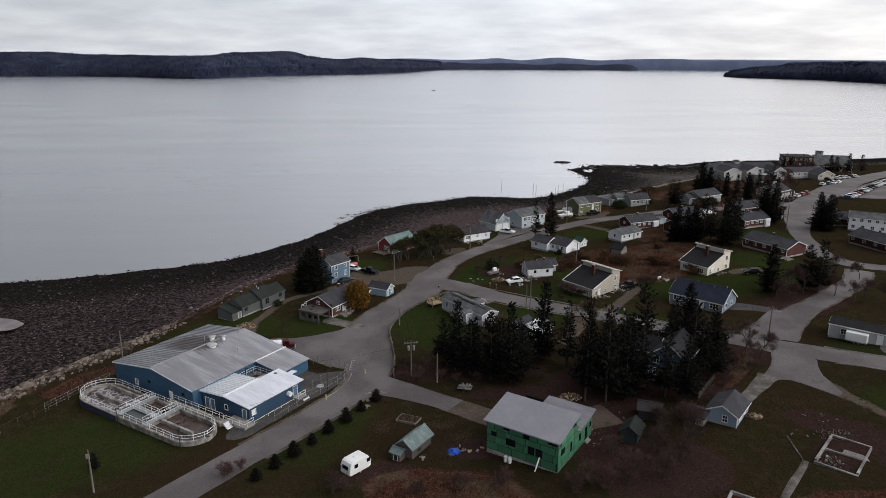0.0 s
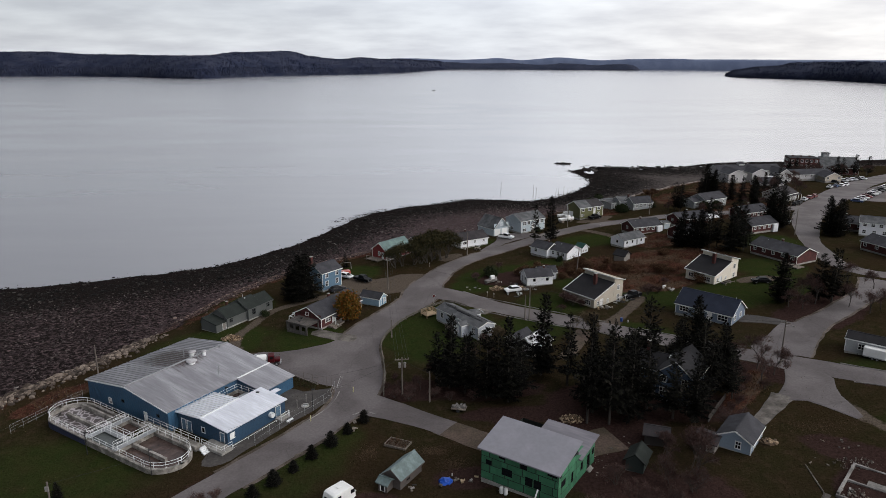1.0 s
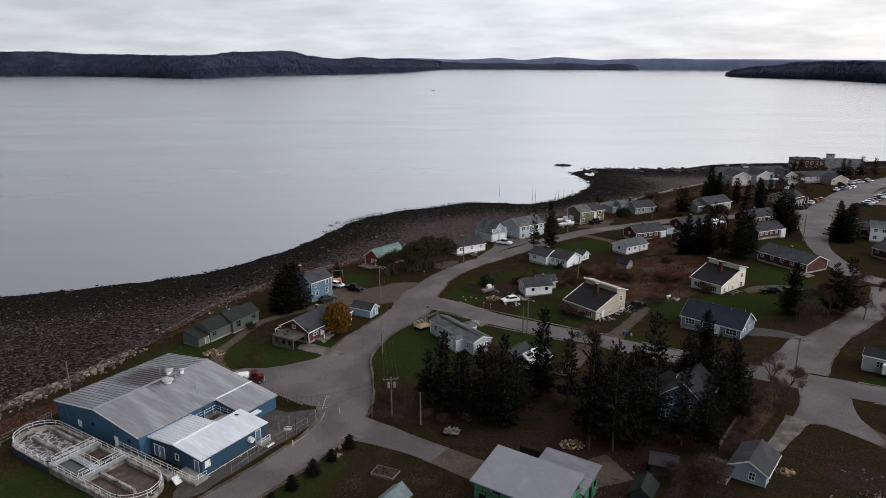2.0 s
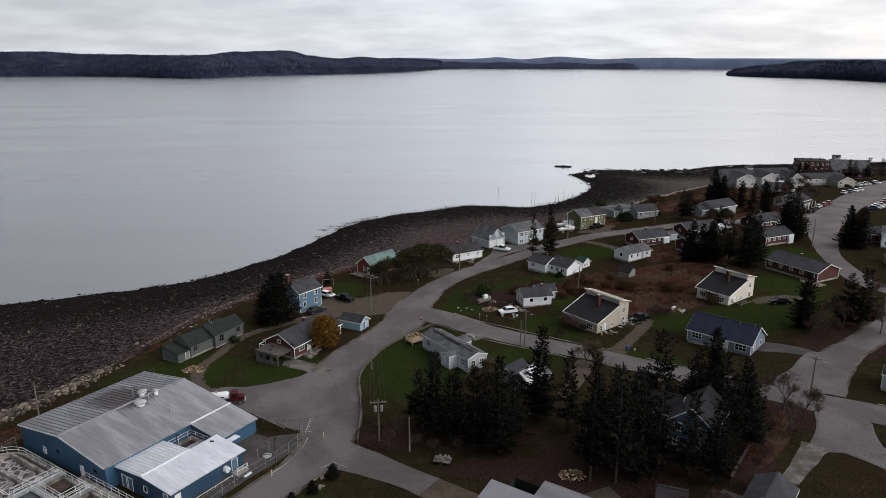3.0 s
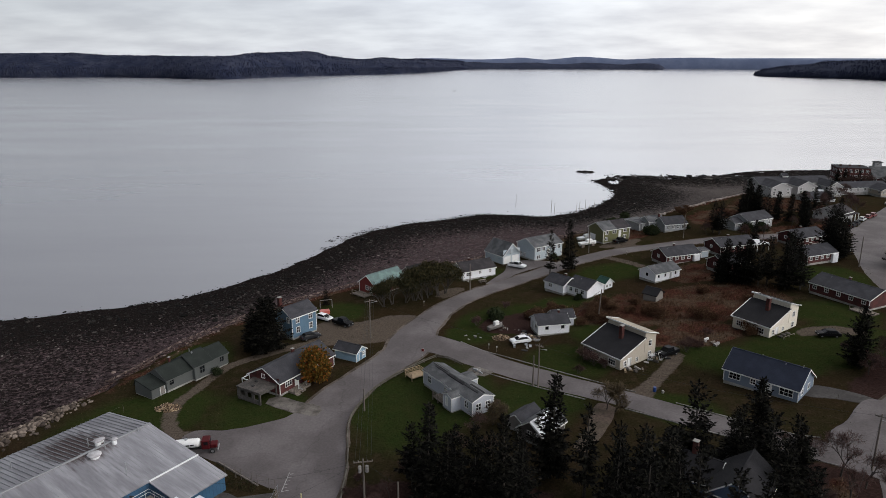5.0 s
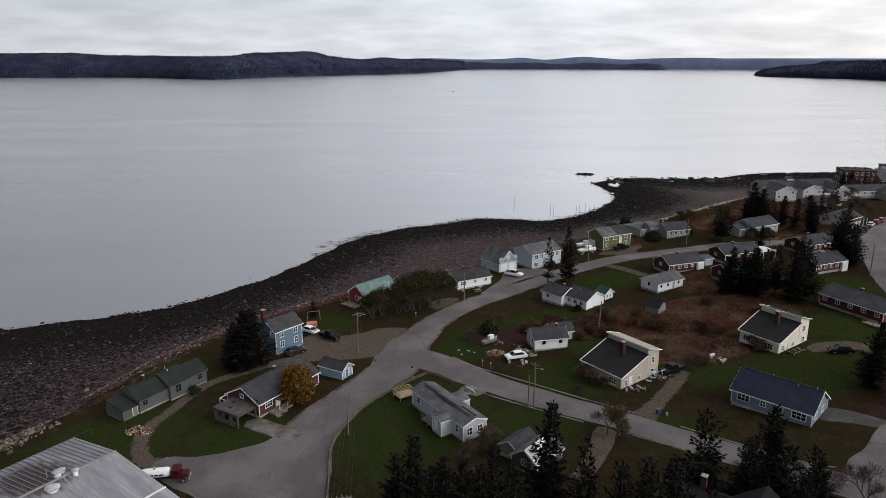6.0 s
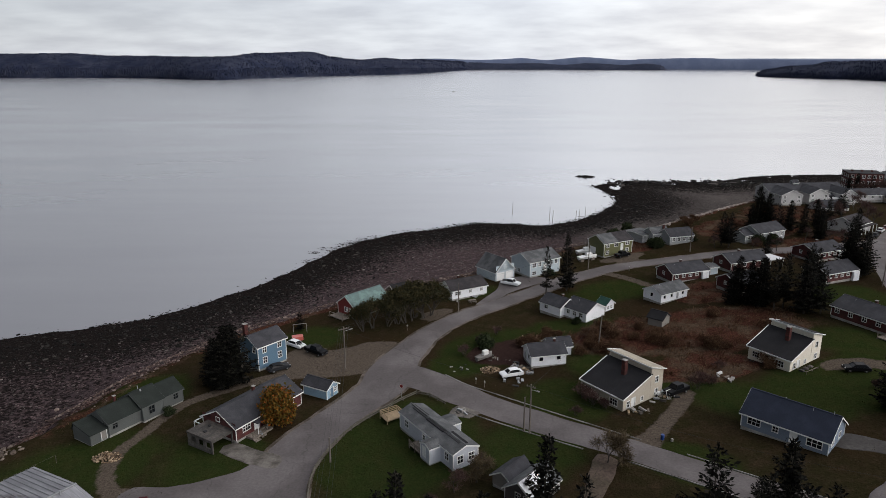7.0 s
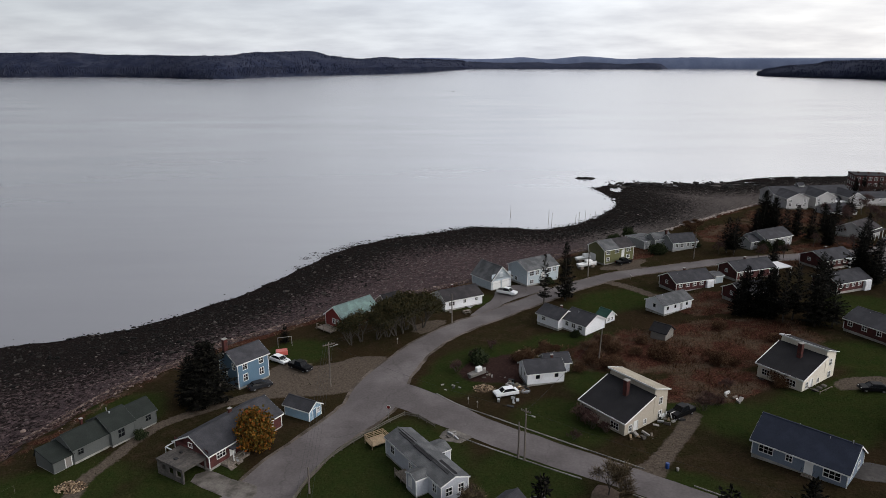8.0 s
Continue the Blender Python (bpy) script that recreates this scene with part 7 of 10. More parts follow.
for xa, xb, ya, yb in ((0.3, 5.9, AD + 0.5, AD + 0.75), (0.3, 5.9, 12.5, 12.75), (0.3, 0.55, AD + 0.75, 12.5), (5.65, 5.9, AD + 0.75, 12.5)):
    part("basin_wall", boxed(xa, xb, ya, yb, -0.4, 2.1), M_TANKCON, annex)
part("basin_water", boxed(0.5, 5.7, AD + 0.7, 12.6, 0.9, 1.5), M_SCUM2, annex)
handrail(annex, [(0.4, AD + 0.6, 2.1), (0.4, 12.6, 2.1), (5.8, 12.6, 2.1), (5.8, AD + 0.6, 2.1)], 1.1, closed=True)
part("basin_bridge", boxed(2.7, 3.5, AD + 0.5, 12.7, 2.12, 2.2), M_METAL, annex)
handrail(annex, [(AL + 0.9, 0.2, -0.1), (AL + 0.9, 9.8, -0.1)], 1.0, every=3.2)


def lamp_post(x, y, h, label, mat=None, head=True):
    p = thing("lamp_post", label, "lamp post", x, y, ground(x, y) - 0.1)
    part("mast", rod((0, 0, 0), (0, 0, h), 0.07, 0.05, 8), mat or M_BLACK, p)
    if head:
        part("lamp_head", boxed(-0.12, 0.5, -0.12, 0.12, h - 0.05, h + 0.1, 0.02), mat or M_BLACK, p)
    return p


def on_plant(x, y):
    q = plant.matrix_world @ Vector((x, y, 0))
    return q.x, q.y


for x, y, h in ((17.5, -11.2, 4.0), (31.6, -9.6, 4.5), (24.3, 11.2, 3.8), (30.3, 12.9, 3.6)):
    lamp_post(*on_plant(x, y), h, "slim dark lamp post at the water works")
lamp_post(-20.6, 125.4, 3.9, "slim dark lamp post at the water works")
for x, y in ((41.4, 14.6), (41.0, 26.6)):
    b = thing("bollard", "pale yellow steel bollard beside the works drive", "bollard", *at_ground(*on_plant(x, y)), group="bollards")
    part("post", rod((0, 0, -0.2), (0, 0, 1.1), 0.1, 0.1, 10), material("pale_yellow_paint", (0.50, 0.45, 0.25), 0.6), b)


def wire_fence(points, h, label, every=2.6, bars=(1.0,), post_mat=None, r=0.03):
    f = thing("wire_fence", label, "fence", *at_ground(*points[0]))
    o = f.matrix_world.translation
    line = smooth_line(points, 1.0)
    run, nxt = 0.0, 0.0
    me = mesh_of("fence_post", rod((0, 0, -0.2), (0, 0, h), r, r, 5), post_mat or M_METAL)
    prev = None
    keep = []
    for p in line:
        q = Vector((p[0], p[1], ground(p[0], p[1]))) - o
        if prev is not None:
            run += (q - prev).length
        if run >= nxt:
            shared("fence_post", me, f, q)
            keep.append(q)
            nxt += every
        prev = q
    for b in bars:
        bm = bmesh.new()
        tube(bm, [q + Vector((0, 0, h * b)) for q in keep], r * 0.5, 4)
        part("fence_wire", bm, post_mat or M_METAL, f)
    return f


wire_fence([(-27.4, 138.0), (-24.4, 136.4), (-21.5, 134.9), (-18.5, 133.6)], 1.9, "wire mesh fence beside the works forecourt", 1.6, (1.0, 0.5), M_POLE, 0.04)
wire_fence([(-27.8, 113.6), (-24.4, 119.6), (-20.4, 124.8), (-18.4, 128.0), (-17.4, 131.2), (-18.3, 133.4)], 1.9, "wire mesh fence along the works verge", 2.6, (1.0, 0.5), M_METAL, 0.025)
wire_fence([(-75, 108), (-70, 120), (-68.5, 130), (-60, 145), (-52, 158)], 1.4, "thin wire fence round the works lawn", 3.0, (1.0,), M_POLE, 0.02)
wire_fence([(-70.5, 118.5), (-66.5, 127.6), (-64.6, 131.0)], 1.6, "pale mesh fence at the end of the tank", 2.2, (1.0, 0.66, 0.33), M_METAL, 0.025)
M_HATCH = material("worn_white_road_paint", (0.36, 0.35, 0.34), 0.85, var=0.3, scale=2.0, second=(0.20, 0.19, 0.185), mix_scale=1.2)
hatch = thing("hatch_marking", "worn white hatching painted at the forecourt corner", "road marking", *at_ground(-17.6, 132.9, 0.10), 0)
for i in range(6):
    f = i / 5
    a, b = Vector((0.1 + 0.15 * f, 0.4 + 4.4 * f, 0)), Vector((1.9 - 0.35 * f, 0.7 + 4.0 * f + 0.5, 0))
    d = (b - a).normalized()
    bm = boxed(0, (b - a).length, -0.06, 0.06, 0, 0.006)
    bm.transform(Matrix.Translation(a) @ Matrix.Rotation(math.atan2(d.y, d.x), 4, "Z"))
    part("stripe", bm, M_HATCH, hatch)
part("stripe", boxed(0.0, 0.12, 0.3, 5.2, 0, 0.006), M_HATCH, hatch)
lk = thing("log_kerb", "long dark timber baulk bordering the grass by the forecourt", "timber", *at_ground(-29.6, 141.0), -36.5)
part("baulk", boxed(0, 10.2, -0.14, 0.14, -0.1, 0.32, 0.04), M_POLE, lk)
pc = thing("paving_patch", "square of rough grass inside the works fence", "grass", 0, 0, 0, kind="stuff")
soup_p = random.Random(61)
bm = bmesh.new()
for i in range(420):
    u, v = soup_p.random(), soup_p.random()
    x, y = -26.6 + 5.0 * u, 134.4 + 3.0 * v - 0.6 * 5.0 * u * 0.6 + 0.4
    z = ground(x, y)
    a = soup_p.uniform(0, 6.28)
    dx, dy, hh = 0.09 * math.cos(a), 0.09 * math.sin(a), soup_p.uniform(0.1, 0.25)
    bm.faces.new([bm.verts.new(c) for c in ((x - dx, y - dy, z), (x + dx, y + dy, z), (x + dx * 0.3 + 0.05, y, z + hh))])
part("tufts", bm, material("rough_grass_blades", (0.040, 0.042, 0.018), 0.9, var=0.4, scale=3.0, second=(0.020, 0.022, 0.010), mix_scale=1.0, spec=0.1), pc)
for x, y in ((-23.5, 125.8), (-22.3, 128.0)):
    wp = thing("vent_post", "short pale vent post in the paved works yard", "post", *at_ground(x, y), group="vent posts")
    part("pipe", rod((0, 0, -0.1), (0, 0, 1.5), 0.09, 0.09, 10), M_KERB, wp)
    part("cap", rod((0, 0, 1.5), (0, 0, 1.62), 0.13, 0.1, 10), M_KERB, wp)
mh = thing("manhole", "low round concrete manhole with a pale steel cover", "manhole", *at_ground(-22.2, 126.5))
part("ring", rod((0, 0, -0.1), (0, 0, 0.2), 0.75, 0.72, 20), M_CONCRETE, mh)
part("cover", rod((0, 0, 0.2), (0, 0, 0.25), 0.42, 0.42, 16), M_METAL, mh)
part("hasp", boxed(-0.5, 0.5, -0.04, 0.04, 0.25, 0.3), M_BLACK, mh)

# ---- green house under construction ----
SHEATH = material("green_sheathing_board", (0.040, 0.150, 0.080), 0.75, var=0.12, scale=0.8, second=(0.034, 0.122, 0.066), mix_scale=0.5, per_object=0.18)
M_TAPE = material("black_joint_tape", (0.012, 0.016, 0.014), 0.7)
R_SITE = material("grey_membrane_roof", (0.205, 0.20, 0.225), 0.75, var=0.06, scale=0.6, second=(0.18, 0.178, 0.20), mix_scale=0.3)
GZ0 = ground(13, 100)
site = thing("unfinished_house", "unfinished two-storey house in green sheathing with a grey roof", "house", 8.1, 101.8, GZ0, -34)
SL_, SD1, SD2, SH0, SH1, SH2 = 12.0, 6.6, 12.8, 5.5, 6.8, 4.1
site_front = [(0.8, 1.7, 3.0, 3.7), (2.9, 3.9, 4.6, 5.2), (3.4, 5.0, 2.2, 3.3), (6.3, 7.3, 4.2, 5.1), (7.1, 8.2, 1.9, 3.2), (8.4, 9.5, 1.9, 3.2), (10.4, 11.8, 4.6, 5.3)]
site_right = [(1.0, 2.4, 2.6, 3.6), (0.5, 1.1, 4.4, 5.2), (4.9, 6.2, 5.4, 6.2), (4.4, 5.0, 1.6, 3.2), (7.6, 8.4, 1.8, 3.0), (10.0, 10.9, 0.8, 3.0), (11.8, 12.5, 2.2, 3.2)]
bm = bmesh.new()
opening_wall(bm, (0, 0, 0.5), (1, 0, 0), SL_, SH0 - 0.5, [(a, b, c - 0.5, d - 0.5) for a, b, c, d in site_front], 0, (0, -1, 0))
opening_wall(bm, (SL_, 0, 0.5), (0, 1, 0), SD2, SH2 - 0.5, [(a, b, c - 0.5, d - 0.5) for a, b, c, d in site_right if d < SH2], 0, (1, 0, 0))
opening_wall(bm, (SL_, SD2, 0.5), (-1, 0, 0), SL_, SH2 - 0.5, [], 0, (0, 1, 0))
opening_wall(bm, (0, SD2, 0.5), (0, -1, 0), SD2, SH2 - 0.5, [], 0, (-1, 0, 0))
for xx in (0, SL_):
    v = [bm.verts.new(p) for p in ((xx, 0, SH2), (xx, SD1, SH2), (xx, SD1, SH1), (xx, 0, SH0))]
    bm.faces.new(v if xx else v[::-1])
v = [bm.verts.new(p) for p in ((SL_, SD1, SH2 - 0.2), (0, SD1, SH2 - 0.2), (0, SD1, SH1), (SL_, SD1, SH1))]
bm.faces.new(v)
part("wall", bm, M_TAPE, site, "dark taped joints between the boards")
part("foundation", boxed(0.02, SL_ - 0.02, 0.02, SD2 - 0.02, -1.2, 0.5), M_CONCRETE, site, "pale concrete foundation strip")


def boards(root, base, u, out, length, top_at, z_from, holes, seed):
    """Sheathing boards, each its own piece, cut round the openings, with open joints."""
    rng = random.Random(seed)
    base, u, out = Vector(base), Vector(u), Vector(out)
    m = Matrix(((u.x, -out.x, 0, base.x), (u.y, -out.y, 0, base.y), (0, 0, 1, base.z), (0, 0, 0, 1)))
    z, row = z_from, 0
    while z < max(top_at(0), top_at(length)) - 0.1:
        a = -rng.uniform(0, 1.8)
        while a < length - 0.05:
            w = 2.44
            a0, a1 = max(0.0, a) + 0.075, min(length, a + w) - 0.075
            a += w
            cells = [(a0, a1)]
            zt = z + 1.18
            cuts = [hh for hh in holes if hh[1] > a0 and hh[0] < a1 and hh[3] > z and hh[2] < zt]
            xs = sorted({a0, a1, *[min(max(v, a0), a1) for hh in cuts for v in (hh[0] - 0.04, hh[1] + 0.04)]})
            for p, q in zip(xs[:-1], xs[1:]):
                if q - p < 0.08:
                    continue
                spans = [(z + 0.075, zt)]
                for hh in cuts:
                    if hh[0] < (p + q) / 2 < hh[1]:
                        nxt = []
                        for s0, s1 in spans:
                            if s0 < hh[2] - 0.05:
                                nxt.append((s0, min(s1, hh[2] - 0.04)))
                            if s1 > hh[3] + 0.05:
                                nxt.append((max(s0, hh[3] + 0.04), s1))
                        spans = nxt
                for s0, s1 in spans:
                    t0, t1 = min(s1, top_at(p) - 0.03), min(s1, top_at(q) - 0.03)
                    if t0 - s0 < 0.05 and t1 - s0 < 0.05:
                        continue
                    t0, t1 = max(t0, s0 + 0.01), max(t1, s0 + 0.01)
                    bm = bmesh.new()
                    vs = [bm.verts.new(c) for c in ((p, 0, s0), (q, 0, s0), (q, 0, t1), (p, 0, t0), (p, -0.03, s0), (q, -0.03, s0), (q, -0.03, t1), (p, -0.03, t0))]
                    for f in ((4, 5, 6, 7), (0, 4, 7, 3), (5, 1, 2, 6), (7, 6, 2, 3), (0, 1, 5, 4)):
                        bm.faces.new([vs[i] for i in f])
                    bm.transform(m)
                    part("sheathing_board", bm, SHEATH, root)
        z += 1.22
        row += 1


boards(site, (0, 0, 0), (1, 0, 0), (0, -1, 0), SL_, lambda a: SH0, 0.5, site_front, 3)
boards(site, (SL_, 0, 0), (0, 1, 0), (1, 0, 0), SD2, lambda a: SH0 + (SH1 - SH0) * a / SD1 if a <= SD1 else SH2, 0.5, site_right, 5)
# dark panels fill the unglazed openings, in place of the shade inside
for holes, b, u, o in ((site_front, (0, 0, 0), (1, 0, 0), (0, -1, 0)), (site_right, (SL_, 0, 0), (0, 1, 0), (1, 0, 0))):
    for hh in holes:
        base, uu, out = Vector(b), Vector(u), Vector(o)
        mm = Matrix(((uu.x, -out.x, 0, base.x), (uu.y, -out.y, 0, base.y), (0, 0, 1, base.z), (0, 0, 0, 1)))
        bm = boxed(hh[0], hh[1], -0.005, 0.08, hh[2], hh[3])
        bm.transform(mm)
        part("window", bm, M_GLASS, site)
roof_slab(site, [(-0.4, -0.5, SH0 - 0.05), (SL_ + 0.4, -0.5, SH0 - 0.05), (SL_ + 0.4, SD1 + 0.4, SH1 + 0.2), (-0.4, SD1 + 0.4, SH1 + 0.2)], R_SITE, 0.2)
R_SITE2 = material("dark_streaked_membrane", (0.165, 0.155, 0.175), 0.6, var=0.12, scale=0.6, second=(0.125, 0.118, 0.135), mix_scale=0.5, stretch=(0.3, 2.0, 1))
roof_slab(site, [(4.2, SD1 + 0.02, SH2 + 0.12), (SL_ + 0.5, SD1 + 0.02, SH2 + 0.12), (SL_ + 0.5, SD2 + 0.4, SH2 + 0.95), (4.2, SD2 + 0.4, SH2 + 0.95)], R_SITE2, 0.18, "rear_roof")
part("rear_gable", extruded([(0, SH2), (SD2 - SD1, SH2), (SD2 - SD1, SH2 + 0.82)], 0.12), SHEATH, site).matrix_local = Matrix.Translation((SL_ + 0.06, SD1, 0)) @ Matrix.Rotation(radians(90), 4, "Z")
part("leaning_board", rod((8.9, -1.3, -0.3), (9.1, -0.1, 2.0), 0.12, 0.12, 4), M_WHITE, site, "white board leaning on the wall")
stairs(site, SL_ + 0.1, 10.4, 0.9, 1.4, 4, M_CONCRETE, (1, 0))
for dx in (3.9, 4.6):
    q = site.matrix_world @ Vector((dx, -0.9, 0))
    b = thing("barrel", "white plastic barrel at the building site", "barrel", q.x, q.y, ground(q.x, q.y), group="barrels")
    bm = bmesh.new()
    for z0, z1, r0, r1 in ((0, 0.1, 0.27, 0.3), (0.1, 0.8, 0.3, 0.3), (0.8, 0.92, 0.3, 0.25)):
        beam(bm, (0, 0, z0), (0, 0, z1), r0, r1, 12)
    part("drum", bm, M_WHITE, b)

# teal-roofed shed, camper, tarp, piles
R_OLDTEAL = material("dull_grey_green_sheet", (0.125, 0.165, 0.165), 0.6, var=0.15, second=(0.085, 0.115, 0.115), mix_scale=0.8)
h = thing("garden_shed", "old wooden shed with a pale green sheet roof", "shed", *at_ground(-5.9, 101.9), -32)
W_GREYED = siding("dark_weathered_boards", (0.085, 0.072, 0.066))
block(h, 0, 0, 2.9, 5.4, 2.0, 1.1, "y", W_GREYED, R_OLDTEAL, found=0.1, corner_boards=False, trim=W_GREYED, right=[(1.6, 2.3, 0.6, 1.3)])
block(h, 0.1, -1.5, 1.5, 1.5, 1.5, 0.4, "x", W_GREYED, R_OLDTEAL, found=0.05, corner_boards=False, fascia=False, front=[(0.4, 1.1, 0.05, 1.3, M_BLACK)])


def camper(x, y, ang, L=4.6, W=2.1, label="small white caravan parked on the grass", mat=None):
    c = thing("caravan", label, "caravan", *at_ground(x, y), ang)
    mat = mat or M_WHITE
    prof = [(0.0, 0.55), (0.35, 0.42), (L - 0.35, 0.42), (L, 0.6), (L - 0.05, 1.6), (L - 0.5, 2.35), (L - 0.9, 2.5), (0.8, 2.5), (0.35, 2.35), (0.05, 1.6)]
    bm = extruded(prof, W)
    bmesh.ops.bevel(bm, geom=[e for e in bm.edges if abs(e.verts[0].co.y - e.verts[1].co.y) < 1e-4], offset=0.06, segments=1, affect="EDGES")
    part("body", bm, mat, c)
    part("window", boxed(0.9, 1.6, -0.02, 0.05, 1.4, 2.0), M_GLASS, c)
    part("window", boxed(3.3, 4.0, -0.02, 0.05, 1.4, 2.0), M_GLASS, c)
    part("door", boxed(2.1, 2.75, -0.025, 0.04, 0.55, 2.15), mat, c)
    part("end_window", boxed(-0.03, 0.12, 0.5, W - 0.5, 1.35, 1.85), M_GLASS, c)
    part("end_window", boxed(L - 0.14, L + 0.02, 0.5, W - 0.5, 1.35, 1.85), M_GLASS, c)
    for yy in (0.06, W - 0.26):
        wl_ = part("wheel", rod((L / 2, yy, 0.33), (L / 2, yy + 0.2, 0.33), 0.33, 0.33, 14), M_BLACK, c)
        part("rim", rod((L / 2, yy - 0.01, 0.33), (L / 2, yy + 0.21, 0.33), 0.17, 0.17, 10), M_CHROME, wl_)
    part("drawbar", boxed(L, L + 1.0, W / 2 - 0.05, W / 2 + 0.05, 0.42, 0.52), M_METAL, c)
    part("roof_vent", boxed(L / 2 - 0.3, L / 2 + 0.3, W / 2 - 0.3, W / 2 + 0.3, 2.5, 2.62), M_WHITE, c)
    return c


camper(-12.4, 95.6, 48, 4.2, 2.2)
bt = thing("box_trailer", "white enclosed box trailer parked beside the mobile home", "trailer", *at_ground(82.2, 135.4), -39)
part("body", boxed(0, 3.9, 0, 2.0, 0.45, 2.35, 0.12), M_WHITE, bt)
part("rear_doors", boxed(3.9, 3.94, 0.15, 1.85, 0.6, 2.2), material("off_white_panel", (0.62, 0.62, 0.62), 0.6, var=0.06), bt)
part("trim_strip", boxed(0.1, 3.8, -0.015, 0.02, 0.55, 0.7), M_METAL, bt)
for xx in (1.7, 2.45):
    for yy in (0.0, 1.8):
        wl_ = part("wheel", rod((xx, yy, 0.32), (xx, yy + 0.2, 0.32), 0.32, 0.32, 14), M_BLACK, bt)
        part("rim", rod((xx, yy - 0.01, 0.32), (xx, yy + 0.21, 0.32), 0.16, 0.16, 10), M_CHROME, wl_)
part("drawbar", boxed(-1.1, 0.1, 0.95, 1.05, 0.42, 0.52), M_METAL, bt)
part("jockey_wheel", rod((-0.9, 1.0, -0.05), (-0.9, 1.0, 0.5), 0.05), M_BLACK, bt)


def heap(name, label, category, x, y, rx, ry, hgt, n, mat, size, seed, log=False):
    """A pile of separate logs or stones, joined as one heap past counting."""
    rng = random.Random(seed)
    bm = bmesh.new()
    for i in range(n):
        r = math.sqrt(rng.random())
        a = rng.uniform(0, 2 * math.pi)
        px, py = rx * r * math.cos(a), ry * r * math.sin(a)
        pz = hgt * (1 - r) * rng.uniform(0.3, 1.0)
        s = size * rng.uniform(0.6, 1.3)
        if log:
            d = Vector((rng.uniform(-1, 1), rng.uniform(-1, 1), rng.uniform(-0.5, 0.5))).normalized() * s * 1.2
            beam(bm, Vector((px, py, pz)) - d, Vector((px, py, pz)) + d, s * 0.45, s * 0.4, 6)
        else:
            m = Matrix.LocRotScale((px, py, pz), Euler((rng.random() * 6, rng.random() * 6, rng.random() * 6)), (s, s * 0.8, s * 0.6))
            bmesh.ops.create_icosphere(bm, subdivisions=1, radius=1.0, matrix=m)
    ob = part(name, bm, mat, None)
    ob.location = at_ground(x, y)
    return tagged(ob, label, category, kind="stuff")


def random_island(name, cols, rough=0.9, spec=0.2, bump=0.3):
    """A material whose separate pieces vary in colour."""
    m = bpy.data.materials.new(name)
    m.use_nodes = True
    n, l = m.node_tree.nodes, m.node_tree.links
    b = n["Principled BSDF"]
    b.inputs["Roughness"].default_value = rough
    b.inputs["Specular IOR Level"].default_value = spec
    g = n.new("ShaderNodeNewGeometry")
    r = n.new("ShaderNodeValToRGB")
    while len(r.color_ramp.elements) < len(cols):
        r.color_ramp.elements.new(0.5)
    for e, (p, c) in zip(r.color_ramp.elements, cols):
        e.position, e.color = p, (*c, 1)
    l.new(g.outputs["Random Per Island"], r.inputs[0])
    t = n.new("ShaderNodeTexNoise")
    t.inputs["Scale"].default_value = 2.5
    t.inputs["Detail"].default_value = 4
    tc = n.new("ShaderNodeTexCoord")
    l.new(tc.outputs["Object"], t.inputs["Vector"])
    mr = n.new("ShaderNodeMapRange")
    mr.inputs["From Min"].default_value, mr.inputs["From Max"].default_value = 0.3, 0.7
    mr.inputs["To Min"].default_value, mr.inputs["To Max"].default_value = 0.7, 1.3
    l.new(t.outputs["Fac"], mr.inputs["Value"])
    sc = n.new("ShaderNodeVectorMath"); sc.operation = "SCALE"
    l.new(r.outputs[0], sc.inputs[0])
    l.new(mr.outputs[0], sc.inputs["Scale"])
    l.new(sc.outputs[0], b.inputs["Base Color"])
    return m


M_LOGS = random_island("split_firewood", [(0.0, (0.03, 0.021, 0.016)), (0.5, (0.16, 0.108, 0.068)), (1.0, (0.46, 0.35, 0.24))])
M_STONES = random_island("field_stones", [(0.0, (0.04, 0.036, 0.032)), (0.6, (0.095, 0.082, 0.07)), (1.0, (0.25, 0.225, 0.20))])
heap("firewood_pile", "loose heap of split pale firewood on the grass", "firewood", -45.0, 158.6, 2.3, 1.5, 1.2, 260, M_LOGS, 0.22, 1, True)
heap("firewood_pile", "loose heap of split pale firewood on the grass", "firewood", 17.0, 189.4, 2.0, 1.5, 1.0, 220, M_LOGS, 0.2, 2, True)
heap("firewood_pile", "heap of cut logs under the spruces", "firewood", 24.2, 118.3, 1.9, 1.3, 1.1, 180, M_LOGS, 0.24, 3, True)
heap("log_pile", "short stack of thick logs beside the cottage", "logs", 52.3, 108.3, 1.5, 0.7, 0.6, 14, M_LOGS, 0.5, 4, True)
heap("rubble", "scattered rubble around the ruined foundation", "rubble", 62.5, 101.5, 4.0, 1.8, 0.4, 120, M_STONES, 0.12, 5)
heap("rubble", "scattered stones by the unfinished house", "rubble", 24.5, 106.0, 4.0, 4.0, 0.15, 60, M_STONES, 0.18, 6)
heap("debris", "heap of pale boards and stones in the scrub", "debris", 28.4, 205.2, 4.6, 1.5, 0.6, 130, M_LOGS, 0.3, 7, True)
heap("debris", "junk and boards beside the white cottage", "debris", 23.6, 188.6, 1.8, 1.2, 0.9, 50, M_LOGS, 0.28, 8, True)
bm = bmesh.new()
bmesh.ops.create_icosphere(bm, subdivisions=3, radius=1.0)
for v in bm.verts:
    k = 1 + 0.25 * noise.noise(v.co * 2.2)
    v.co = Vector((v.co.x * 1.0 * k, v.co.y * 0.8 * k, max(-0.1, v.co.z * 0.75 * k)))
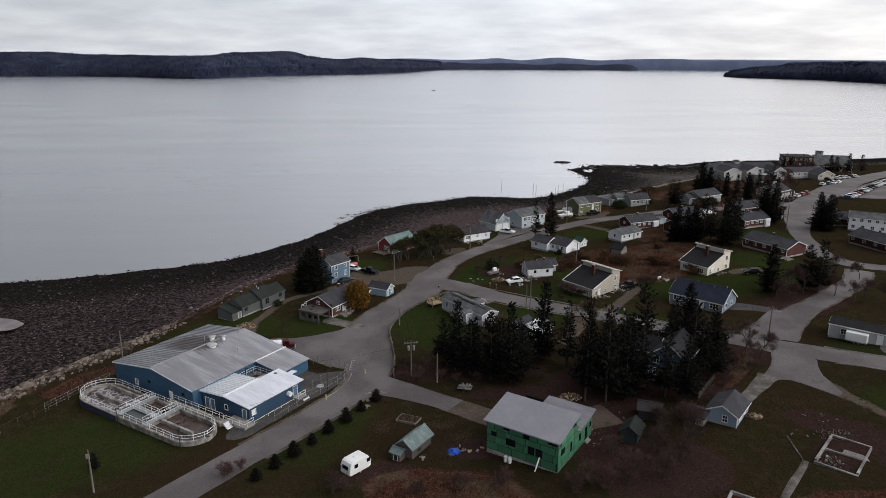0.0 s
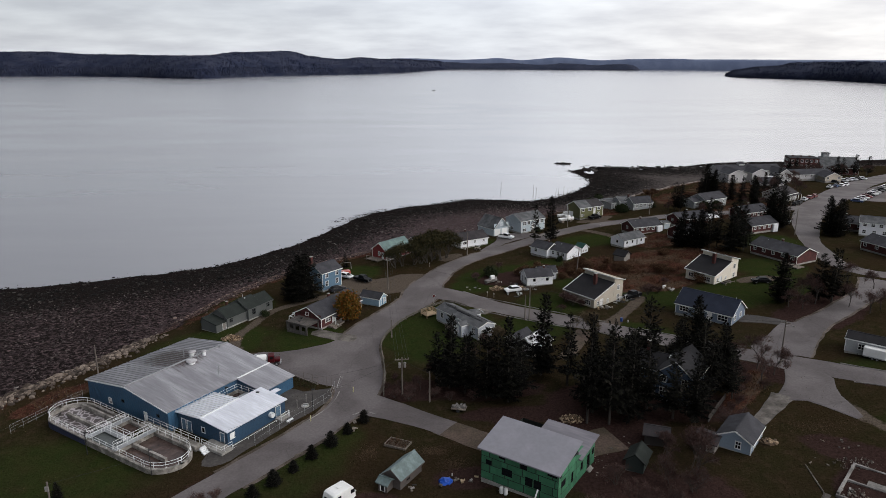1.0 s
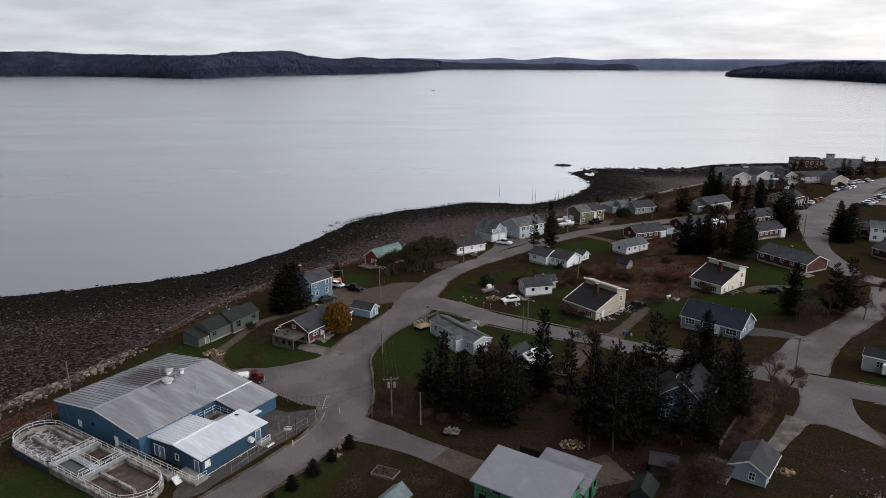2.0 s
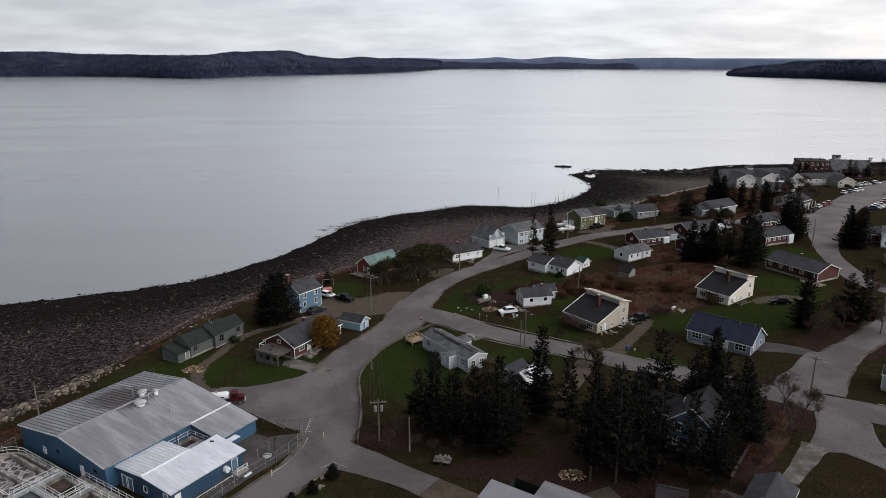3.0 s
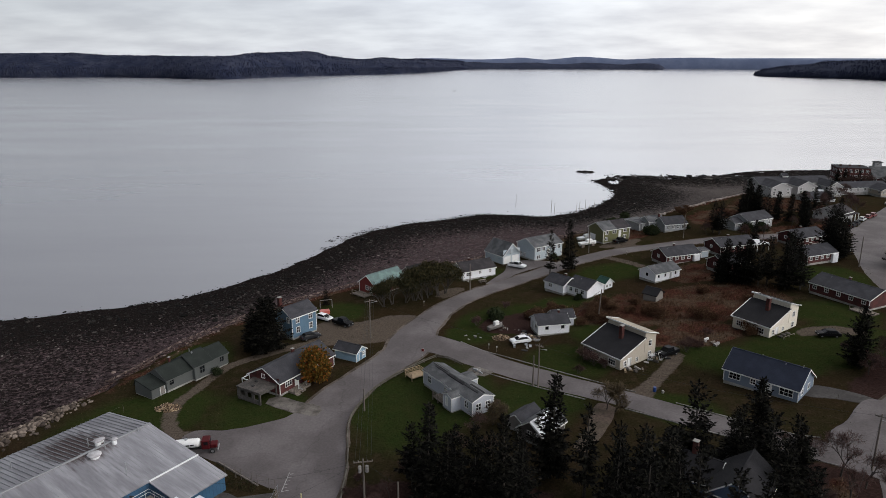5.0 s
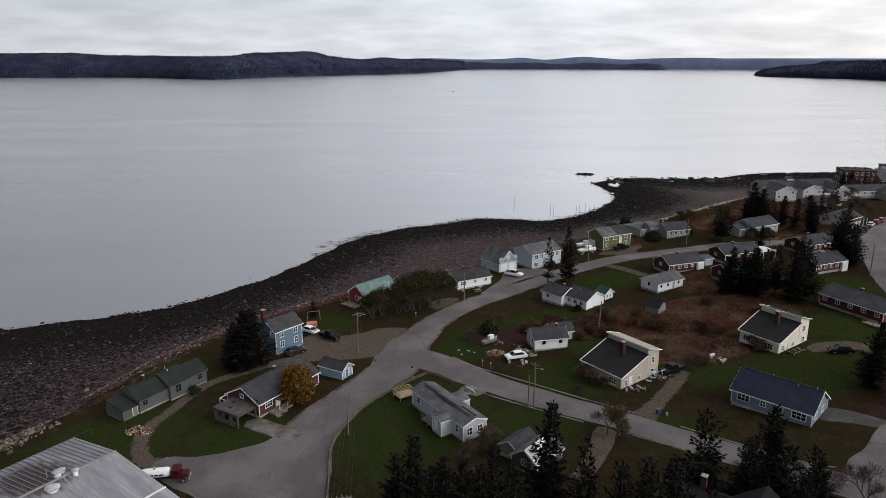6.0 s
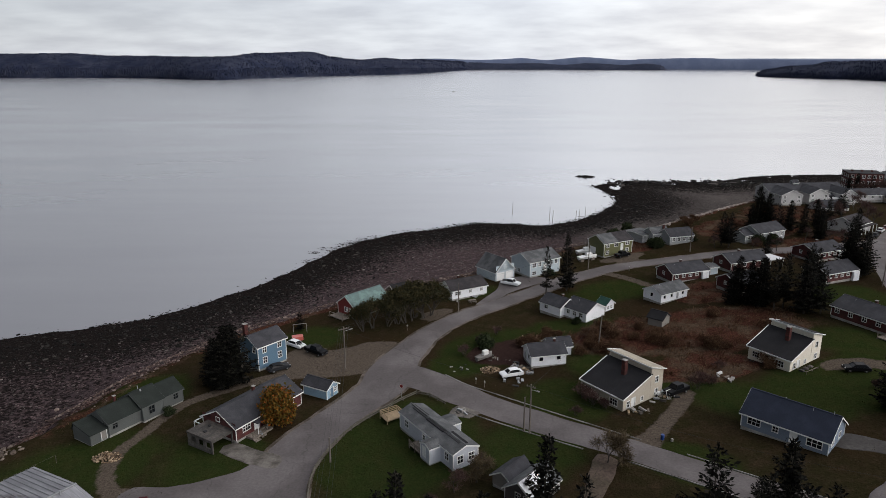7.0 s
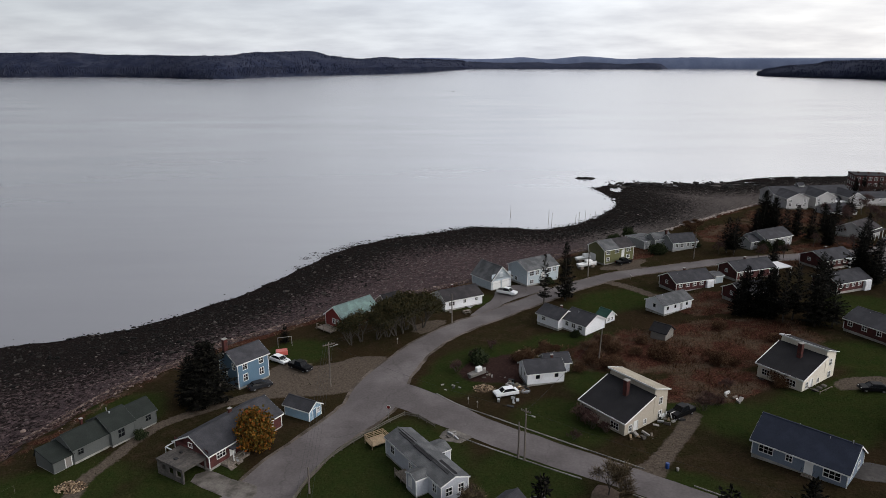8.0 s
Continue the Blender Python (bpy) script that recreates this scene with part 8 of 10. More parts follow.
tp = part("tarpaulin", bm, material("blue_tarpaulin", (0.012, 0.075, 0.42), 0.45, var=0.2, scale=2), None)
tp.location = at_ground(3.0, 101.9)
tagged(tp, "crumpled bright blue tarpaulin over a heap", "tarpaulin")
# ruined foundation walls
ruin = thing("foundation_ruin", "low concrete foundation walls of a vanished house, open inside", "ruin", *at_ground(54.9, 94.4), -42)
RL, RD = 5.7, 9.6
for a in ((0, RL, 0, 0.35), (0, RL, RD - 0.35, RD), (0, 0.35, 0.35, RD - 0.35), (RL - 0.35, RL, 0.35, RD - 0.35), (0.35, RL - 0.35, 4.6, 4.9)):
    part("low_wall", boxed(*a, -0.6, 0.36 + 0.03 * a[3], 0.03), M_KERB, ruin)
part("floor_slab", boxed(2.6, 7.6, 4.95, 6.2, -0.4, 0.52), M_KERB, ruin)
heap("rubble", "rubble inside the ruined foundation", "rubble", 58.2, 94.4, 1.5, 1.6, 0.25, 60, M_STONES, 0.12, 9)
ruin = thing("foundation_ruin", "corner of another low concrete foundation", "ruin", *at_ground(40.6, 88.4), -35)
part("low_wall", boxed(0, 5, -0.35, 0, -0.4, 0.5, 0.03), M_KERB, ruin)
part("low_wall", boxed(0, 0.35, -5, -0.35, -0.4, 0.5, 0.03), M_KERB, ruin)
# small utility trailer on the verge
ut = thing("utility_trailer", "flat trailer piled with pale sacks beside the track", "trailer", *at_ground(5.4, 123.2), -15)
part("bed", boxed(-1.3, 1.3, -0.8, 0.8, 0.45, 0.6), M_WOOD, ut)
for yy in (-0.9, 0.75):
    part("wheel", rod((0, yy, 0.3), (0, yy + 0.15, 0.3), 0.3, 0.3, 12), M_BLACK, ut)
rng = random.Random(4)
for i in range(9):
    part("sack", boxed(-1.2 + 0.27 * i, -0.85 + 0.27 * i, rng.uniform(-0.7, -0.1), rng.uniform(0.1, 0.7), 0.6, rng.uniform(0.8, 1.2), 0.04), M_KERB, ut)

# red boathouse with a green roof
h = thing("boathouse", "barn-red boathouse with a pale green metal roof by the shore", "boathouse", *at_ground(-15.0, 219.0), 50)
block(h, 0, 0, 11.0, 6.2, 3.0, 2.2, "x", W_RED, R_TEAL, front=ev(3, 1.0, 0.9, 2.0, 11), left=[(2.6, 3.6, 0.9, 2.0), (4.2, 5.0, 0.05, 2.0, M_WHITE)], found=0.3)
part("deck", boxed(-3.0, 0, 1.0, 6.0, 0.2, 0.4), M_WOOD, h)
for yy in (1.1, 3.5, 5.9):
    part("deck_post", boxed(-2.95, -2.83, yy, yy + 0.12, -0.8, 1.4), M_WOOD, h)
part("deck_rail", boxed(-2.95, -2.87, 1.1, 6.0, 1.3, 1.4), M_WOOD, h)
h = thing("garden_shed", "dark weathered shed behind the boathouse", "shed", *at_ground(-6.5, 232), 40)
block(h, 0, 0, 5, 4, 2.4, 1.4, "x", W_OLD, R_DARK, found=0.1, corner_boards=False)

# ---- fence along the lawn ----
M_FENCE = material("grey_split_rail", (0.115, 0.104, 0.088), 0.95, var=0.25, scale=2, stretch=(1, 1, 4), second=(0.07, 0.064, 0.05), mix_scale=0.5)
fl = thing("rail_fence", "low weathered timber rail fence round the lawn", "fence", *at_ground(-8.5, 130))
fo = fl.matrix_world.translation
fence_line = smooth_line([(-8.3, 129.5), (-8.6, 133), (-8.8, 138), (-9.6, 144), (-10.6, 149.5), (-10.8, 155.1), (-9.0, 162.8), (-6.2, 168.4), (-3.0, 172.8), (0.6, 177.2), (2.9, 179.5), (5.4, 178.5), (8.4, 175.2)], 2.0)
pm = mesh_of("fence_post", boxed(-0.09, 0.09, -0.09, 0.09, -0.2, 0.85), M_FENCE)
for a, b in zip(fence_line[:-1], fence_line[1:]):
    pa = Vector((a[0], a[1], ground(a[0], a[1]))) - fo
    pb = Vector((b[0], b[1], ground(b[0], b[1]))) - fo
    shared("fence_post", pm, fl, pa)
    for zz in (0.35, 0.68):
        part("rail", rod(pa + Vector((0, 0, zz)), pb + Vector((0, 0, zz)), 0.10, 0.10, 5), M_FENCE, fl)

# ---- vehicles ----
PAINT = {}


def paint(name, col, rough=0.3):
    if name not in PAINT:
        PAINT[name] = material(name, col, rough, var=0.04, spec=0.5 if max(col) > 0.1 else 0.05)
    return PAINT[name]


def wheels(root, L, W, r=0.34, xs=(0.18, 0.80)):
    for f in xs:
        for yy in (0.02, W - 0.24):
            w = part("wheel", rod((L * f, yy, r), (L * f, yy + 0.22, r), r, r, 14), M_BLACK, root)
            part("rim", rod((L * f, yy - 0.012, r), (L * f, yy + 0.232, r), r * 0.58, r * 0.58, 10), M_CHROME, w)


def car(x, y, ang, mat, label, L=4.6, W=1.85, kind="sedan", lift=0.0, group=""):
    """A parked car; x, y: its middle, ang: the way its front points."""
    m = pose(x, y, ground(x, y) + 0.1 + lift, 0, 0, ang + 180) @ Matrix.Translation((-L / 2, -W / 2, 0))
    c = new("pickup" if kind == "pickup" else "car")
    c.matrix_world = m
    tagged(c, label, "pickup" if kind == "pickup" else "car", group)
    if kind == "pickup":
        body = [(0, 0.45), (0.1, 0.35), (L - 0.05, 0.35), (L, 0.5), (L, 1.1), (1.45, 1.12), (1.3, 1.15), (0.12, 1.02), (0, 0.85)]
        cab = [(1.35, 1.1), (2.0, 1.78), (2.25, 1.84), (3.25, 1.84), (3.45, 1.76), (3.6, 1.1)]
    else:
        body = [(0, 0.4), (0.1, 0.28), (L - 0.1, 0.28), (L, 0.45), (L - 0.05, 0.88), (L - 0.7, 0.98), (1.25, 0.94), (0.25, 0.82), (0.03, 0.68)]
        cab = [(1.15, 0.92), (1.85, 1.36), (2.3, 1.44), (3.2, 1.43), (3.6, 1.33), (4.1, 0.95)]
        cab = [(p[0] * L / 4.6, p[1]) for p in cab]
    bm = extruded(body, W)
    bmesh.ops.bevel(bm, geom=[e for e in bm.edges if abs(e.verts[0].co.y - e.verts[1].co.y) < 1e-4], offset=0.07, segments=2, affect="EDGES")
    part("body", bm, mat, c)
    bm = extruded(cab, W - 0.22)
    for v in bm.verts:
        v.co.y += 0.11
        if v.co.z > 1.25:
            v.co.y = W / 2 + (v.co.y - W / 2) * 0.82
    part("glasshouse", bm, M_GLASS, c, "dark side windows and windscreen")
    top = max(p[1] for p in cab)
    xs = [p[0] for p in cab if p[1] > top - 0.13]
    bm = boxed(min(xs) - 0.05, max(xs) + 0.05, W * 0.15, W * 0.85, top - 0.08, top + 0.03, 0.03)
    part("roof", bm, mat, c)
    for xa, xb, za, zb in ((cab[0][0], xs[0], cab[0][1], top), (cab[-1][0], xs[-1], cab[-1][1], top)):
        for yy in (0.12, W - 0.12):
            part("pillar", rod((xa, yy, za), (xb, W / 2 + (yy - W / 2) * 0.82, zb - 0.02), 0.045, 0.045, 4), mat, c)
    part("bumper", boxed(-0.06, 0.12, 0.08, W - 0.08, 0.32, 0.55, 0.03), M_BLACK, c)
    part("bumper", boxed(L - 0.1, L + 0.06, 0.08, W - 0.08, 0.34, 0.56, 0.03), M_BLACK, c)
    for yy in (0.2, W - 0.5):
        part("headlight", boxed(-0.015, 0.12, yy, yy + 0.3, 0.62, 0.76, 0.02), M_CHROME, c)
        part("tail_light", boxed(L - 0.08, L + 0.012, yy, yy + 0.3, 0.66, 0.82, 0.02), paint("red_lamp_glass", (0.25, 0.01, 0.01)), c)
    if kind == "pickup":
        part("bed_liner", boxed(3.7, L - 0.12, 0.14, W - 0.14, 1.02, 1.135), M_BLACK, c)
    wheels(c, L, W)
    return c


WHITE_P, BLACK_P, GREY_P = paint("white_car_paint", (0.70, 0.71, 0.72)), paint("black_car_paint", (0.006, 0.006, 0.007), 0.42), paint("grey_car_paint", (0.022, 0.023, 0.026), 0.4)
c = car(-25.3, 202.3, -32, WHITE_P, "white sports coupe with dark stripes on the gravel")
for yy in (0.55, 1.1):
    part("stripe", boxed(0.3, 1.15, yy, yy + 0.25, 0.93, 0.965), M_BLACK, c)
car(-20.1, 198.7, -34, BLACK_P, "black pickup parked on the gravel yard", 5.4, 1.95, "pickup")
car(-26.0, 190.6, 38, GREY_P, "dark grey sedan parked in front of the blue house")
car(20.9, 186.6, 200, WHITE_P, "derelict white sedan with junk on its roof")
car(49.9, 177.4, 215, BLACK_P, "black pickup parked beside the tan house", 5.2, 1.95, "pickup")
car(24.2, 244.1, -30, WHITE_P, "white pickup parked before the garage", 5.4, 1.95, "pickup")
car(59.8, 268.6, 32, BLACK_P, "black pickup parked before the olive house", 5.2, 1.95, "pickup")
car(84.2, 182.8, 175, BLACK_P, "black sedan parked on the lawn edge")
cols = [WHITE_P, WHITE_P, GREY_P, BLACK_P, paint("silver_car_paint", (0.48, 0.49, 0.50), 0.3), paint("dark_red_car_paint", (0.13, 0.012, 0.012)), paint("blue_car_paint", (0.03, 0.06, 0.14))]
names = {0: "white", 1: "white", 2: "grey", 3: "black", 4: "silver", 5: "dark red", 6: "dark blue"}
rng = random.Random(12)
first = {}


def lot_car(x, y, ang):
    i = rng.choice((0, 1, 0, 2, 3, 4, 4, 5, 6))
    if i not in first:
        first[i] = car(x, y, ang, cols[i], f"{names[i]} car in a row along the car park", group="cars in the car park")
        return
    m = pose(x, y, ground(x, y) + 0.1, 0, 0, ang + 180) @ Matrix.Translation((-2.3, -0.925, 0))
    copy_thing(first[i], m)


for i in range(20):
    f = i / 19
    lot_car(172 + 64 * f, 291.5 + 66 * f, -38 + rng.uniform(-3, 3))
for x, y in ((152.2, 295.0), (156.4, 298.8), (160.2, 302.4), (179.7, 326.2), (184.0, 329.0), (188.1, 331.5), (192.4, 335.4)):
    lot_car(x, y, 47)
for i in range(7):
    f = i / 6
    lot_car(196 + 26 * f, 352 + 20 * f, -45)
for x, y, a in ((143.0, 284.4, 50), (146.4, 288.0, 50), (124.0, 251.2, 60)):
    lot_car(x, y, a)

# red tanker lorry on the forecourt
tk = thing("tanker_lorry", "red lorry with a white tank on the forecourt", "lorry", -37.5, 143.3, ground(-34, 144) + 0.1, 12)
tk.scale = (0.84, 0.84, 0.84)
RED_P = paint("dark_red_lorry_paint", (0.060, 0.009, 0.011))
bm = bmesh.new()
n = 16
prev = None
for xx, s in ((0, 0.55), (0.25, 0.9), (0.6, 1.0), (4.4, 1.0), (4.75, 0.9), (5.0, 0.55)):
    ring = [bm.verts.new((xx, 0.95 * s * math.cos(2 * math.pi * i / n), 1.95 + 0.85 * s * math.sin(2 * math.pi * i / n))) for i in range(n)]
    if prev:
        for i in range(n):
            bm.faces.new((prev[i], ring[i], ring[(i + 1) % n], prev[(i + 1) % n]))
    else:
        bm.faces.new(ring)
    prev = ring
bm.faces.new(prev[::-1])
bmesh.ops.recalc_face_normals(bm, faces=list(bm.faces))
for f in bm.faces:
    f.smooth = True
tnk = part("tank", bm, M_WHITE, tk, "white cylindrical tank")
for k, (xa, xb) in enumerate(((1.2, 2.2), (2.4, 3.1), (3.2, 3.9))):
    part("lettering", boxed(xa, xb, -0.965, -0.93, 1.85, 2.1), M_BLACK, tnk, "dark unreadable lettering bar")
part("hatch", rod((2.4, 0, 2.75), (2.4, 0, 2.95), 0.3, 0.3, 12), M_METAL, tnk)
part("chassis", boxed(-0.2, 7.8, -0.45, 0.45, 0.75, 1.0), M_BLACK, tk)
part("cab", boxed(5.25, 6.75, -1.1, 1.1, 0.9, 2.75, 0.12), RED_P, tk)
part("windscreen", boxed(6.68, 6.77, -0.9, 0.9, 1.85, 2.5), M_GLASS, tk)
for yy in (-1.115, 1.085):
    part("side_window", boxed(5.7, 6.45, yy, yy + 0.03, 1.85, 2.5), M_GLASS, tk)
part("bonnet", boxed(6.75, 8.1, -0.85, 0.85, 0.95, 1.75, 0.15), RED_P, tk)
part("bumper", boxed(8.1, 8.3, -1.1, 1.1, 0.5, 0.85, 0.04), M_CHROME, tk)
for xx in (1.2, 2.4, 7.2):
    for yy in (-1.15, 0.85):
        w = part("wheel", rod((xx, yy, 0.5), (xx, yy + 0.3, 0.5), 0.5, 0.5, 16), M_BLACK, tk)
        part("rim", rod((xx, yy - 0.01, 0.5), (xx, yy + 0.31, 0.5), 0.27, 0.27, 10), M_CHROME, w)

# boats afloat, a dinghy, and hulls standing in for a van by the road
def boat(x, y, z, ang, L, W, label, mat):
    b = thing("boat", label, "boat", x, y, z, ang)
    bm = bmesh.new()
    secs = []
    for f, w, d in ((0, 0.85, 0.9), (0.35, 1.0, 1.0), (0.7, 0.8, 1.05), (0.92, 0.35, 1.2), (1.0, 0.03, 1.3)):
        secs.append([bm.verts.new((f * L, s * w * W / 2, zz)) for s, zz in ((-1, d), (-0.7, 0.35), (0, 0.0), (0.7, 0.35), (1, d))])
    for a, c in zip(secs[:-1], secs[1:]):
        for i in range(4):
            bm.faces.new((a[i], c[i], c[i + 1], a[i + 1]))
        bm.faces.new((a[0], a[4], c[4], c[0]))
    bm.faces.new(secs[0])
    bmesh.ops.recalc_face_normals(bm, faces=list(bm.faces))
    part("hull", bm, mat, b)
    part("cabin", boxed(L * 0.4, L * 0.72, -W * 0.28, W * 0.28, 0.95, 1.9, 0.1), M_WHITE, b)
    part("windscreen", boxed(L * 0.70, L * 0.735, -W * 0.24, W * 0.24, 1.4, 1.8), M_GLASS, b)
    return b


# these two hulls are put here in place of a white van
boat(46.0, 265.5, ground(47, 266) + 0.5, 25, 6.5, 2.3, "white boat hull standing in for a parked van", M_WHITE)
boat(46.5, 272.5, ground(47, 273) + 0.6, 20, 6.0, 2.2, "white boat hull standing in for a parked van", M_WHITE)
for bx, by in ((46.9, 265.9), (50.3, 267.5), (47.4, 272.9), (50.6, 274.0)):
    cr = thing("boat_stand", "dark timber boat stand", "stand", *at_ground(bx, by), 22)
    part("block", boxed(-0.5, 0.5, -0.9, 0.9, -0.1, 0.75), M_WOOD, cr)
boat(-26, 1650, -0.3, 10, 9, 3.2, "small dark fishing boat out on the bay", M_BLACK)
boat(464, 1917, -0.3, 60, 9, 3.2, "small dark fishing boat out on the bay", M_BLACK)
boat(588, 3160, -0.3, -20, 16, 5, "small pale fishing boat out on the bay", M_WHITE)
boat(14.2, 193.2, ground(14, 193) + 0.25, 40, 4.2, 1.5, "upturned pale dinghy in the rough grass", M_KERB)
sw = thing("garden_swing", "white timber swing frame on the grass", "swing", *at_ground(-26.5, 211), 20)
part("beam", rod((-1.5, 0, 2.0), (1.5, 0, 2.0), 0.06), M_KERB, sw)
for xx in (-1.5, 1.5):
    for yy in (-0.8, 0.8):
        part("leg", rod((xx, yy, -0.1), (xx, 0, 2.0), 0.05), M_KERB, sw)
bx = thing("utility_cart", "red-and-white covered cart beside the cars", "cart", *at_ground(-25.8, 205.8), 20)
part("box", boxed(-1.2, 1.2, -0.8, 0.8, 0.3, 1.2, 0.05), paint("faded_red", (0.42, 0.10, 0.08)), bx)
for xx in (-0.8, 0.8):
    part("foot", boxed(xx - 0.1, xx + 0.1, -0.7, 0.7, -0.1, 0.3), M_BLACK, bx)

# ---- poles and wires ----
def utility_pole(x, y, h, label, arm=0.0, ang=0.0, lamp=False, transformer=0, lean=0.0):
    p = thing("utility_pole", label, "utility pole", x, y, ground(x, y) - 0.2, ang, group="utility poles")
    part("pole", rod((0, 0, 0), (lean * h, 0, h), 0.16, 0.11, 8), M_POLE, p)
    if arm:
        part("crossarm", boxed(-arm, arm, -0.06, 0.06, h - 0.55, h - 0.4), M_POLE, p)
        for f in (-0.95, -0.5, 0.5, 0.95):
            part("insulator", rod((arm * f, 0, h - 0.4), (arm * f, 0, h - 0.18), 0.05, 0.04, 6), M_KERB, p)
    for i in range(transformer):
        s = (-0.5, 0.5, 0.0)[i]
        part("transformer", rod((s, -0.25, h - 1.9), (s, -0.25, h - 0.95), 0.24, 0.24, 10), M_KERB, p, "pale grey transformer can")
    if lamp:
        part("lamp_arm", rod((0, 0, h - 1.0), (1.4, -0.3, h - 0.7), 0.035), M_METAL, p)
        part("lamp_head", boxed(1.2, 1.75, -0.42, -0.18, h - 0.78, h - 0.62, 0.03), M_KERB, p)
    return Vector((x, y, ground(x, y) - 0.2 + h))


pA = utility_pole(-4.9, 130.0, 7.6, "weathered utility pole with a crossarm and transformers", 1.3, 10, transformer=2)
pB = utility_pole(0.2, 126.6, 6.2, "plain weathered pole at the wood's edge")
pC = utility_pole(66.6, 134.9, 9.2, "utility pole with a street lamp at the crossroads", 0.8, -40, lamp=True)
pE = utility_pole(-49.6, 93.9, 7.2, "weathered pole with a meter box on the lawn")
pF = utility_pole(-12.4, 190.9, 9.4, "utility pole with a crossarm beside the gravel yard", 1.2, 35, lamp=True)
pG = utility_pole(22.6, 165.0, 9.0, "utility pole with a lamp bracket on the side street", 0.8, -35, lamp=True)
utility_pole(21.7, 165.6, 6.4, "short plain pole beside a utility pole")
pH = utility_pole(10.1, 223.6, 7.6, "utility pole beside the white roadside cottage")
pI = utility_pole(40.3, 200.6, 7.2, "thin bare pole in the scrub", lean=0.05)
pJ = utility_pole(80.7, 269.9, 8.0, "utility pole beside the village road")
pK = utility_pole(47.7, 258.0, 8.0, "utility pole beside the village road")
pL = utility_pole(118.0, 233.8, 9.0, "utility pole beside the street")
pM = utility_pole(-8.9, 157.2, 4.5, "short stub pole with guy wires on the verge")
utility_pole(-66.6, 141.0, 6.6, "thin pale mast at the shore fence")
part("meter_box", boxed(-0.25, 0.25, -0.3, -0.12, 5.9, 6.6), M_KERB, bpy.data.objects["utility_pole.003"], "pale meter box")
pN = utility_pole(130, 262, 8.0, "utility pole beside the street")


def wire(a, b, sag, label="thin black overhead wire", r=0.014):
    bm = bmesh.new()
    tube(bm, [a.lerp(b, i / 12) - Vector((0, 0, sag * i / 3 * (1 - i / 12))) for i in range(13)], r, 4)
    return tagged(part("overhead_wire", bm, M_BLACK, None), label, "wire", "overhead wires")


dn = Vector((0, 0, -0.35))
for off in (-1.1, -0.5, 0.5, 1.1):
    o2 = Vector((off, 0, -0.2))
    wire(pA + o2, pF + o2 * 0.8, 1.4)
    if abs(off) > 1:
        wire(pF + o2 * 0.8, pH + o2 * 0.3, 0.8)
for a, b, s in ((pA, pE, 1.6), (pA, Vector((-27, 131, ground(-27, 131) + 3.4)), 0.8), (pA, pB, 0.2), (pF, pG, 1.0), (pG, pC, 1.4), (pH, pK, 0.8), (pK, pJ, 0.8), (pG, pI, 0.8), (pI, Vector((30, 193, ground(30, 193) + 3)), 0.3), (pC, Vector((95, 155, ground(95, 155) + 8)), 0.9), (pL, pN, 0.6), (pF, pM, 0.4), (pC, Vector((50, 113, ground(50, 113) + 3)), 0.8)):
    wire(a + dn, b + dn, s)
# stop sign
ss = thing("stop_sign", "red octagonal stop sign with a white rim on a thin post", "road sign", *at_ground(0.2, 178.6), -12)
part("post", rod((0, 0, -0.2), (0, 0, 2.6), 0.035), M_METAL, ss)
bm = rod((0, -0.06, 2.2), (0, -0.03, 2.2), 0.33, 0.33, 8)
part("plate", bm, paint("sign_red", (0.13, 0.014, 0.014)), ss)
part("plate_rim", rod((0, -0.045, 2.2), (0, -0.012, 2.2), 0.37, 0.37, 8), M_WHITE, ss, "white rim")
# fishing stakes standing in the water
for x, y, hh in ((32.5, 370, 11), (47.9, 358, 12), (48.8, 353.8, 11), (59.4, 358, 9), (61, 359.4, 10), (64.3, 363.4, 10), (66.5, 364.6, 7), (69.5, 369, 7)):
    st = thing("fishing_stake", "tall thin timber stake standing in the shallows", "stake", x, y, -1.0, group="fishing stakes")
    part("stem", rod((0, 0, 0), (0.25, 0.1, hh * 0.62), 0.11, 0.05, 6), M_POLE, st)

# ---- vegetation ----
def leaf_material(name, cols, rough=0.85, per_tree=0.25):
    m = random_island(name, cols, rough, 0.02)
    n, l = m.node_tree.nodes, m.node_tree.links
    b = n["Principled BSDF"]
    inf = n.new("ShaderNodeObjectInfo")
    r2 = n.new("ShaderNodeMapRange")
    r2.inputs["To Min"].default_value, r2.inputs["To Max"].default_value = 1 - per_tree, 1 + per_tree
    l.new(inf.outputs["Random"], r2.inputs["Value"])
    sc = n.new("ShaderNodeVectorMath"); sc.operation = "SCALE"
    l.new(b.inputs["Base Color"].links[0].from_socket, sc.inputs[0])
    l.new(r2.outputs[0], sc.inputs["Scale"])
    l.new(sc.outputs[0], b.inputs["Base Color"])
    return m


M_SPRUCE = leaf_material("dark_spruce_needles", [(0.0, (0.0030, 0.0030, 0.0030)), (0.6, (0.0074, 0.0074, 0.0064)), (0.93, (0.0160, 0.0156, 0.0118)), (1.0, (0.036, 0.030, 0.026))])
M_BARK = material("dark_bark", (0.055, 0.045, 0.038), 0.95, var=0.3, scale=3, stretch=(4, 4, 0.6), second=(0.035, 0.03, 0.026))
M_TWIG = leaf_material("bare_twigs", [(0.0, (0.032, 0.018, 0.016)), (1.0, (0.090, 0.056, 0.050))])
M_PALETWIG = leaf_material("pale_yellow_twigs", [(0.0, (0.060, 0.046, 0.030)), (1.0, (0.125, 0.095, 0.058))])
M_ORANGE = leaf_material("autumn_orange_leaves", [(0.0, (0.034, 0.034, 0.011)), (0.4, (0.095, 0.062, 0.014)), (0.8, (0.165, 0.070, 0.013)), (1.0, (0.19, 0.048, 0.014))])
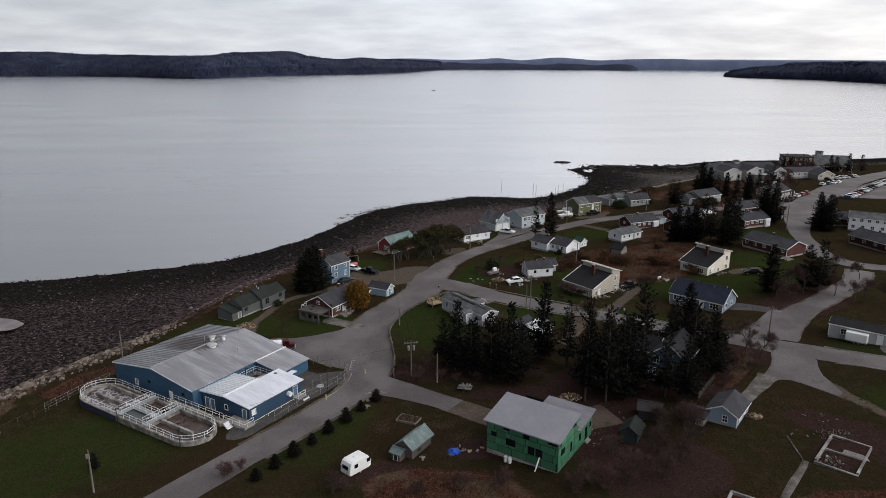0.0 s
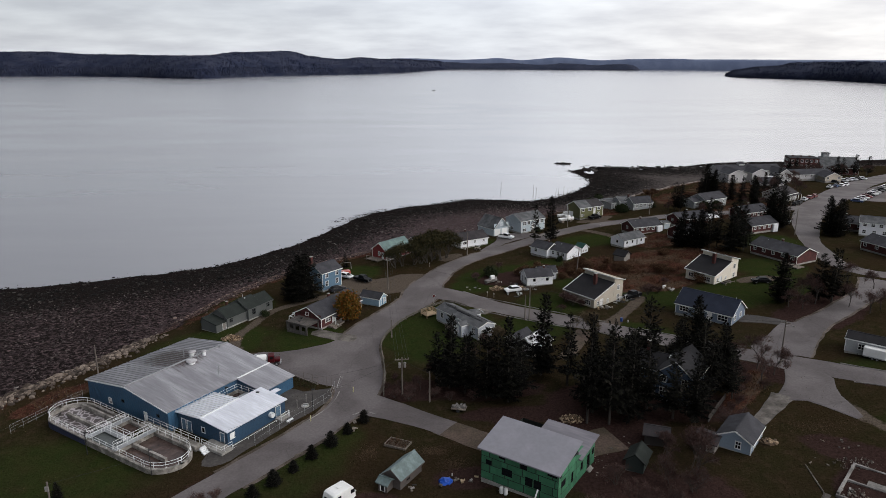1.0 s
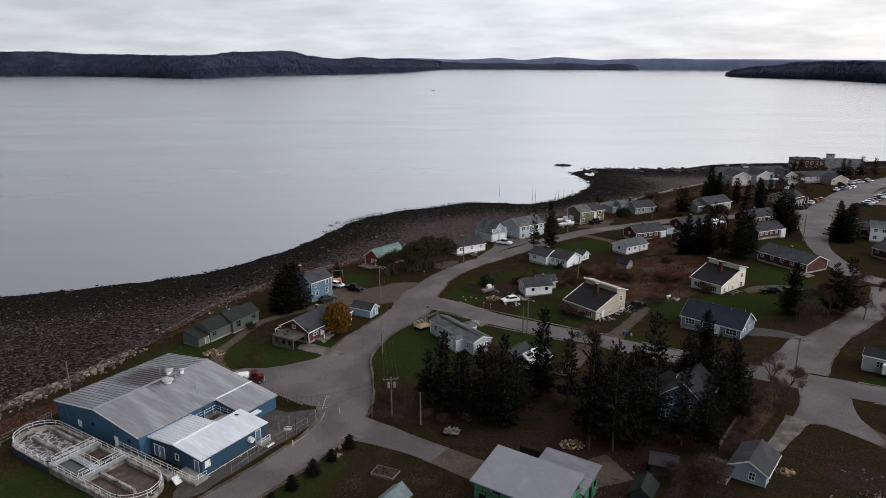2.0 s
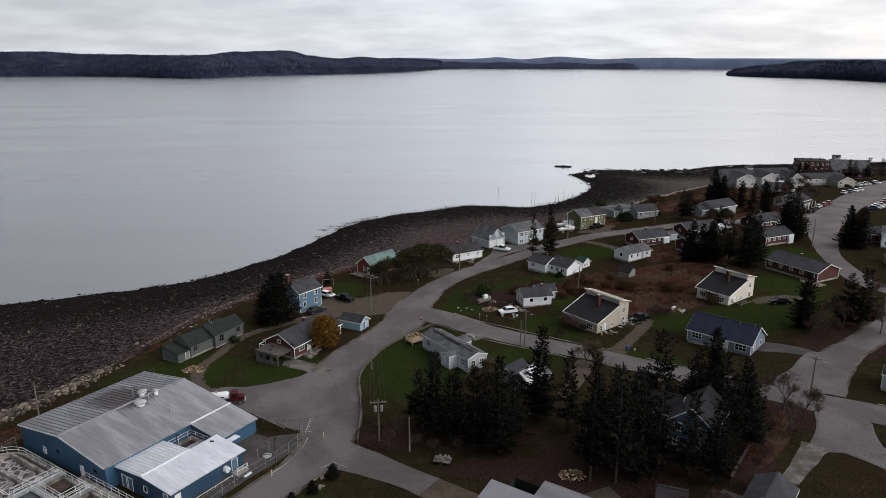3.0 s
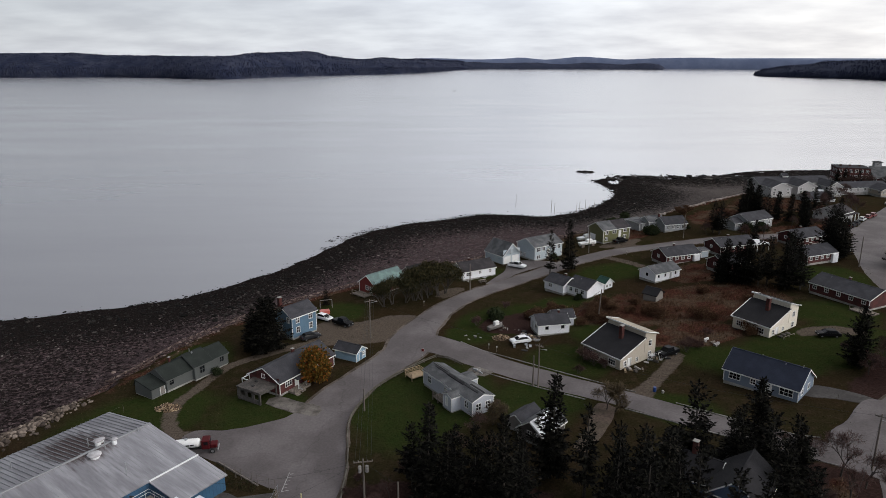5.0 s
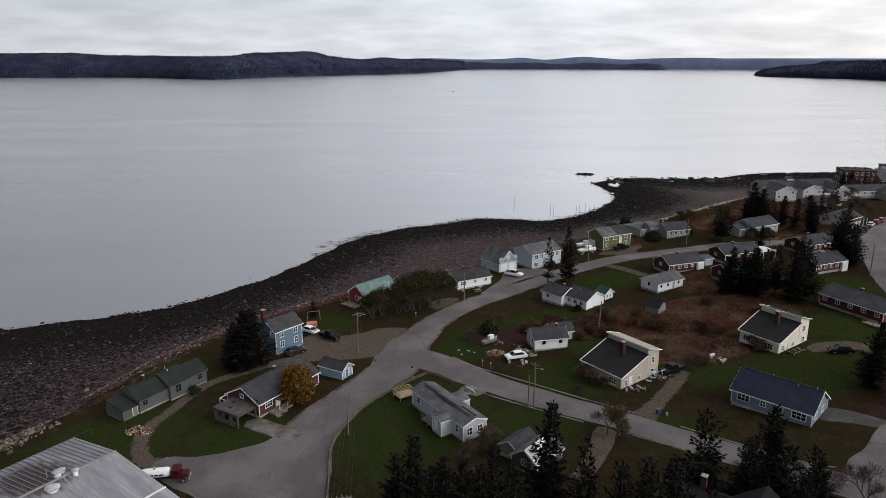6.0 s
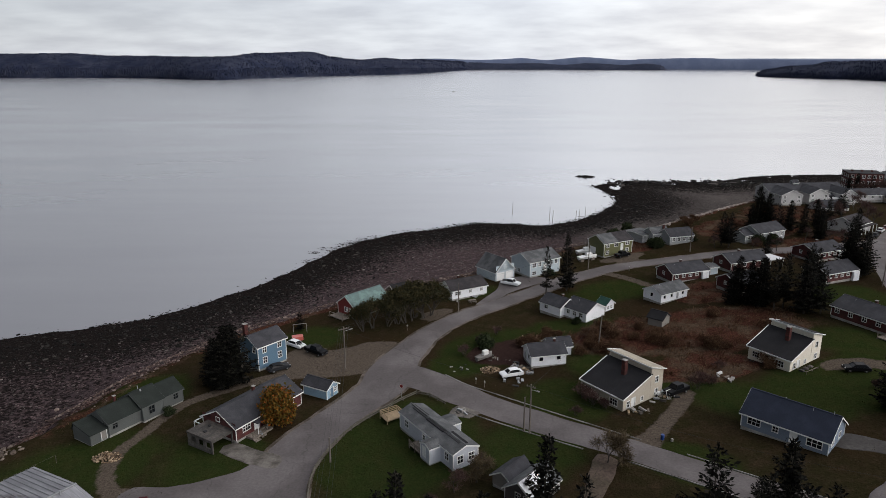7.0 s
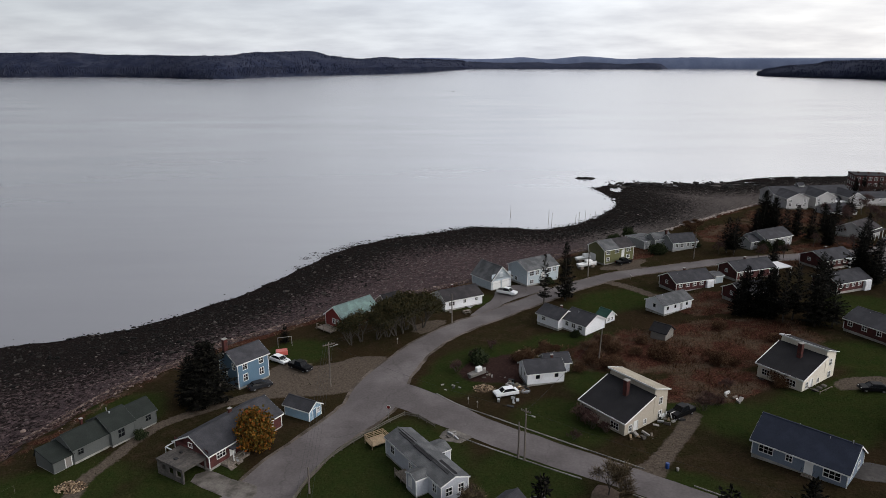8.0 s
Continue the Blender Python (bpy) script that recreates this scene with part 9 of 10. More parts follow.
M_OLIVELEAF = leaf_material("late_olive_leaves", [(0.0, (0.014, 0.014, 0.008)), (0.6, (0.030, 0.028, 0.014)), (1.0, (0.062, 0.050, 0.024))])
M_SCRUB = leaf_material("rust_brown_scrub", [(0.0, (0.030, 0.017, 0.012)), (0.45, (0.060, 0.031, 0.020)), (0.8, (0.096, 0.056, 0.032)), (1.0, (0.150, 0.100, 0.058))], per_tree=0.0)
M_SHRUB = leaf_material("dark_green_shrub", [(0.0, (0.010, 0.014, 0.008)), (1.0, (0.034, 0.042, 0.020))])


class Soup:
    """Gathers loose faces for one mesh."""

    def __init__(self):
        self.v, self.f = [], []

    def kite(self, p, d, n, s, w):
        a = len(self.v)
        mid = p + d * (s * 0.45)
        self.v += [p, mid + n * (w * s), p + d * s, mid - n * (w * s)]
        self.f.append((a, a + 1, a + 2, a + 3))

    def limb(self, p, q, r0, r1, k=4):
        d = (q - p).normalized()
        u = d.cross(Vector((0.3, 0.9, 0.2))).normalized()
        w = d.cross(u)
        a = len(self.v)
        for c, r in ((p, r0), (q, r1)):
            for i in range(k):
                t = 2 * math.pi * i / k
                self.v.append(c + u * (r * math.cos(t)) + w * (r * math.sin(t)))
        for i in range(k):
            j = (i + 1) % k
            self.f.append((a + i, a + j, a + k + j, a + k + i))

    def mesh(self, name, mat):
        me = bpy.data.meshes.new(name)
        me.from_pydata([tuple(c) for c in self.v], [], self.f)
        me.materials.append(mat)
        return me


def rnd_dir(rng):
    while True:
        v = Vector((rng.uniform(-1, 1), rng.uniform(-1, 1), rng.uniform(-1, 1)))
        if 0.05 < v.length < 1:
            return v.normalized()


def spruce_meshes(seed, H, R, whorls=24, open_=0.0, low=0.10, power=0.9):
    """A spired spruce: whorls of drooping boughs with upturned tips, each bough a flat spray of twigs."""
    rng = random.Random(seed)
    crown, trunk = Soup(), Soup()
    lean = Vector((rng.uniform(-0.3, 0.3), rng.uniform(-0.3, 0.3), 0))
    k = 6
    for i in range(k):
        f0, f1 = i / k, (i + 1) / k
        trunk.limb(Vector((0, 0, H * f0 - 0.3 * (i == 0))) + lean * f0, Vector((0, 0, H * f1)) + lean * f1, 0.2 * (1 - f0) + 0.02, 0.2 * (1 - f1) + 0.02, 6)
    for wv in range(whorls):
        f = min(0.975, low + (1 - low) * ((wv + rng.uniform(-0.25, 0.25)) / whorls))
        base = Vector((0, 0, H * f)) + lean * f
        reach = R * (1 - f) ** power * min(1.0, 0.55 + 2.2 * f) * rng.uniform(0.70, 1.18) + 0.12
        nb = 5 + int(4 * (1 - f)) + rng.randint(0, 2)
        a0 = rng.uniform(0, 6.28)
        for b in range(nb):
            if rng.random() < open_:
                continue
            a = a0 + 2 * math.pi * b / nb + rng.uniform(-0.35, 0.35)
            ln = reach * rng.choice((0.45, 0.75, 0.9, 1.0, 1.1, 1.3)) * rng.uniform(0.85, 1.1)
            out = Vector((math.cos(a), math.sin(a), 0))
            side = Vector((-math.sin(a), math.cos(a), 0))
            rise = -0.35 + 0.85 * f + rng.uniform(-0.1, 0.1)
            steps = max(2, int(ln / 0.34))
            for s in range(steps):
                g = (s + 0.7) / steps
                p = base + out * (ln * g) + Vector((0, 0, ln * (rise * g + 0.22 * g * g)))
                spread = (0.30 + 0.34 * ln * (1 - 0.75 * g) * 0.5) * rng.uniform(0.7, 1.25)
                for q in (-1, 1):
                    dd = (out * rng.uniform(0.35, 0.9) + side * q + Vector((0, 0, rng.uniform(-0.55, 0.05)))).normalized()
                    nn = (Vector((0, 0, 1)).cross(dd) + 0.5 * rnd_dir(rng)).normalized()
                    crown.kite(p, dd, nn, spread * 1.5, rng.uniform(0.16, 0.28))
                dd = (out + Vector((0, 0, rise + 0.3 * g + rng.uniform(-0.3, 0.2)))).normalized()
                crown.kite(p, dd, dd.cross(rnd_dir(rng)).normalized(), 0.55 * rng.uniform(0.7, 1.3), 0.24)
                if rng.random() < 0.6:
                    dd = (out * 0.3 + Vector((0, 0, -1)) + 0.4 * rnd_dir(rng)).normalized()
                    crown.kite(p, dd, dd.cross(rnd_dir(rng)).normalized(), 0.5 * rng.uniform(0.6, 1.2), 0.2)
    top = Vector((0, 0, H * 0.93)) + lean
    for i in range(14):
        dd = (Vector((0, 0, 1)) + 0.7 * rnd_dir(rng)).normalized()
        crown.kite(top + Vector((0, 0, 0.07 * H * rng.random())), dd, dd.cross(rnd_dir(rng)).normalized(), 0.42, 0.16)
    crown.kite(top, Vector((0.02, 0.01, 1)).normalized(), Vector((1, 0, 0)), H * 0.085, 0.05)
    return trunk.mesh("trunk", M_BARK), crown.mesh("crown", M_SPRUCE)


SPRUCES = [spruce_meshes(1, 12, 3.3, 30, 0.05, 0.06, 0.8), spruce_meshes(2, 12, 3.0, 26, 0.15, 0.10), spruce_meshes(3, 12, 3.5, 23, 0.24, 0.12, 0.85), spruce_meshes(4, 12, 3.2, 21, 0.36, 0.18, 0.75), spruce_meshes(9, 12, 1.7, 20, 0.38, 0.22, 0.7)]
rng = random.Random(77)


def spruce(x, y, h, kind=None, wide=1.0, label="dark green spruce with dense drooping branches", group="spruces"):
    k = rng.randrange(4) if kind is None else kind
    t = thing("spruce", label, "tree", x, y, ground(x, y) - 0.05, rng.uniform(0, 360), group)
    s = h / 12
    tr, cr = SPRUCES[k]
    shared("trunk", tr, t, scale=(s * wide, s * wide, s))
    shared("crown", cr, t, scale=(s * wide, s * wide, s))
    return t


for x, y, h, k, wd in ((3.8, 131.9, 14.7, 1, 0.9), (10.4, 127.3, 13.9, 2, 0.8), (14.2, 125.5, 16.0, 1, 0.75), (21.4, 135.9, 16.6, 1, 0.85), (25.6, 131.1, 14.3, 4, 1.0), (26.4, 116.9, 19.3, 3, 0.62), (29.9, 116.2, 18.2, 3, 0.7),
                       (41.3, 134.6, 15.3, 3, 0.95), (51.4, 137.5, 13.8, 0, 0.85), (54.2, 131.0, 10.0, 2, 1.0), (33.6, 117.6, 15.0, 2, 0.8), (37.2, 120.2, 14.2, 3, 0.85), (31.4, 122.4, 13.0, 3, 0.95), (35.6, 127.0, 12.6, 2, 0.9), (28.4, 124.0, 11.0, 3, 1.0),
                       (40.6, 117.0, 13.0, 3, 0.9), (46.8, 133.4, 12.2, 2, 0.95), (50.2, 130.4, 12.4, 3, 1.0), (55.0, 134.0, 10.0, 3, 0.95), (50.0, 126.2, 11.2, 2, 0.95), (45.4, 119.6, 10.8, 3, 1.0), (52.6, 122.8, 9.0, 3, 1.0), (1.4, 134.6, 10.2, 3, 1.0), (6.6, 129.6, 11.6, 3, 0.95),
                       (7.8, 133.4, 10.6, 2, 0.9), (12.6, 130.4, 11.2, 3, 0.95), (16.6, 128.6, 10.6, 3, 0.9), (16.4, 133.2, 10.0, 2, 0.85), (47.6, 137.0, 9.6, 2, 0.9), (29.6, 128.4, 11.0, 2, 0.9), (33.2, 130.6, 11.4, 3, 0.9), (38.0, 131.4, 10.6, 3, 0.9), (43.6, 115.4, 10.0, 3, 1.0)):
    spruce(x, y, h, k, wd)
for x, y, h, wd in ((-33.6, 184.9, 12.2, 1.35), (-35.8, 187.0, 11.2, 1.3), (-35.0, 182.9, 10.2, 1.3), (-36.8, 184.8, 9.4, 1.3)):
    spruce(x, y, h, 0, wd, "broad dense dark spruce beside the blue house")
spruce(38.7, 238.4, 15.5, 1, 0.72)
spruce(32.8, 234.3, 13.8, 4, 0.8, "thin spruce with a sparse crown beside the road")
for x, y, h in ((77.6, 223.0, 11.5), (79.6, 221.2, 11), (81.0, 219.0, 12), (83.4, 216.4, 12.5), (88.6, 213.0, 14.8), (86.0, 217.6, 13), (90.6, 216.4, 13), (92.0, 212.4, 11), (83.0, 221.4, 11), (75.6, 222.0, 9.5)):
    spruce(x, y, h, None, 0.92)
for x, y, h in ((91.8, 274.5, 11), (94.2, 274.6, 11), (93.0, 272.0, 9.5), (114.5, 303, 14), (116.5, 300, 12), (118.6, 305, 11.5), (117.6, 294, 10), (122, 296, 10.5), (124.1, 290.6, 10.5), (126.2, 284.0, 10.5), (128.5, 286.5, 9),
                (116.6, 248.2, 15), (118.8, 250.2, 13), (114.8, 244.8, 12), (143.3, 311.9, 9.5), (112.4, 299.4, 11.0), (134.6, 303.0, 9.5), (136.2, 280.6, 11.0), (117.0, 242.0, 12.5), (119.6, 244.6, 11.0), (98.6, 232.1, 11.5), (101.2, 234.0, 10.0), (82.2, 168.6, 12), (93.2, 166.4, 13), (91.2, 168.2, 11.5), (128.3, 233.7, 13), (133.2, 234.2, 12), (130.4, 231.4, 12.5), (131.0, 236.5, 11),
                (196, 398, 9), (201, 400, 10), (222, 396, 11), (232, 396, 12), (228, 401, 10), (243, 402, 11), (206, 396, 9), (212, 397, 8), (110, 298, 9), (-26.8, 212.5, 4.6), (100.2, 261.4, 7.5), (152, 322, 8), (158, 330, 9)):
    spruce(x, y, h)
for i, (x, y) in enumerate(((-26.6, 96.3), (-24.5, 99.5), (-22.2, 102.8), (-20.0, 106.1), (-17.8, 109.5), (-15.3, 113.1), (-13.2, 116.6), (-10.9, 120.2))):
    spruce(x, y, 2.0 + 0.3 * (i % 3), 0, 1.9, "small bushy spruce planted in a row beside the road", "young spruces in a row")
spruce(-52.6, 100.2, 2.8, 2, 1.2, "small spruce beside the pole on the lawn")
spruce(20.6, 145.5, 5.0, 2); spruce(39.5, 141.6, 4.2, 3)


def branch_out(soup, rng, p, d, ln, r, depth, tips, spread=0.55, up=0.12):
    q = p + d * ln
    soup.limb(p, q, r, r * 0.68, 5 if depth > 2 else 3)
    if depth == 0:
        tips.append((q, d))
        return
    for i in range(rng.choice((2, 3, 3))):
        nd = (d + rnd_dir(rng) * spread + Vector((0, 0, up))).normalized()
        branch_out(soup, rng, p.lerp(q, rng.uniform(0.55, 1.0)), nd, ln * rng.uniform(0.62, 0.86), r * 0.62, depth - 1, tips, spread, up)


def tree_meshes(seed, ln, r, depth, twig, leaf=None, leaves=0, twigs=4, spread=0.55, size=0.22, up=0.12, stems=1):
    rng = random.Random(seed)
    wood, crown, tips = Soup(), Soup(), []
    for s in range(stems):
        d = Vector((rng.uniform(-0.5, 0.5), rng.uniform(-0.5, 0.5), 1)).normalized() if stems > 1 else Vector((rng.uniform(-0.1, 0.1), rng.uniform(-0.1, 0.1), 1)).normalized()
        branch_out(wood, rng, Vector((rng.uniform(-0.3, 0.3) * (stems > 1), rng.uniform(-0.3, 0.3) * (stems > 1), -0.2)), d, ln, r, depth, tips, spread, up)
    for p, d in tips:
        for i in range(twigs * 2):
            dd = (d + rnd_dir(rng) * 1.2).normalized()
            crown.kite(p - d * rng.uniform(0, 0.35), dd, dd.cross(rnd_dir(rng)).normalized(), rng.uniform(0.2, 0.55), 0.026)
        for i in range(leaves):
            c = p + rnd_dir(rng) * rng.uniform(0.05, 0.6)
            dd = rnd_dir(rng)
            crown.kite(c, dd, dd.cross(rnd_dir(rng)).normalized(), size * rng.uniform(0.7, 1.4), 0.38)
    return wood.mesh("trunk", twig if depth < 4 else M_BARK), crown.mesh("crown", leaf or twig)


BARE = [tree_meshes(21, 1.35, 0.085, 6, M_TWIG, spread=0.68, up=0.10, twigs=3), tree_meshes(22, 1.25, 0.08, 6, M_TWIG, spread=0.85, up=0.06, twigs=3)]
SPRAY = [tree_meshes(23, 1.15, 0.05, 5, M_TWIG, spread=0.50, up=0.10, twigs=2, stems=5), tree_meshes(24, 1.1, 0.045, 5, M_TWIG, spread=0.56, up=0.08, twigs=2, stems=6)]
BUSHY = [tree_meshes(31, 0.70, 0.022, 4, M_TWIG, spread=0.48, twigs=2, up=0.20, stems=7), tree_meshes(32, 0.64, 0.02, 4, M_TWIG, spread=0.55, twigs=2, up=0.18, stems=8)]
PALE = tree_meshes(35, 0.72, 0.045, 6, M_PALETWIG, spread=0.62, twigs=2, up=0.1, stems=3)


def round_tree(seed, width, height, low, leaf, clumps=110, leaves=46, size=0.26):
    """A low dense tree: forked stem and a lumpy round crown of leaf clumps."""
    rng = random.Random(seed)
    wood, crown = Soup(), Soup()
    mid = Vector((0, 0, (low + height) / 2))
    wood.limb(Vector((0, 0, -0.3)), Vector((0.1, 0, low + 0.8)), 0.2, 0.14, 6)
    for i in range(clumps):
        d = rnd_dir(rng)
        k = rng.uniform(0.45, 1.0) ** 0.5 * rng.uniform(0.88, 1.1)
        c = mid + Vector((d.x * width / 2, d.y * width / 2, d.z * (height - low) / 2)) * k
        if i % 5 == 0:
            wood.limb(Vector((0.1, 0, low + 0.7)), c, 0.06, 0.015, 3)
        spread = rng.uniform(0.35, 0.7)
        for j in range(leaves):
            p = c + rnd_dir(rng) * spread * rng.random() ** 0.5
            e = rnd_dir(rng)
            crown.kite(p, e, e.cross(rnd_dir(rng)).normalized(), size * rng.uniform(0.7, 1.3), 0.38)
    return wood.mesh("trunk", M_BARK), crown.mesh("crown", leaf)


ORANGE = round_tree(41, 3.7, 4.2, 0.5, M_ORANGE)
OLIVE = [tree_meshes(51, 1.35, 0.08, 5, M_TWIG, M_OLIVELEAF, 8, 4, 0.55, 0.15, 0.16, 3), tree_meshes(52, 1.25, 0.075, 5, M_TWIG, M_OLIVELEAF, 6, 5, 0.58, 0.15, 0.16, 3)]
SHRUB = [tree_meshes(61, 0.55, 0.04, 3, M_TWIG, M_SHRUB, 26, 0, 0.8, 0.2, 0.0, 7)]
RUSTY = [tree_meshes(62, 0.6, 0.03, 3, M_SCRUB, M_SCRUB, 26, 6, 0.75, 0.10, 0.0, 7)]


def tree(meshes, name, label, x, y, s=1.0, group="", cat="tree"):
    t = thing(name, label, cat, x, y, ground(x, y) - 0.03, rng.uniform(0, 360), group)
    k = s * 1.65
    shared("trunk", meshes[0], t, scale=(k, k, k))
    shared("crown", meshes[1], t, scale=(k, k, k))
    return t


tree(ORANGE, "autumn_tree", "small round tree with orange and yellow autumn leaves", -20.2, 168.6, 1.0)
for i, (x, y, s) in enumerate(((-9.4, 212.6, 0.8), (-6.6, 213.8, 0.85), (-4.4, 215.0, 1.0), (-2.4, 216.6, 1.0), (-0.4, 218.0, 1.05), (1.6, 219.6, 1.1), (3.0, 221.4, 1.0), (-11.6, 211.2, 0.75), (-0.8, 220.2, 1.0))):
    tree(OLIVE[i % 2], "deciduous_tree", "slender tree with sparse olive-brown leaves by the shore", x, y, s * 1.4, "trees by the boathouse")
for i, (x, y, s) in enumerate(((61.8, 134.0, 1.15), (63.6, 131.0, 1.0), (58.4, 137.4, 0.8), (88.8, 165.2, 1.1), (90.4, 170.4, 1.0), (95.0, 162.4, 1.0), (60.2, 128.4, 0.9), (82.4, 164.6, 0.9), (86.4, 167.4, 1.0), (84.6, 162.4, 0.8), (97.5, 158.5, 0.9), (101.5, 161.0, 1.0), (104, 157, 0.9), (56.2, 141.2, 0.6), (104.5, 180, 1.0), (109, 176, 0.9),
                                 (14.4, 153.4, 0.6), (10.5, 149.0, 0.8), (7.6, 142.4, 0.75), (1.2, 136.0, 0.7), (12.6, 140.6, 0.7), (-1.6, 131.6, 0.6), (176, 352, 1.1), (186, 366, 1.1), (190, 380, 1.2), (200, 390, 1.3), (206, 393, 1.2), (212, 394, 1.3), (218, 395, 1.1), (136, 297, 0.9), (154, 303, 1.2), (148, 312, 1.1), (157, 312, 1.2), (152, 320, 1.1), (161, 322, 1.1), (147, 326, 1.0), (164, 334, 1.1), (131, 278, 0.9), (126, 276, 0.9), (121, 282, 0.8), (226, 398, 1.2), (234, 400, 1.2), (240, 398, 1.1), (99.2, 269.0, 0.8), (106, 268, 0.8), (89.0, 272.5, 0.8))):
    tree(BARE[i % 2], "bare_tree", "leafless grey-brown tree with fine twigs", x, y, s, "bare trees")
for i, (x, y, s) in enumerate(((39.1, 102.3, 1.0), (41.6, 107.0, 0.8), (34.2, 99.4, 0.8), (37.2, 97.0, 0.75), (29.0, 94.3, 0.75), (33.0, 93.0, 0.7), (36.0, 106.2, 0.7), (47.6, 113.6, 0.5), (-14.6, 92.6, 0.6), (22.6, 92.4, 0.65), (27.0, 99.6, 0.6))):
    tree(SPRAY[i % 2], "bare_tree", "spreading leafless thicket tree with fine reddish twigs", x, y, s, "thicket trees")
tree(PALE, "bare_tree", "nearly bare tree with pale yellow twigs beside the street", 34.0, 155.0, 1.55)
tree(PALE, "bare_tree", "nearly bare pale tree behind the mobile home", 13.4, 152.0, 1.2)
for i, (x, y, s) in enumerate(((11.7, 197.0, 1.0), (33.0, 176.6, 1.2), (34.4, 174.0, 1.1), (36.4, 172.6, 0.9), (54.0, 178.6, 1.1), (57.0, 180.4, 0.8), (-13.0, 93.0, 0.9), (-31.5, 97.2, 1.0), (-29.6, 99.0, 0.7), (55.8, 181.5, 0.9), (60.5, 186.4, 0.8), (15.0, 204.0, 0.8), (18.8, 208.2, 0.8), (84, 176, 0.8), (31, 170.6, 0.7), (1.0, 128.6, 0.9), (-3.6, 127.4, 0.7), (8.0, 126.6, 0.8), (57.5, 131.0, 0.8), (48.8, 117.0, 0.7), (-8.0, 132.6, 0.5), (-6.2, 128.6, 0.8), (-5.4, 132.8, 0.7), (-3.0, 129.6, 0.9), (4.0, 127.0, 0.7), (-6.8, 136.0, 0.6), (58.4, 133.4, 0.8), (57.0, 128.2, 0.9), (59.4, 125.6, 0.7), (54.8, 124.6, 0.8), (52.6, 120.4, 0.8), (50.6, 118.6, 0.7), (27.4, 92.2, 1.1), (-2.4, 91.4, 1.0), (4.0, 92.0, 1.1), (9.6, 92.8, 1.2), (19.6, 90.2, 1.2), (24.0, 91.4, 1.3))):
    tree(BUSHY[i % 2], "bare_shrub", "leafless many-stemmed shrub in rough grass", x, y, s * 0.85, "bare shrubs", "shrub")
for i, (x, y, s) in enumerate(((16.0, 200.6, 1.1), (-32.5, 199.0, 1.3), (-30.8, 200.8, 1.2), (37.8, 214.0, 0.6), (84, 283, 1.2), (71.5, 277.6, 1.2), (73.2, 278.2, 1.1), (68, 300, 1.3), (104, 276, 1.2), (-41.0, 172.4, 0.6), (108.8, 277.8, 1.2), (58.6, 139.0, 0.9), (36, 252.6, 0.7), (62, 293, 1.2))):
    tree(SHRUB[0], "evergreen_shrub", "low dense dark green shrub", x, y, s, "green shrubs", "shrub")
for i in range(46):
    cx, cy, sx, sy = rng.choice(((36.5, 199.5, 4, 3), (60, 208, 16, 6), (46, 204, 7, 4), (29, 200, 5, 4), (62, 190, 6, 3), (104, 300, 10, 8), (96, 285, 9, 5)))
    x, y = rng.gauss(cx, sx), rng.gauss(cy, sy)
    tree(RUSTY[0], "rusty_shrub", "rust-brown autumn shrub in the scrub", x, y, rng.uniform(0.6, 1.15), "rusty shrubs", "shrub")

# ---- scrub, stones and weed, past counting ----
bpy.context.view_layer.update()
FOOT = []
for o in list(bpy.data.objects):
    if o.name.split(".")[0] in ("foundation", "wall", "tank_floor") and o.type == "MESH":
        bb = [Vector(c) for c in o.bound_box]
        FOOT.append((o.matrix_world.inverted(), min(c.x for c in bb) - 0.6, max(c.x for c in bb) + 0.6, min(c.y for c in bb) - 0.6, max(c.y for c in bb) + 0.6))
ROADS = [(p[0], p[1], p[2] / 2 + 0.6) for p in smooth_line(ROAD_MAIN, 3)] + [(p[0], p[1], p[2] / 2 + 0.6) for p in smooth_line(ROAD_EAST, 3)] + [(p[0], p[1], 4) for p in smooth_line([(-6, 123.5), (3.5, 117), (16, 108.8), (30, 112)], 2) + smooth_line([(66, 134), (77.5, 146.5), (100.5, 166.5), (122, 189), (117.5, 206), (121.5, 223), (127.5, 244), (135.5, 264), (153, 291), (183, 325), (214, 355)], 3)] + [(p[0], p[1], 6) for p in smooth_line([(143, 275), (183, 325), (214, 355), (260, 390)], 3)] + [(p[0], p[1], 8) for p in smooth_line([(-25, 147), (-17, 150), (-20, 140)], 3)]
RX, RY, RR = (np.array(c) for c in zip(*ROADS))


def free_spot(x, y):
    if np.any((RX - x) ** 2 + (RY - y) ** 2 < RR ** 2):
        return False
    for inv, x0, x1, y0, y1 in FOOT:
        p = inv @ Vector((x, y, 8))
        if x0 < p.x < x1 and y0 < p.y < y1:
            return False
    return True


def scatter(field, count, seed, lo=0.45):
    """Random spots on the fine part of the ground where a field is high."""
    rs = np.random.RandomState(seed)
    ok = (field > lo) & (GX > -185) & (GX < 250) & (GY > 60) & (GY < 500)
    cells = np.flatnonzero(ok.ravel())
    wts = field.ravel()[cells]
    pick = rs.choice(cells, count, p=wts / wts.sum())
    return GX.ravel()[pick] + rs.uniform(-1, 1, count), GY.ravel()[pick] + rs.uniform(-1, 1, count), GZ.ravel()[pick]


soup = Soup()
rs = random.Random(5)
xs_, ys_, zs_ = scatter(BRUSH * (DB < -1), 9000, 11)
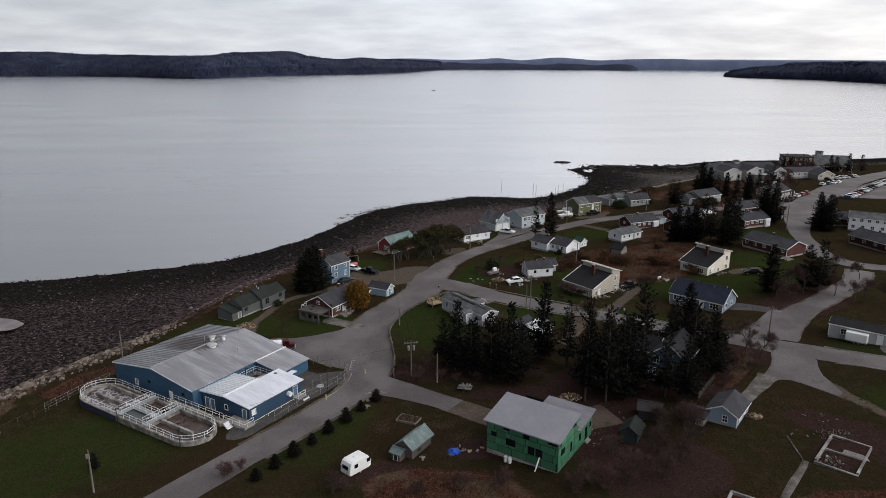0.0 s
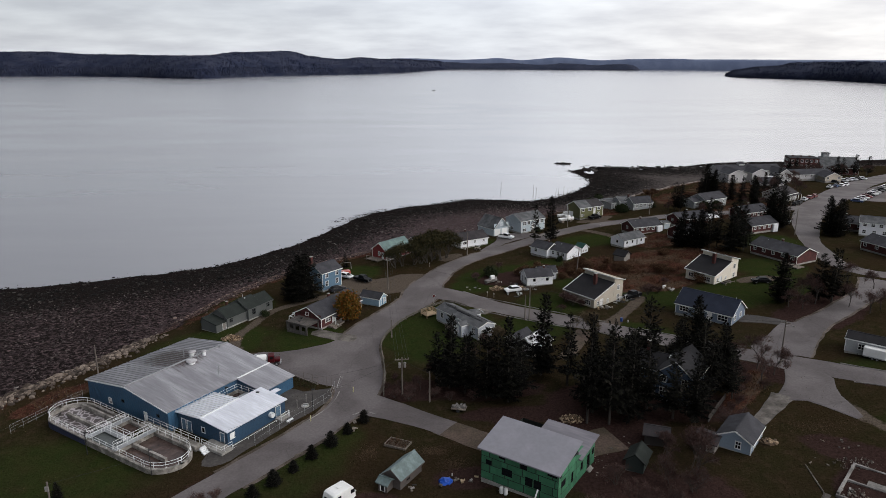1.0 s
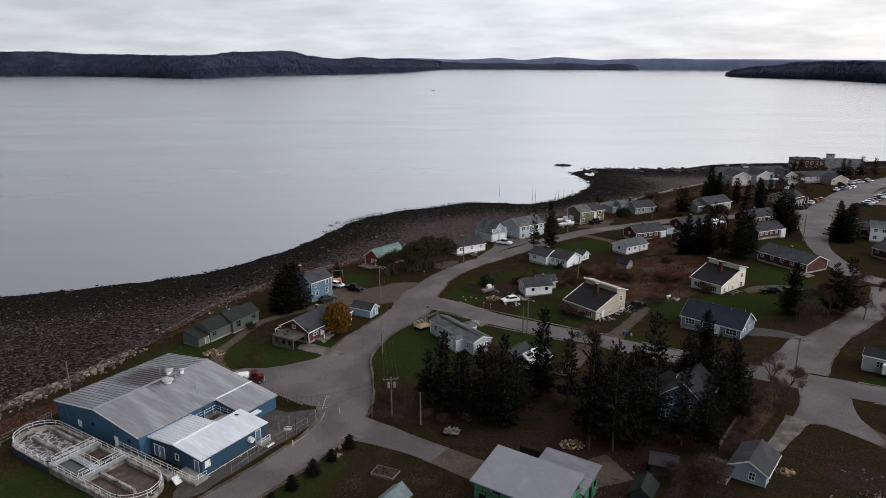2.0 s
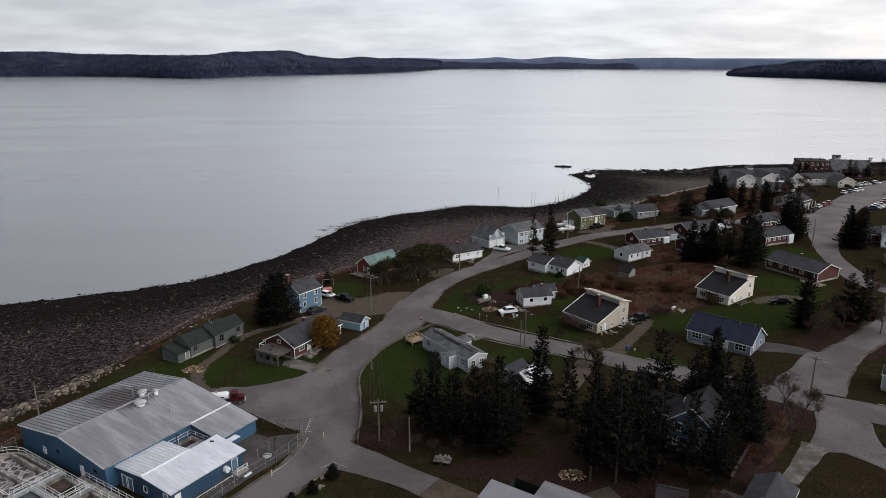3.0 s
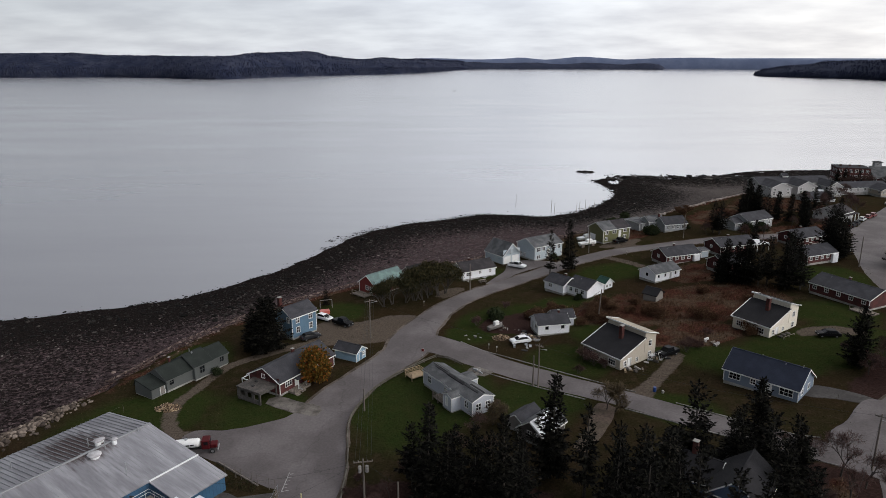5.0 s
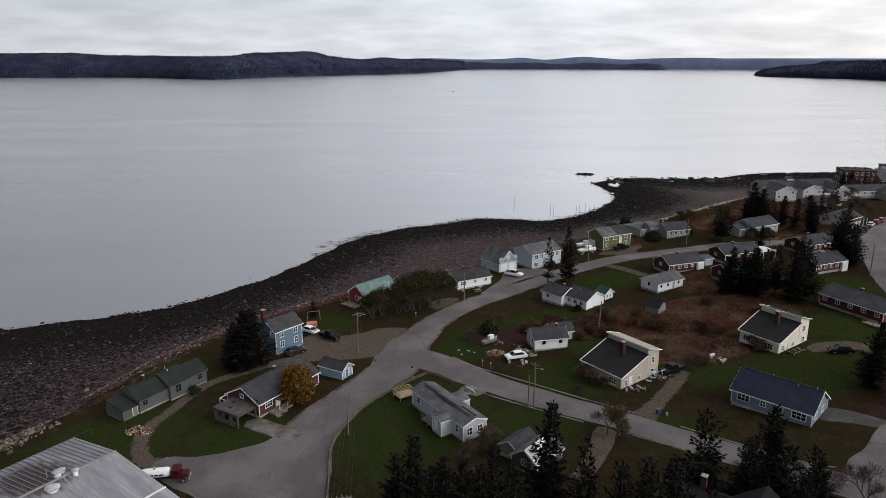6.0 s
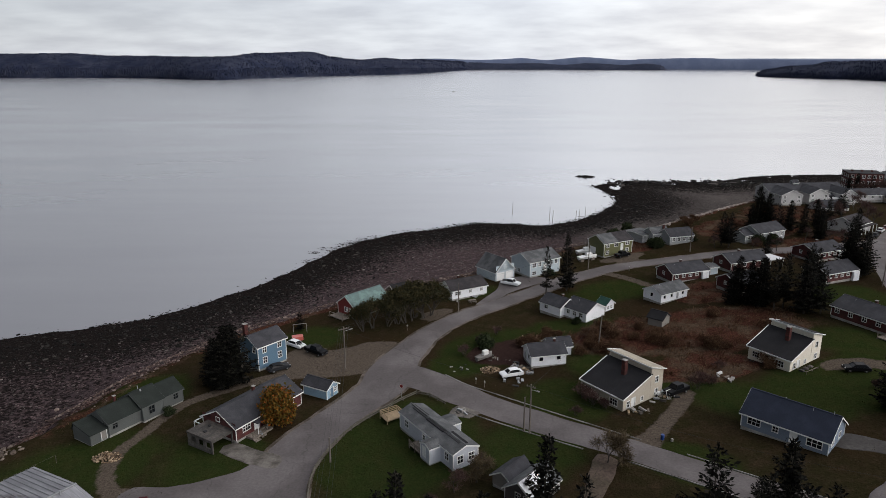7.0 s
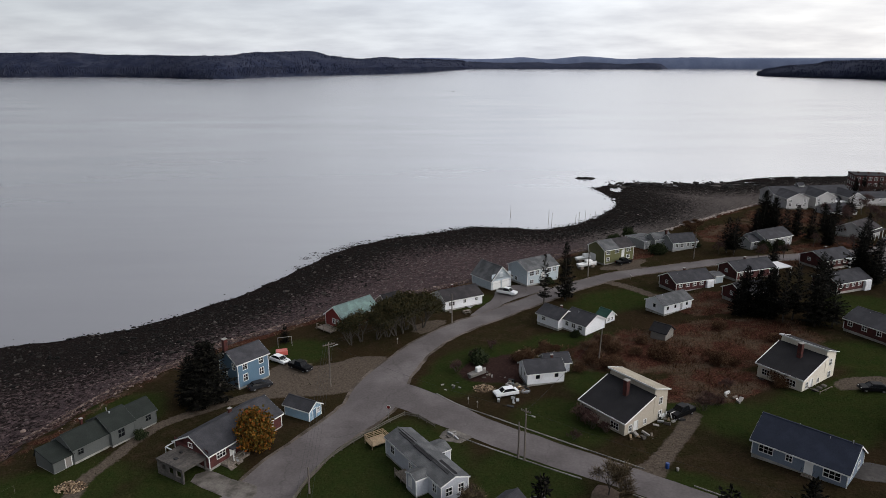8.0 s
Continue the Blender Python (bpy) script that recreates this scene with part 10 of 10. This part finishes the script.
for x, y in zip(xs_, ys_):
    if not free_spot(x, y):
        continue
    z = ground(x, y) - 0.05
    hgt = rs.uniform(0.35, 1.15) * (0.7 + 0.5 * noise.noise((x * 0.15, y * 0.15, 1)))
    for i in range(13):
        d = (Vector((rs.uniform(-0.8, 0.8), rs.uniform(-0.8, 0.8), 1))).normalized()
        soup.kite(Vector((x + rs.uniform(-0.8, 0.8), y + rs.uniform(-0.8, 0.8), z)), d, d.cross(rnd_dir(rs)).normalized(), hgt * rs.uniform(0.5, 1.2), rs.uniform(0.025, 0.075))
tagged(new("scrub", soup.mesh("scrub", M_SCRUB)), "rust-brown autumn scrub and dead grass", "scrub", kind="stuff")
soup = Soup()
xs_, ys_, zs_ = scatter(np.clip(-DB / 2, 0, 1) * (BRUSH < 0.4) * (SOIL < 0.7) * (GY < 290) * (GX < 150), 9000, 13, 0.2)
for x, y in zip(xs_, ys_):
    if not free_spot(x, y):
        continue
    z = ground(x, y) - 0.03
    for i in range(4):
        d = (Vector((rs.uniform(-0.9, 0.9), rs.uniform(-0.9, 0.9), 1))).normalized()
        soup.kite(Vector((x + rs.uniform(-0.5, 0.5), y + rs.uniform(-0.5, 0.5), z)), d, d.cross(rnd_dir(rs)).normalized(), rs.uniform(0.12, 0.34), rs.uniform(0.1, 0.2))
M_TUFT = leaf_material("grass_tufts", [(0.0, (0.012, 0.015, 0.007)), (0.6, (0.028, 0.031, 0.013)), (1.0, (0.075, 0.058, 0.032))], per_tree=0.0)
tagged(new("grass_tufts", soup.mesh("grass_tufts", M_TUFT)), "rough tufts of grass on the lawns", "grass", kind="stuff")

ICO_V, ICO_F = None, None
bm = bmesh.new()
bmesh.ops.create_icosphere(bm, subdivisions=1, radius=1.0)
ICO_V = np.array([v.co[:] for v in bm.verts])
ICO_F = np.array([[v.index for v in f.verts] for f in bm.faces])
bm.free()


def stones(name, label, xs, ys, zs, sizes, mat, seed, flat=0.6):
    rs = np.random.RandomState(seed)
    k, nv = len(xs), len(ICO_V)
    jit = 1 + rs.uniform(-0.28, 0.28, (k, nv, 1))
    sc = np.stack([sizes * rs.uniform(0.8, 1.5, k), sizes * rs.uniform(0.7, 1.1, k), sizes * flat * rs.uniform(0.6, 1.2, k)], -1)[:, None, :]
    v = ICO_V[None] * jit * sc
    a = rs.uniform(0, 6.28, k)
    ca, sa_ = np.cos(a)[:, None], np.sin(a)[:, None]
    v = np.stack([v[..., 0] * ca - v[..., 1] * sa_, v[..., 0] * sa_ + v[..., 1] * ca, v[..., 2]], -1)
    v += np.stack([xs, ys, zs], -1)[:, None, :]
    f = ICO_F[None] + (np.arange(k) * nv)[:, None, None]
    me = bpy.data.meshes.new(name)
    me.from_pydata(v.reshape(-1, 3).tolist(), [], f.reshape(-1, 3).tolist())
    me.materials.append(mat)
    return tagged(new(name, me), label, "stones", kind="stuff")


M_WEED = random_island("weed_covered_rock", [(0.0, (0.004, 0.004, 0.004)), (0.55, (0.010, 0.009, 0.0085)), (0.85, (0.020, 0.018, 0.016)), (1.0, (0.060, 0.052, 0.048))], 0.9, 0.06)
M_SHINGLE = random_island("brown_shingle", [(0.0, (0.026, 0.021, 0.020)), (0.6, (0.064, 0.053, 0.050)), (0.9, (0.105, 0.088, 0.082)), (1.0, (0.19, 0.165, 0.155))])
M_RIPRAP = random_island("rip_rap_stone", [(0.0, (0.022, 0.017, 0.014)), (0.5, (0.075, 0.057, 0.046)), (1.0, (0.21, 0.170, 0.140))])
M_PALESTONE = random_island("pale_drift_stone", [(0.0, (0.12, 0.095, 0.085)), (1.0, (0.34, 0.29, 0.26))])
BEACH = np.clip((DB - 0.5) / 2, 0, 1) * (DW < 0.5)
NEARW = np.clip(1 - np.abs(DW + 14) / 26.0, 0, 1) * (DB > 1)
xs_, ys_, zs_ = scatter(np.clip(NEARW + 0.4 * PATCH * NEARW, 0, 1), 26000, 21, 0.12)
stones("weedy_rocks", "black weed-covered rocks along the low tide line", xs_, ys_, zs_, np.random.RandomState(1).gamma(1.7, 0.085, len(xs_)) + 0.07, M_WEED, 2, 0.6)
xs_, ys_, zs_ = scatter(BEACH * (0.05 + 0.95 * np.clip((-DW - 14) / 20, 0, 1)) * (0.4 + 0.6 * (GX > -60)), 34000, 22, 0.1)
stones("beach_stones", "brown and grey stones strewn over the beach", xs_, ys_, zs_, np.random.RandomState(3).gamma(1.5, 0.05, len(xs_)) + 0.06, M_SHINGLE, 4, 0.55)
EDGE = np.clip(1 - np.abs(DW + 0.3) / 3.0, 0, 1) * (GX > -180)
xs_, ys_, zs_ = scatter(EDGE * (PATCH > 0.05), 1500, 23, 0.35)
stones("tide_rocks", "black rocks breaking the water's edge", xs_, ys_, np.maximum(zs_, -0.15), np.random.RandomState(5).gamma(1.6, 0.08, len(xs_)) + 0.08, M_WEED, 6, 0.6)


rsw = np.random.RandomState(91)
shore = np.array([p for p in smooth_line(WATERLINE, 2.0) if -42 < p[0] < 75])
ci = rsw.randint(0, len(shore), 150)
cxy = shore[ci] + np.stack([rsw.normal(-1.5, 2.2, 150), np.abs(rsw.normal(0.2, 1.3, 150)) - 0.8], -1)
pick_ = rsw.randint(0, 150, 1500)
wx_ = cxy[pick_, 0] + rsw.normal(0, 1.1, 1500)
wy_ = cxy[pick_, 1] + rsw.normal(0, 0.5, 1500)
stones("weedy_shallows", "black weed and small rocks awash along the waterline", wx_, wy_, np.full(1500, 0.02), rsw.gamma(1.6, 0.07, 1500) + 0.08, M_WEED, 92, 0.35)


def along(points, count, spread, seed, lo=0.0, hi=1.0):
    rs = np.random.RandomState(seed)
    ln = np.array(smooth_line(points, 1.0))
    i = (rs.uniform(lo, hi, count) * (len(ln) - 2)).astype(int)
    x = ln[i, 0] + rs.normal(0, spread, count)
    y = ln[i, 1] + rs.normal(0, spread, count)
    z, _, _ = lay_heights(x, y, np.zeros(count))
    return x, y, z


x_, y_, z_ = along([(-92, 100), (-83, 123), (-77, 136), (-71, 146), (-65.5, 157), (-63.5, 161)], 5200, 1.6, 31)
stones("rip_rap", "tumbled pale brown armour stones along the bank", x_ - 0.6, y_, z_ + 0.1, np.random.RandomState(7).gamma(2.0, 0.09, len(x_)) + 0.14, M_RIPRAP, 8, 0.7)
x_, y_, z_ = along([(60, 292), (76, 301.5), (103, 324.5), (134, 361.5), (165, 390)], 700, 0.7, 32)
stones("rip_rap", "pale stones along the far bank", x_, y_, z_ + 0.15, np.random.RandomState(9).gamma(2.5, 0.09, len(x_)) + 0.15, M_PALESTONE, 10, 0.6)
x_, y_, z_ = along([(-60, 172), (-54, 189), (-47, 201), (-41, 211), (-28, 223), (-13, 237), (0, 246), (14, 255), (31, 271), (53, 288)], 2600, 2.1, 33)
M_DRIFT = random_island("pinkish_drift_stone", [(0.0, (0.05, 0.034, 0.028)), (0.7, (0.115, 0.078, 0.066)), (1.0, (0.24, 0.185, 0.16))])
stones("drift_line", "pinkish stones strewn along the top of the beach", x_ - 1.9, y_ + 1.9, z_ - 0.05, np.random.RandomState(11).gamma(1.6, 0.07, len(x_)) + 0.06, M_DRIFT, 12, 0.5)
rs2 = np.random.RandomState(40)
n_ = 70
stones("rock_islet", "low dark rocks awash off the point", 83 + rs2.normal(0, 2.4, n_), 476.6 + rs2.normal(0, 1.0, n_), np.full(n_, 0.05), rs2.gamma(2, 0.3, n_) + 0.4, M_WEED, 14, 0.5)
n_ = 500
stones("weedy_reef", "black weedy rocks of the point", 104 + rs2.uniform(-12, 80, n_), 455 + rs2.normal(0, 5.5, n_), np.full(n_, 0.1), rs2.gamma(2, 0.25, n_) + 0.3, M_WEED, 15, 0.5)
M_MUD = material("wet_pale_mud", (0.20, 0.17, 0.165), 0.35, var=0.2, second=(0.12, 0.10, 0.098), mix_scale=0.3, spec=0.5)
pool = apron("tide_pool", [(-118, 171.5), (-112, 171.4), (-108, 170.6), (-103.6, 167.6), (-103.8, 164.8), (-106.8, 162.8), (-113, 163.5)], 0.0, M_MUD, "shallow tide pool left on the beach", "water")
pool.location.z = 3.4 - ground(-108, 168)

# ---- small things about the yards ----
M_BLUEPL = material("blue_plastic", (0.015, 0.05, 0.20), 0.5, var=0.1)
M_PALEJUNK = material("faded_pale_plastic", (0.27, 0.255, 0.24), 0.7, var=0.15)


def drum(x, y, mat, label, r=0.3, h=0.9):
    d = thing("barrel", label, "barrel", *at_ground(x, y))
    bm = bmesh.new()
    for z0, z1, r0, r1 in ((0, 0.06, r * 0.92, r), (0.06, h - 0.08, r, r), (h - 0.08, h, r, r * 0.85)):
        beam(bm, (0, 0, z0), (0, 0, z1), r0, r1, 12)
    part("drum", bm, mat, d)


drum(43.3, 161.9, M_BLUEPL, "blue plastic barrel beside the gravel drive")
drum(44.6, 161.2, M_PALEJUNK, "pale bucket beside the gravel drive", 0.22, 0.5)
drum(-30.2, 165.2, M_BLUEPL, "blue plastic barrel beside the carport")
drum(-30.9, 165.9, M_BLUEPL, "blue plastic barrel beside the carport", 0.26, 0.8)
drum(9.6, 231.0, M_PALEJUNK, "pale yellow barrel at the pole foot", 0.3, 0.8)


def junk(x, y, seed, n, spread, label, cols, size=1.0):
    """Loose boards and boxes lying about, each a part of one heap."""
    rng_j = random.Random(seed)
    j = thing("junk_heap", label, "junk", *at_ground(x, y))
    for i in range(n):
        bm = boxed(-rng_j.uniform(0.2, 0.8) * size, rng_j.uniform(0.2, 0.8) * size, -rng_j.uniform(0.1, 0.35) * size, rng_j.uniform(0.1, 0.35) * size, 0, rng_j.uniform(0.08, 0.5) * size, 0.02)
        ob = part(rng_j.choice(("board", "crate", "box")), bm, rng_j.choice(cols), j)
        ob.location = (rng_j.gauss(0, spread), rng_j.gauss(0, spread * 0.7), -0.03)
        ob.rotation_euler = (rng_j.uniform(-0.2, 0.2), rng_j.uniform(-0.2, 0.2), rng_j.uniform(0, 6.28))


mixed = [M_WOOD, M_PALEJUNK, M_BLACK, M_METAL, M_OLDCON, M_NEWWOOD]
junk(22.6, 190.6, 1, 14, 0.9, "boards and boxes heaped beside the white cottage", mixed)
junk(23.8, 188.4, 2, 10, 0.8, "tyres and scrap beside the derelict car", [M_BLACK, M_WOOD, M_METAL])
junk(47.2, 176.2, 3, 12, 1.2, "clutter stacked along the tan house wall", mixed)
junk(42.0, 171.0, 4, 9, 1.0, "garden clutter beside the tan house door", mixed)
junk(60.2, 183.4, 5, 6, 1.4, "pale plastic sheet and boards on the lawn", [M_PALEJUNK, M_WHITE, M_WOOD])
junk(6.6, 102.4, 6, 12, 1.8, "offcuts strewn beside the unfinished house", mixed, 0.6)
junk(29.6, 111.0, 7, 10, 2.4, "building rubbish strewn on bare earth", [M_PALEJUNK, M_OLDCON, M_WOOD], 0.5)
junk(-1.6, 101.0, 8, 5, 0.6, "white sheets and boards beside the old shed", [M_PALEJUNK, M_WOOD, M_BLACK], 0.6)
junk(10.8, 172.4, 9, 8, 1.0, "boxes on the slabs beside the mobile home", mixed)
junk(-22.4, 165.6, 10, 6, 0.9, "garden clutter on the carport apron", [M_BLACK, M_WOOD, M_METAL])
junk(35.0, 131.0, 11, 10, 2.2, "pale rubbish under the spruces", [M_WHITE, M_PALEJUNK, M_BLACK], 0.6)
junk(-52.2, 165.4, 12, 3, 0.5, "white upturned dinghy boards beside the cottage", [M_WHITE])
junk(13.0, 235.0, 13, 7, 1.2, "garden clutter before the white cottage", mixed)
junk(70.2, 188.0, 14, 6, 1.0, "planters on the deck edge", [M_WOOD, M_BLACK, M_OLDCON])
junk(-13.5, 118.5, 15, 5, 1.0, "broken branches and boards on the grass", [M_WOOD])
junk(57.4, 101.4, 17, 6, 1.8, "scattered concrete blocks on bare earth", [M_OLDCON, M_WOOD], 0.45)
# leaning frame by the tan house
lf = thing("window_frame", "old white window sash leaning on the tan house", "frame", *at_ground(48.6, 176.0), 35)
for a in ((-0.9, 0.9, 0, 0.08), (-0.9, 0.9, 1.3, 1.38)):
    part("sash_rail", boxed(a[0], a[1], -0.03, 0.03, a[2], a[3]), M_WHITE, lf)
for x0 in (-0.9, -0.33, 0.25, 0.82):
    part("sash_stile", boxed(x0, x0 + 0.08, -0.035, 0.035, 0.0, 1.38), M_WHITE, lf)
lf.matrix_world = lf.matrix_world @ pose(0, 0, 0, -22, 0, 0)
# timber fence behind the cottage
M_FENCE = material("dark_weathered_fence_wood", (0.060, 0.050, 0.045), 0.95, var=0.3, scale=2.0, second=(0.034, 0.028, 0.026), mix_scale=0.8)
fc = thing("board_fence", "weathered grey board fence beside the cottage drive", "fence", *at_ground(45.7, 115.1), 53.2)
for i in range(31):
    part("slat", boxed(i * 0.32, i * 0.32 + 0.27, 0, 0.04, -0.1, 1.35 + 0.06 * math.sin(i * 2.1)), M_FENCE, fc)
part("rail", boxed(0, 9.9, 0.04, 0.1, 0.3, 0.4), M_FENCE, fc)
part("rail", boxed(0, 9.9, 0.04, 0.1, 1.0, 1.1), M_FENCE, fc)
# picnic table
pt = thing("picnic_table", "weathered wooden picnic table on the lawn", "table", *at_ground(13.6, 230.4), 30)
part("tabletop", boxed(-0.9, 0.9, -0.4, 0.4, 0.7, 0.76), M_WOOD, pt)
for yy in (-0.85, 0.6):
    part("bench", boxed(-0.9, 0.9, yy, yy + 0.25, 0.42, 0.47), M_WOOD, pt)
for xx in (-0.65, 0.65):
    part("leg", boxed(xx - 0.05, xx + 0.05, -0.8, 0.8, -0.05, 0.42), M_WOOD, pt)
    part("leg", boxed(xx - 0.05, xx + 0.05, -0.1, 0.1, 0.42, 0.7), M_WOOD, pt)
# raised garden bed with dead stalks, tan grass patches about it
gb = thing("garden_bed", "weathered timber-framed garden bed full of dead stalks", "garden bed", *at_ground(-4.6, 112.6), -24)
for a in ((-1.9, 1.9, -1.2, -1.08), (-1.9, 1.9, 1.08, 1.2), (-1.9, -1.78, -1.08, 1.08), (1.78, 1.9, -1.08, 1.08)):
    part("board", boxed(*a, -0.05, 0.36, 0.01), M_WOOD, gb)
part("earth", boxed(-1.78, 1.78, -1.08, 1.08, -0.1, 0.2), M_DIRT, gb)
rg = random.Random(71)
sp = Soup()
for i in range(260):
    d = Vector((rg.uniform(-0.8, 0.8), rg.uniform(-0.8, 0.8), 1)).normalized()
    sp.kite(Vector((rg.uniform(-1.6, 1.6), rg.uniform(-1.0, 1.0), 0.18)), d, d.cross(rnd_dir(rg)).normalized(), rg.uniform(0.3, 0.8), 0.06)
stalks = new("stalks", sp.mesh("stalks", M_SCRUB))
stalks.parent = gb
# strands named straw stand in for patches of tan-brown grass
M_TANGRASS = leaf_material("tan_grass_blades", [(0.0, (0.034, 0.022, 0.014)), (1.0, (0.098, 0.066, 0.042))], per_tree=0.0)
for cx, cy, rx, ry, n_s in ((0.6, 110.4, 4.0, 1.5, 1500), (-9.0, 110.4, 1.8, 2.6, 900), (4.4, 106.6, 2.6, 2.2, 1200), (62.0, 112.0, 6.0, 2.6, 1200)):
    sp = Soup()
    for i in range(n_s):
        x, y = cx + rg.gauss(0, rx * 0.5), cy + rg.gauss(0, ry * 0.5)
        d = Vector((rg.uniform(-1, 1), rg.uniform(-1, 1), rg.uniform(0.02, 0.3))).normalized()
        sp.kite(Vector((x, y, ground(x, y) + rg.uniform(0.01, 0.06))), d, d.cross(Vector((0, 0, 1))).normalized(), rg.uniform(0.12, 0.36), 0.07)
    tagged(new("straw", sp.mesh("straw", M_TANGRASS)), "tan-brown grass in loose patches", "straw", kind="stuff")
# lean-to beside the slate-blue cottage
h = thing("garden_shed", "low grey lean-to shed beside the slate-blue cottage", "shed", *at_ground(40.9, 107.9), -38)
block(h, 0, 0, 3.0, 3.4, 1.7, 0.5, "x", W_OLD, R_BROWN, found=0.1, fascia=False, corner_boards=False, front=[(1.0, 1.8, 0.05, 1.4, M_BLACK)])
# low edging beside the ruin
eg = thing("garden_edging", "line of low pale edging stones on the lawn", "edging", *at_ground(54.8, 102.0), -98)
re_ = random.Random(73)
for i in range(15):
    part("stone", boxed(i * 0.5, i * 0.5 + re_.uniform(0.36, 0.47), -0.1, 0.1, -0.08, re_.uniform(0.08, 0.16), 0.03), M_OLDCON, eg)
junk(57.6, 94.4, 18, 9, 0.9, "old boards and blocks inside the ruined walls", [M_OLDCON, M_WOOD, M_PALEJUNK], 0.55)
junk(62.8, 106.6, 20, 10, 1.6, "rubble and scraps strewn behind the ruin", [M_OLDCON, M_WOOD, M_BLACK], 0.5)
# scraps about the white cottage's rough ground
junk(11.0, 191.0, 21, 6, 1.6, "faded scraps in the rough grass", [M_PALEJUNK, M_WOOD, M_BLACK], 0.6)
junk(18.4, 195.2, 22, 9, 2.2, "boards lying in rough grass", [M_WOOD, M_PALEJUNK, M_OLDCON], 0.7)
junk(30.6, 204.6, 23, 12, 1.8, "pale planks stacked in the scrub", [M_PALEJUNK, M_KERB, M_WOOD])
junk(22.2, 184.2, 24, 6, 0.8, "tyres and drums beside the derelict car", [M_BLACK, M_METAL])
# mail boxes and marker posts along the kerb
for x, y in ((14.0, 183.4), (15.6, 182.0), (-1.6, 207.6 + 4), (58.6, 253.6), (60.4, 139.6)):
    mb = thing("mail_box", "small roadside mail box on a post", "mail box", *at_ground(x, y), group="mail boxes")
    part("post", boxed(-0.05, 0.05, -0.05, 0.05, -0.1, 1.0), M_WOOD, mb)
    part("box", boxed(-0.12, 0.12, -0.25, 0.25, 1.0, 1.28, 0.04), M_PALEJUNK, mb)
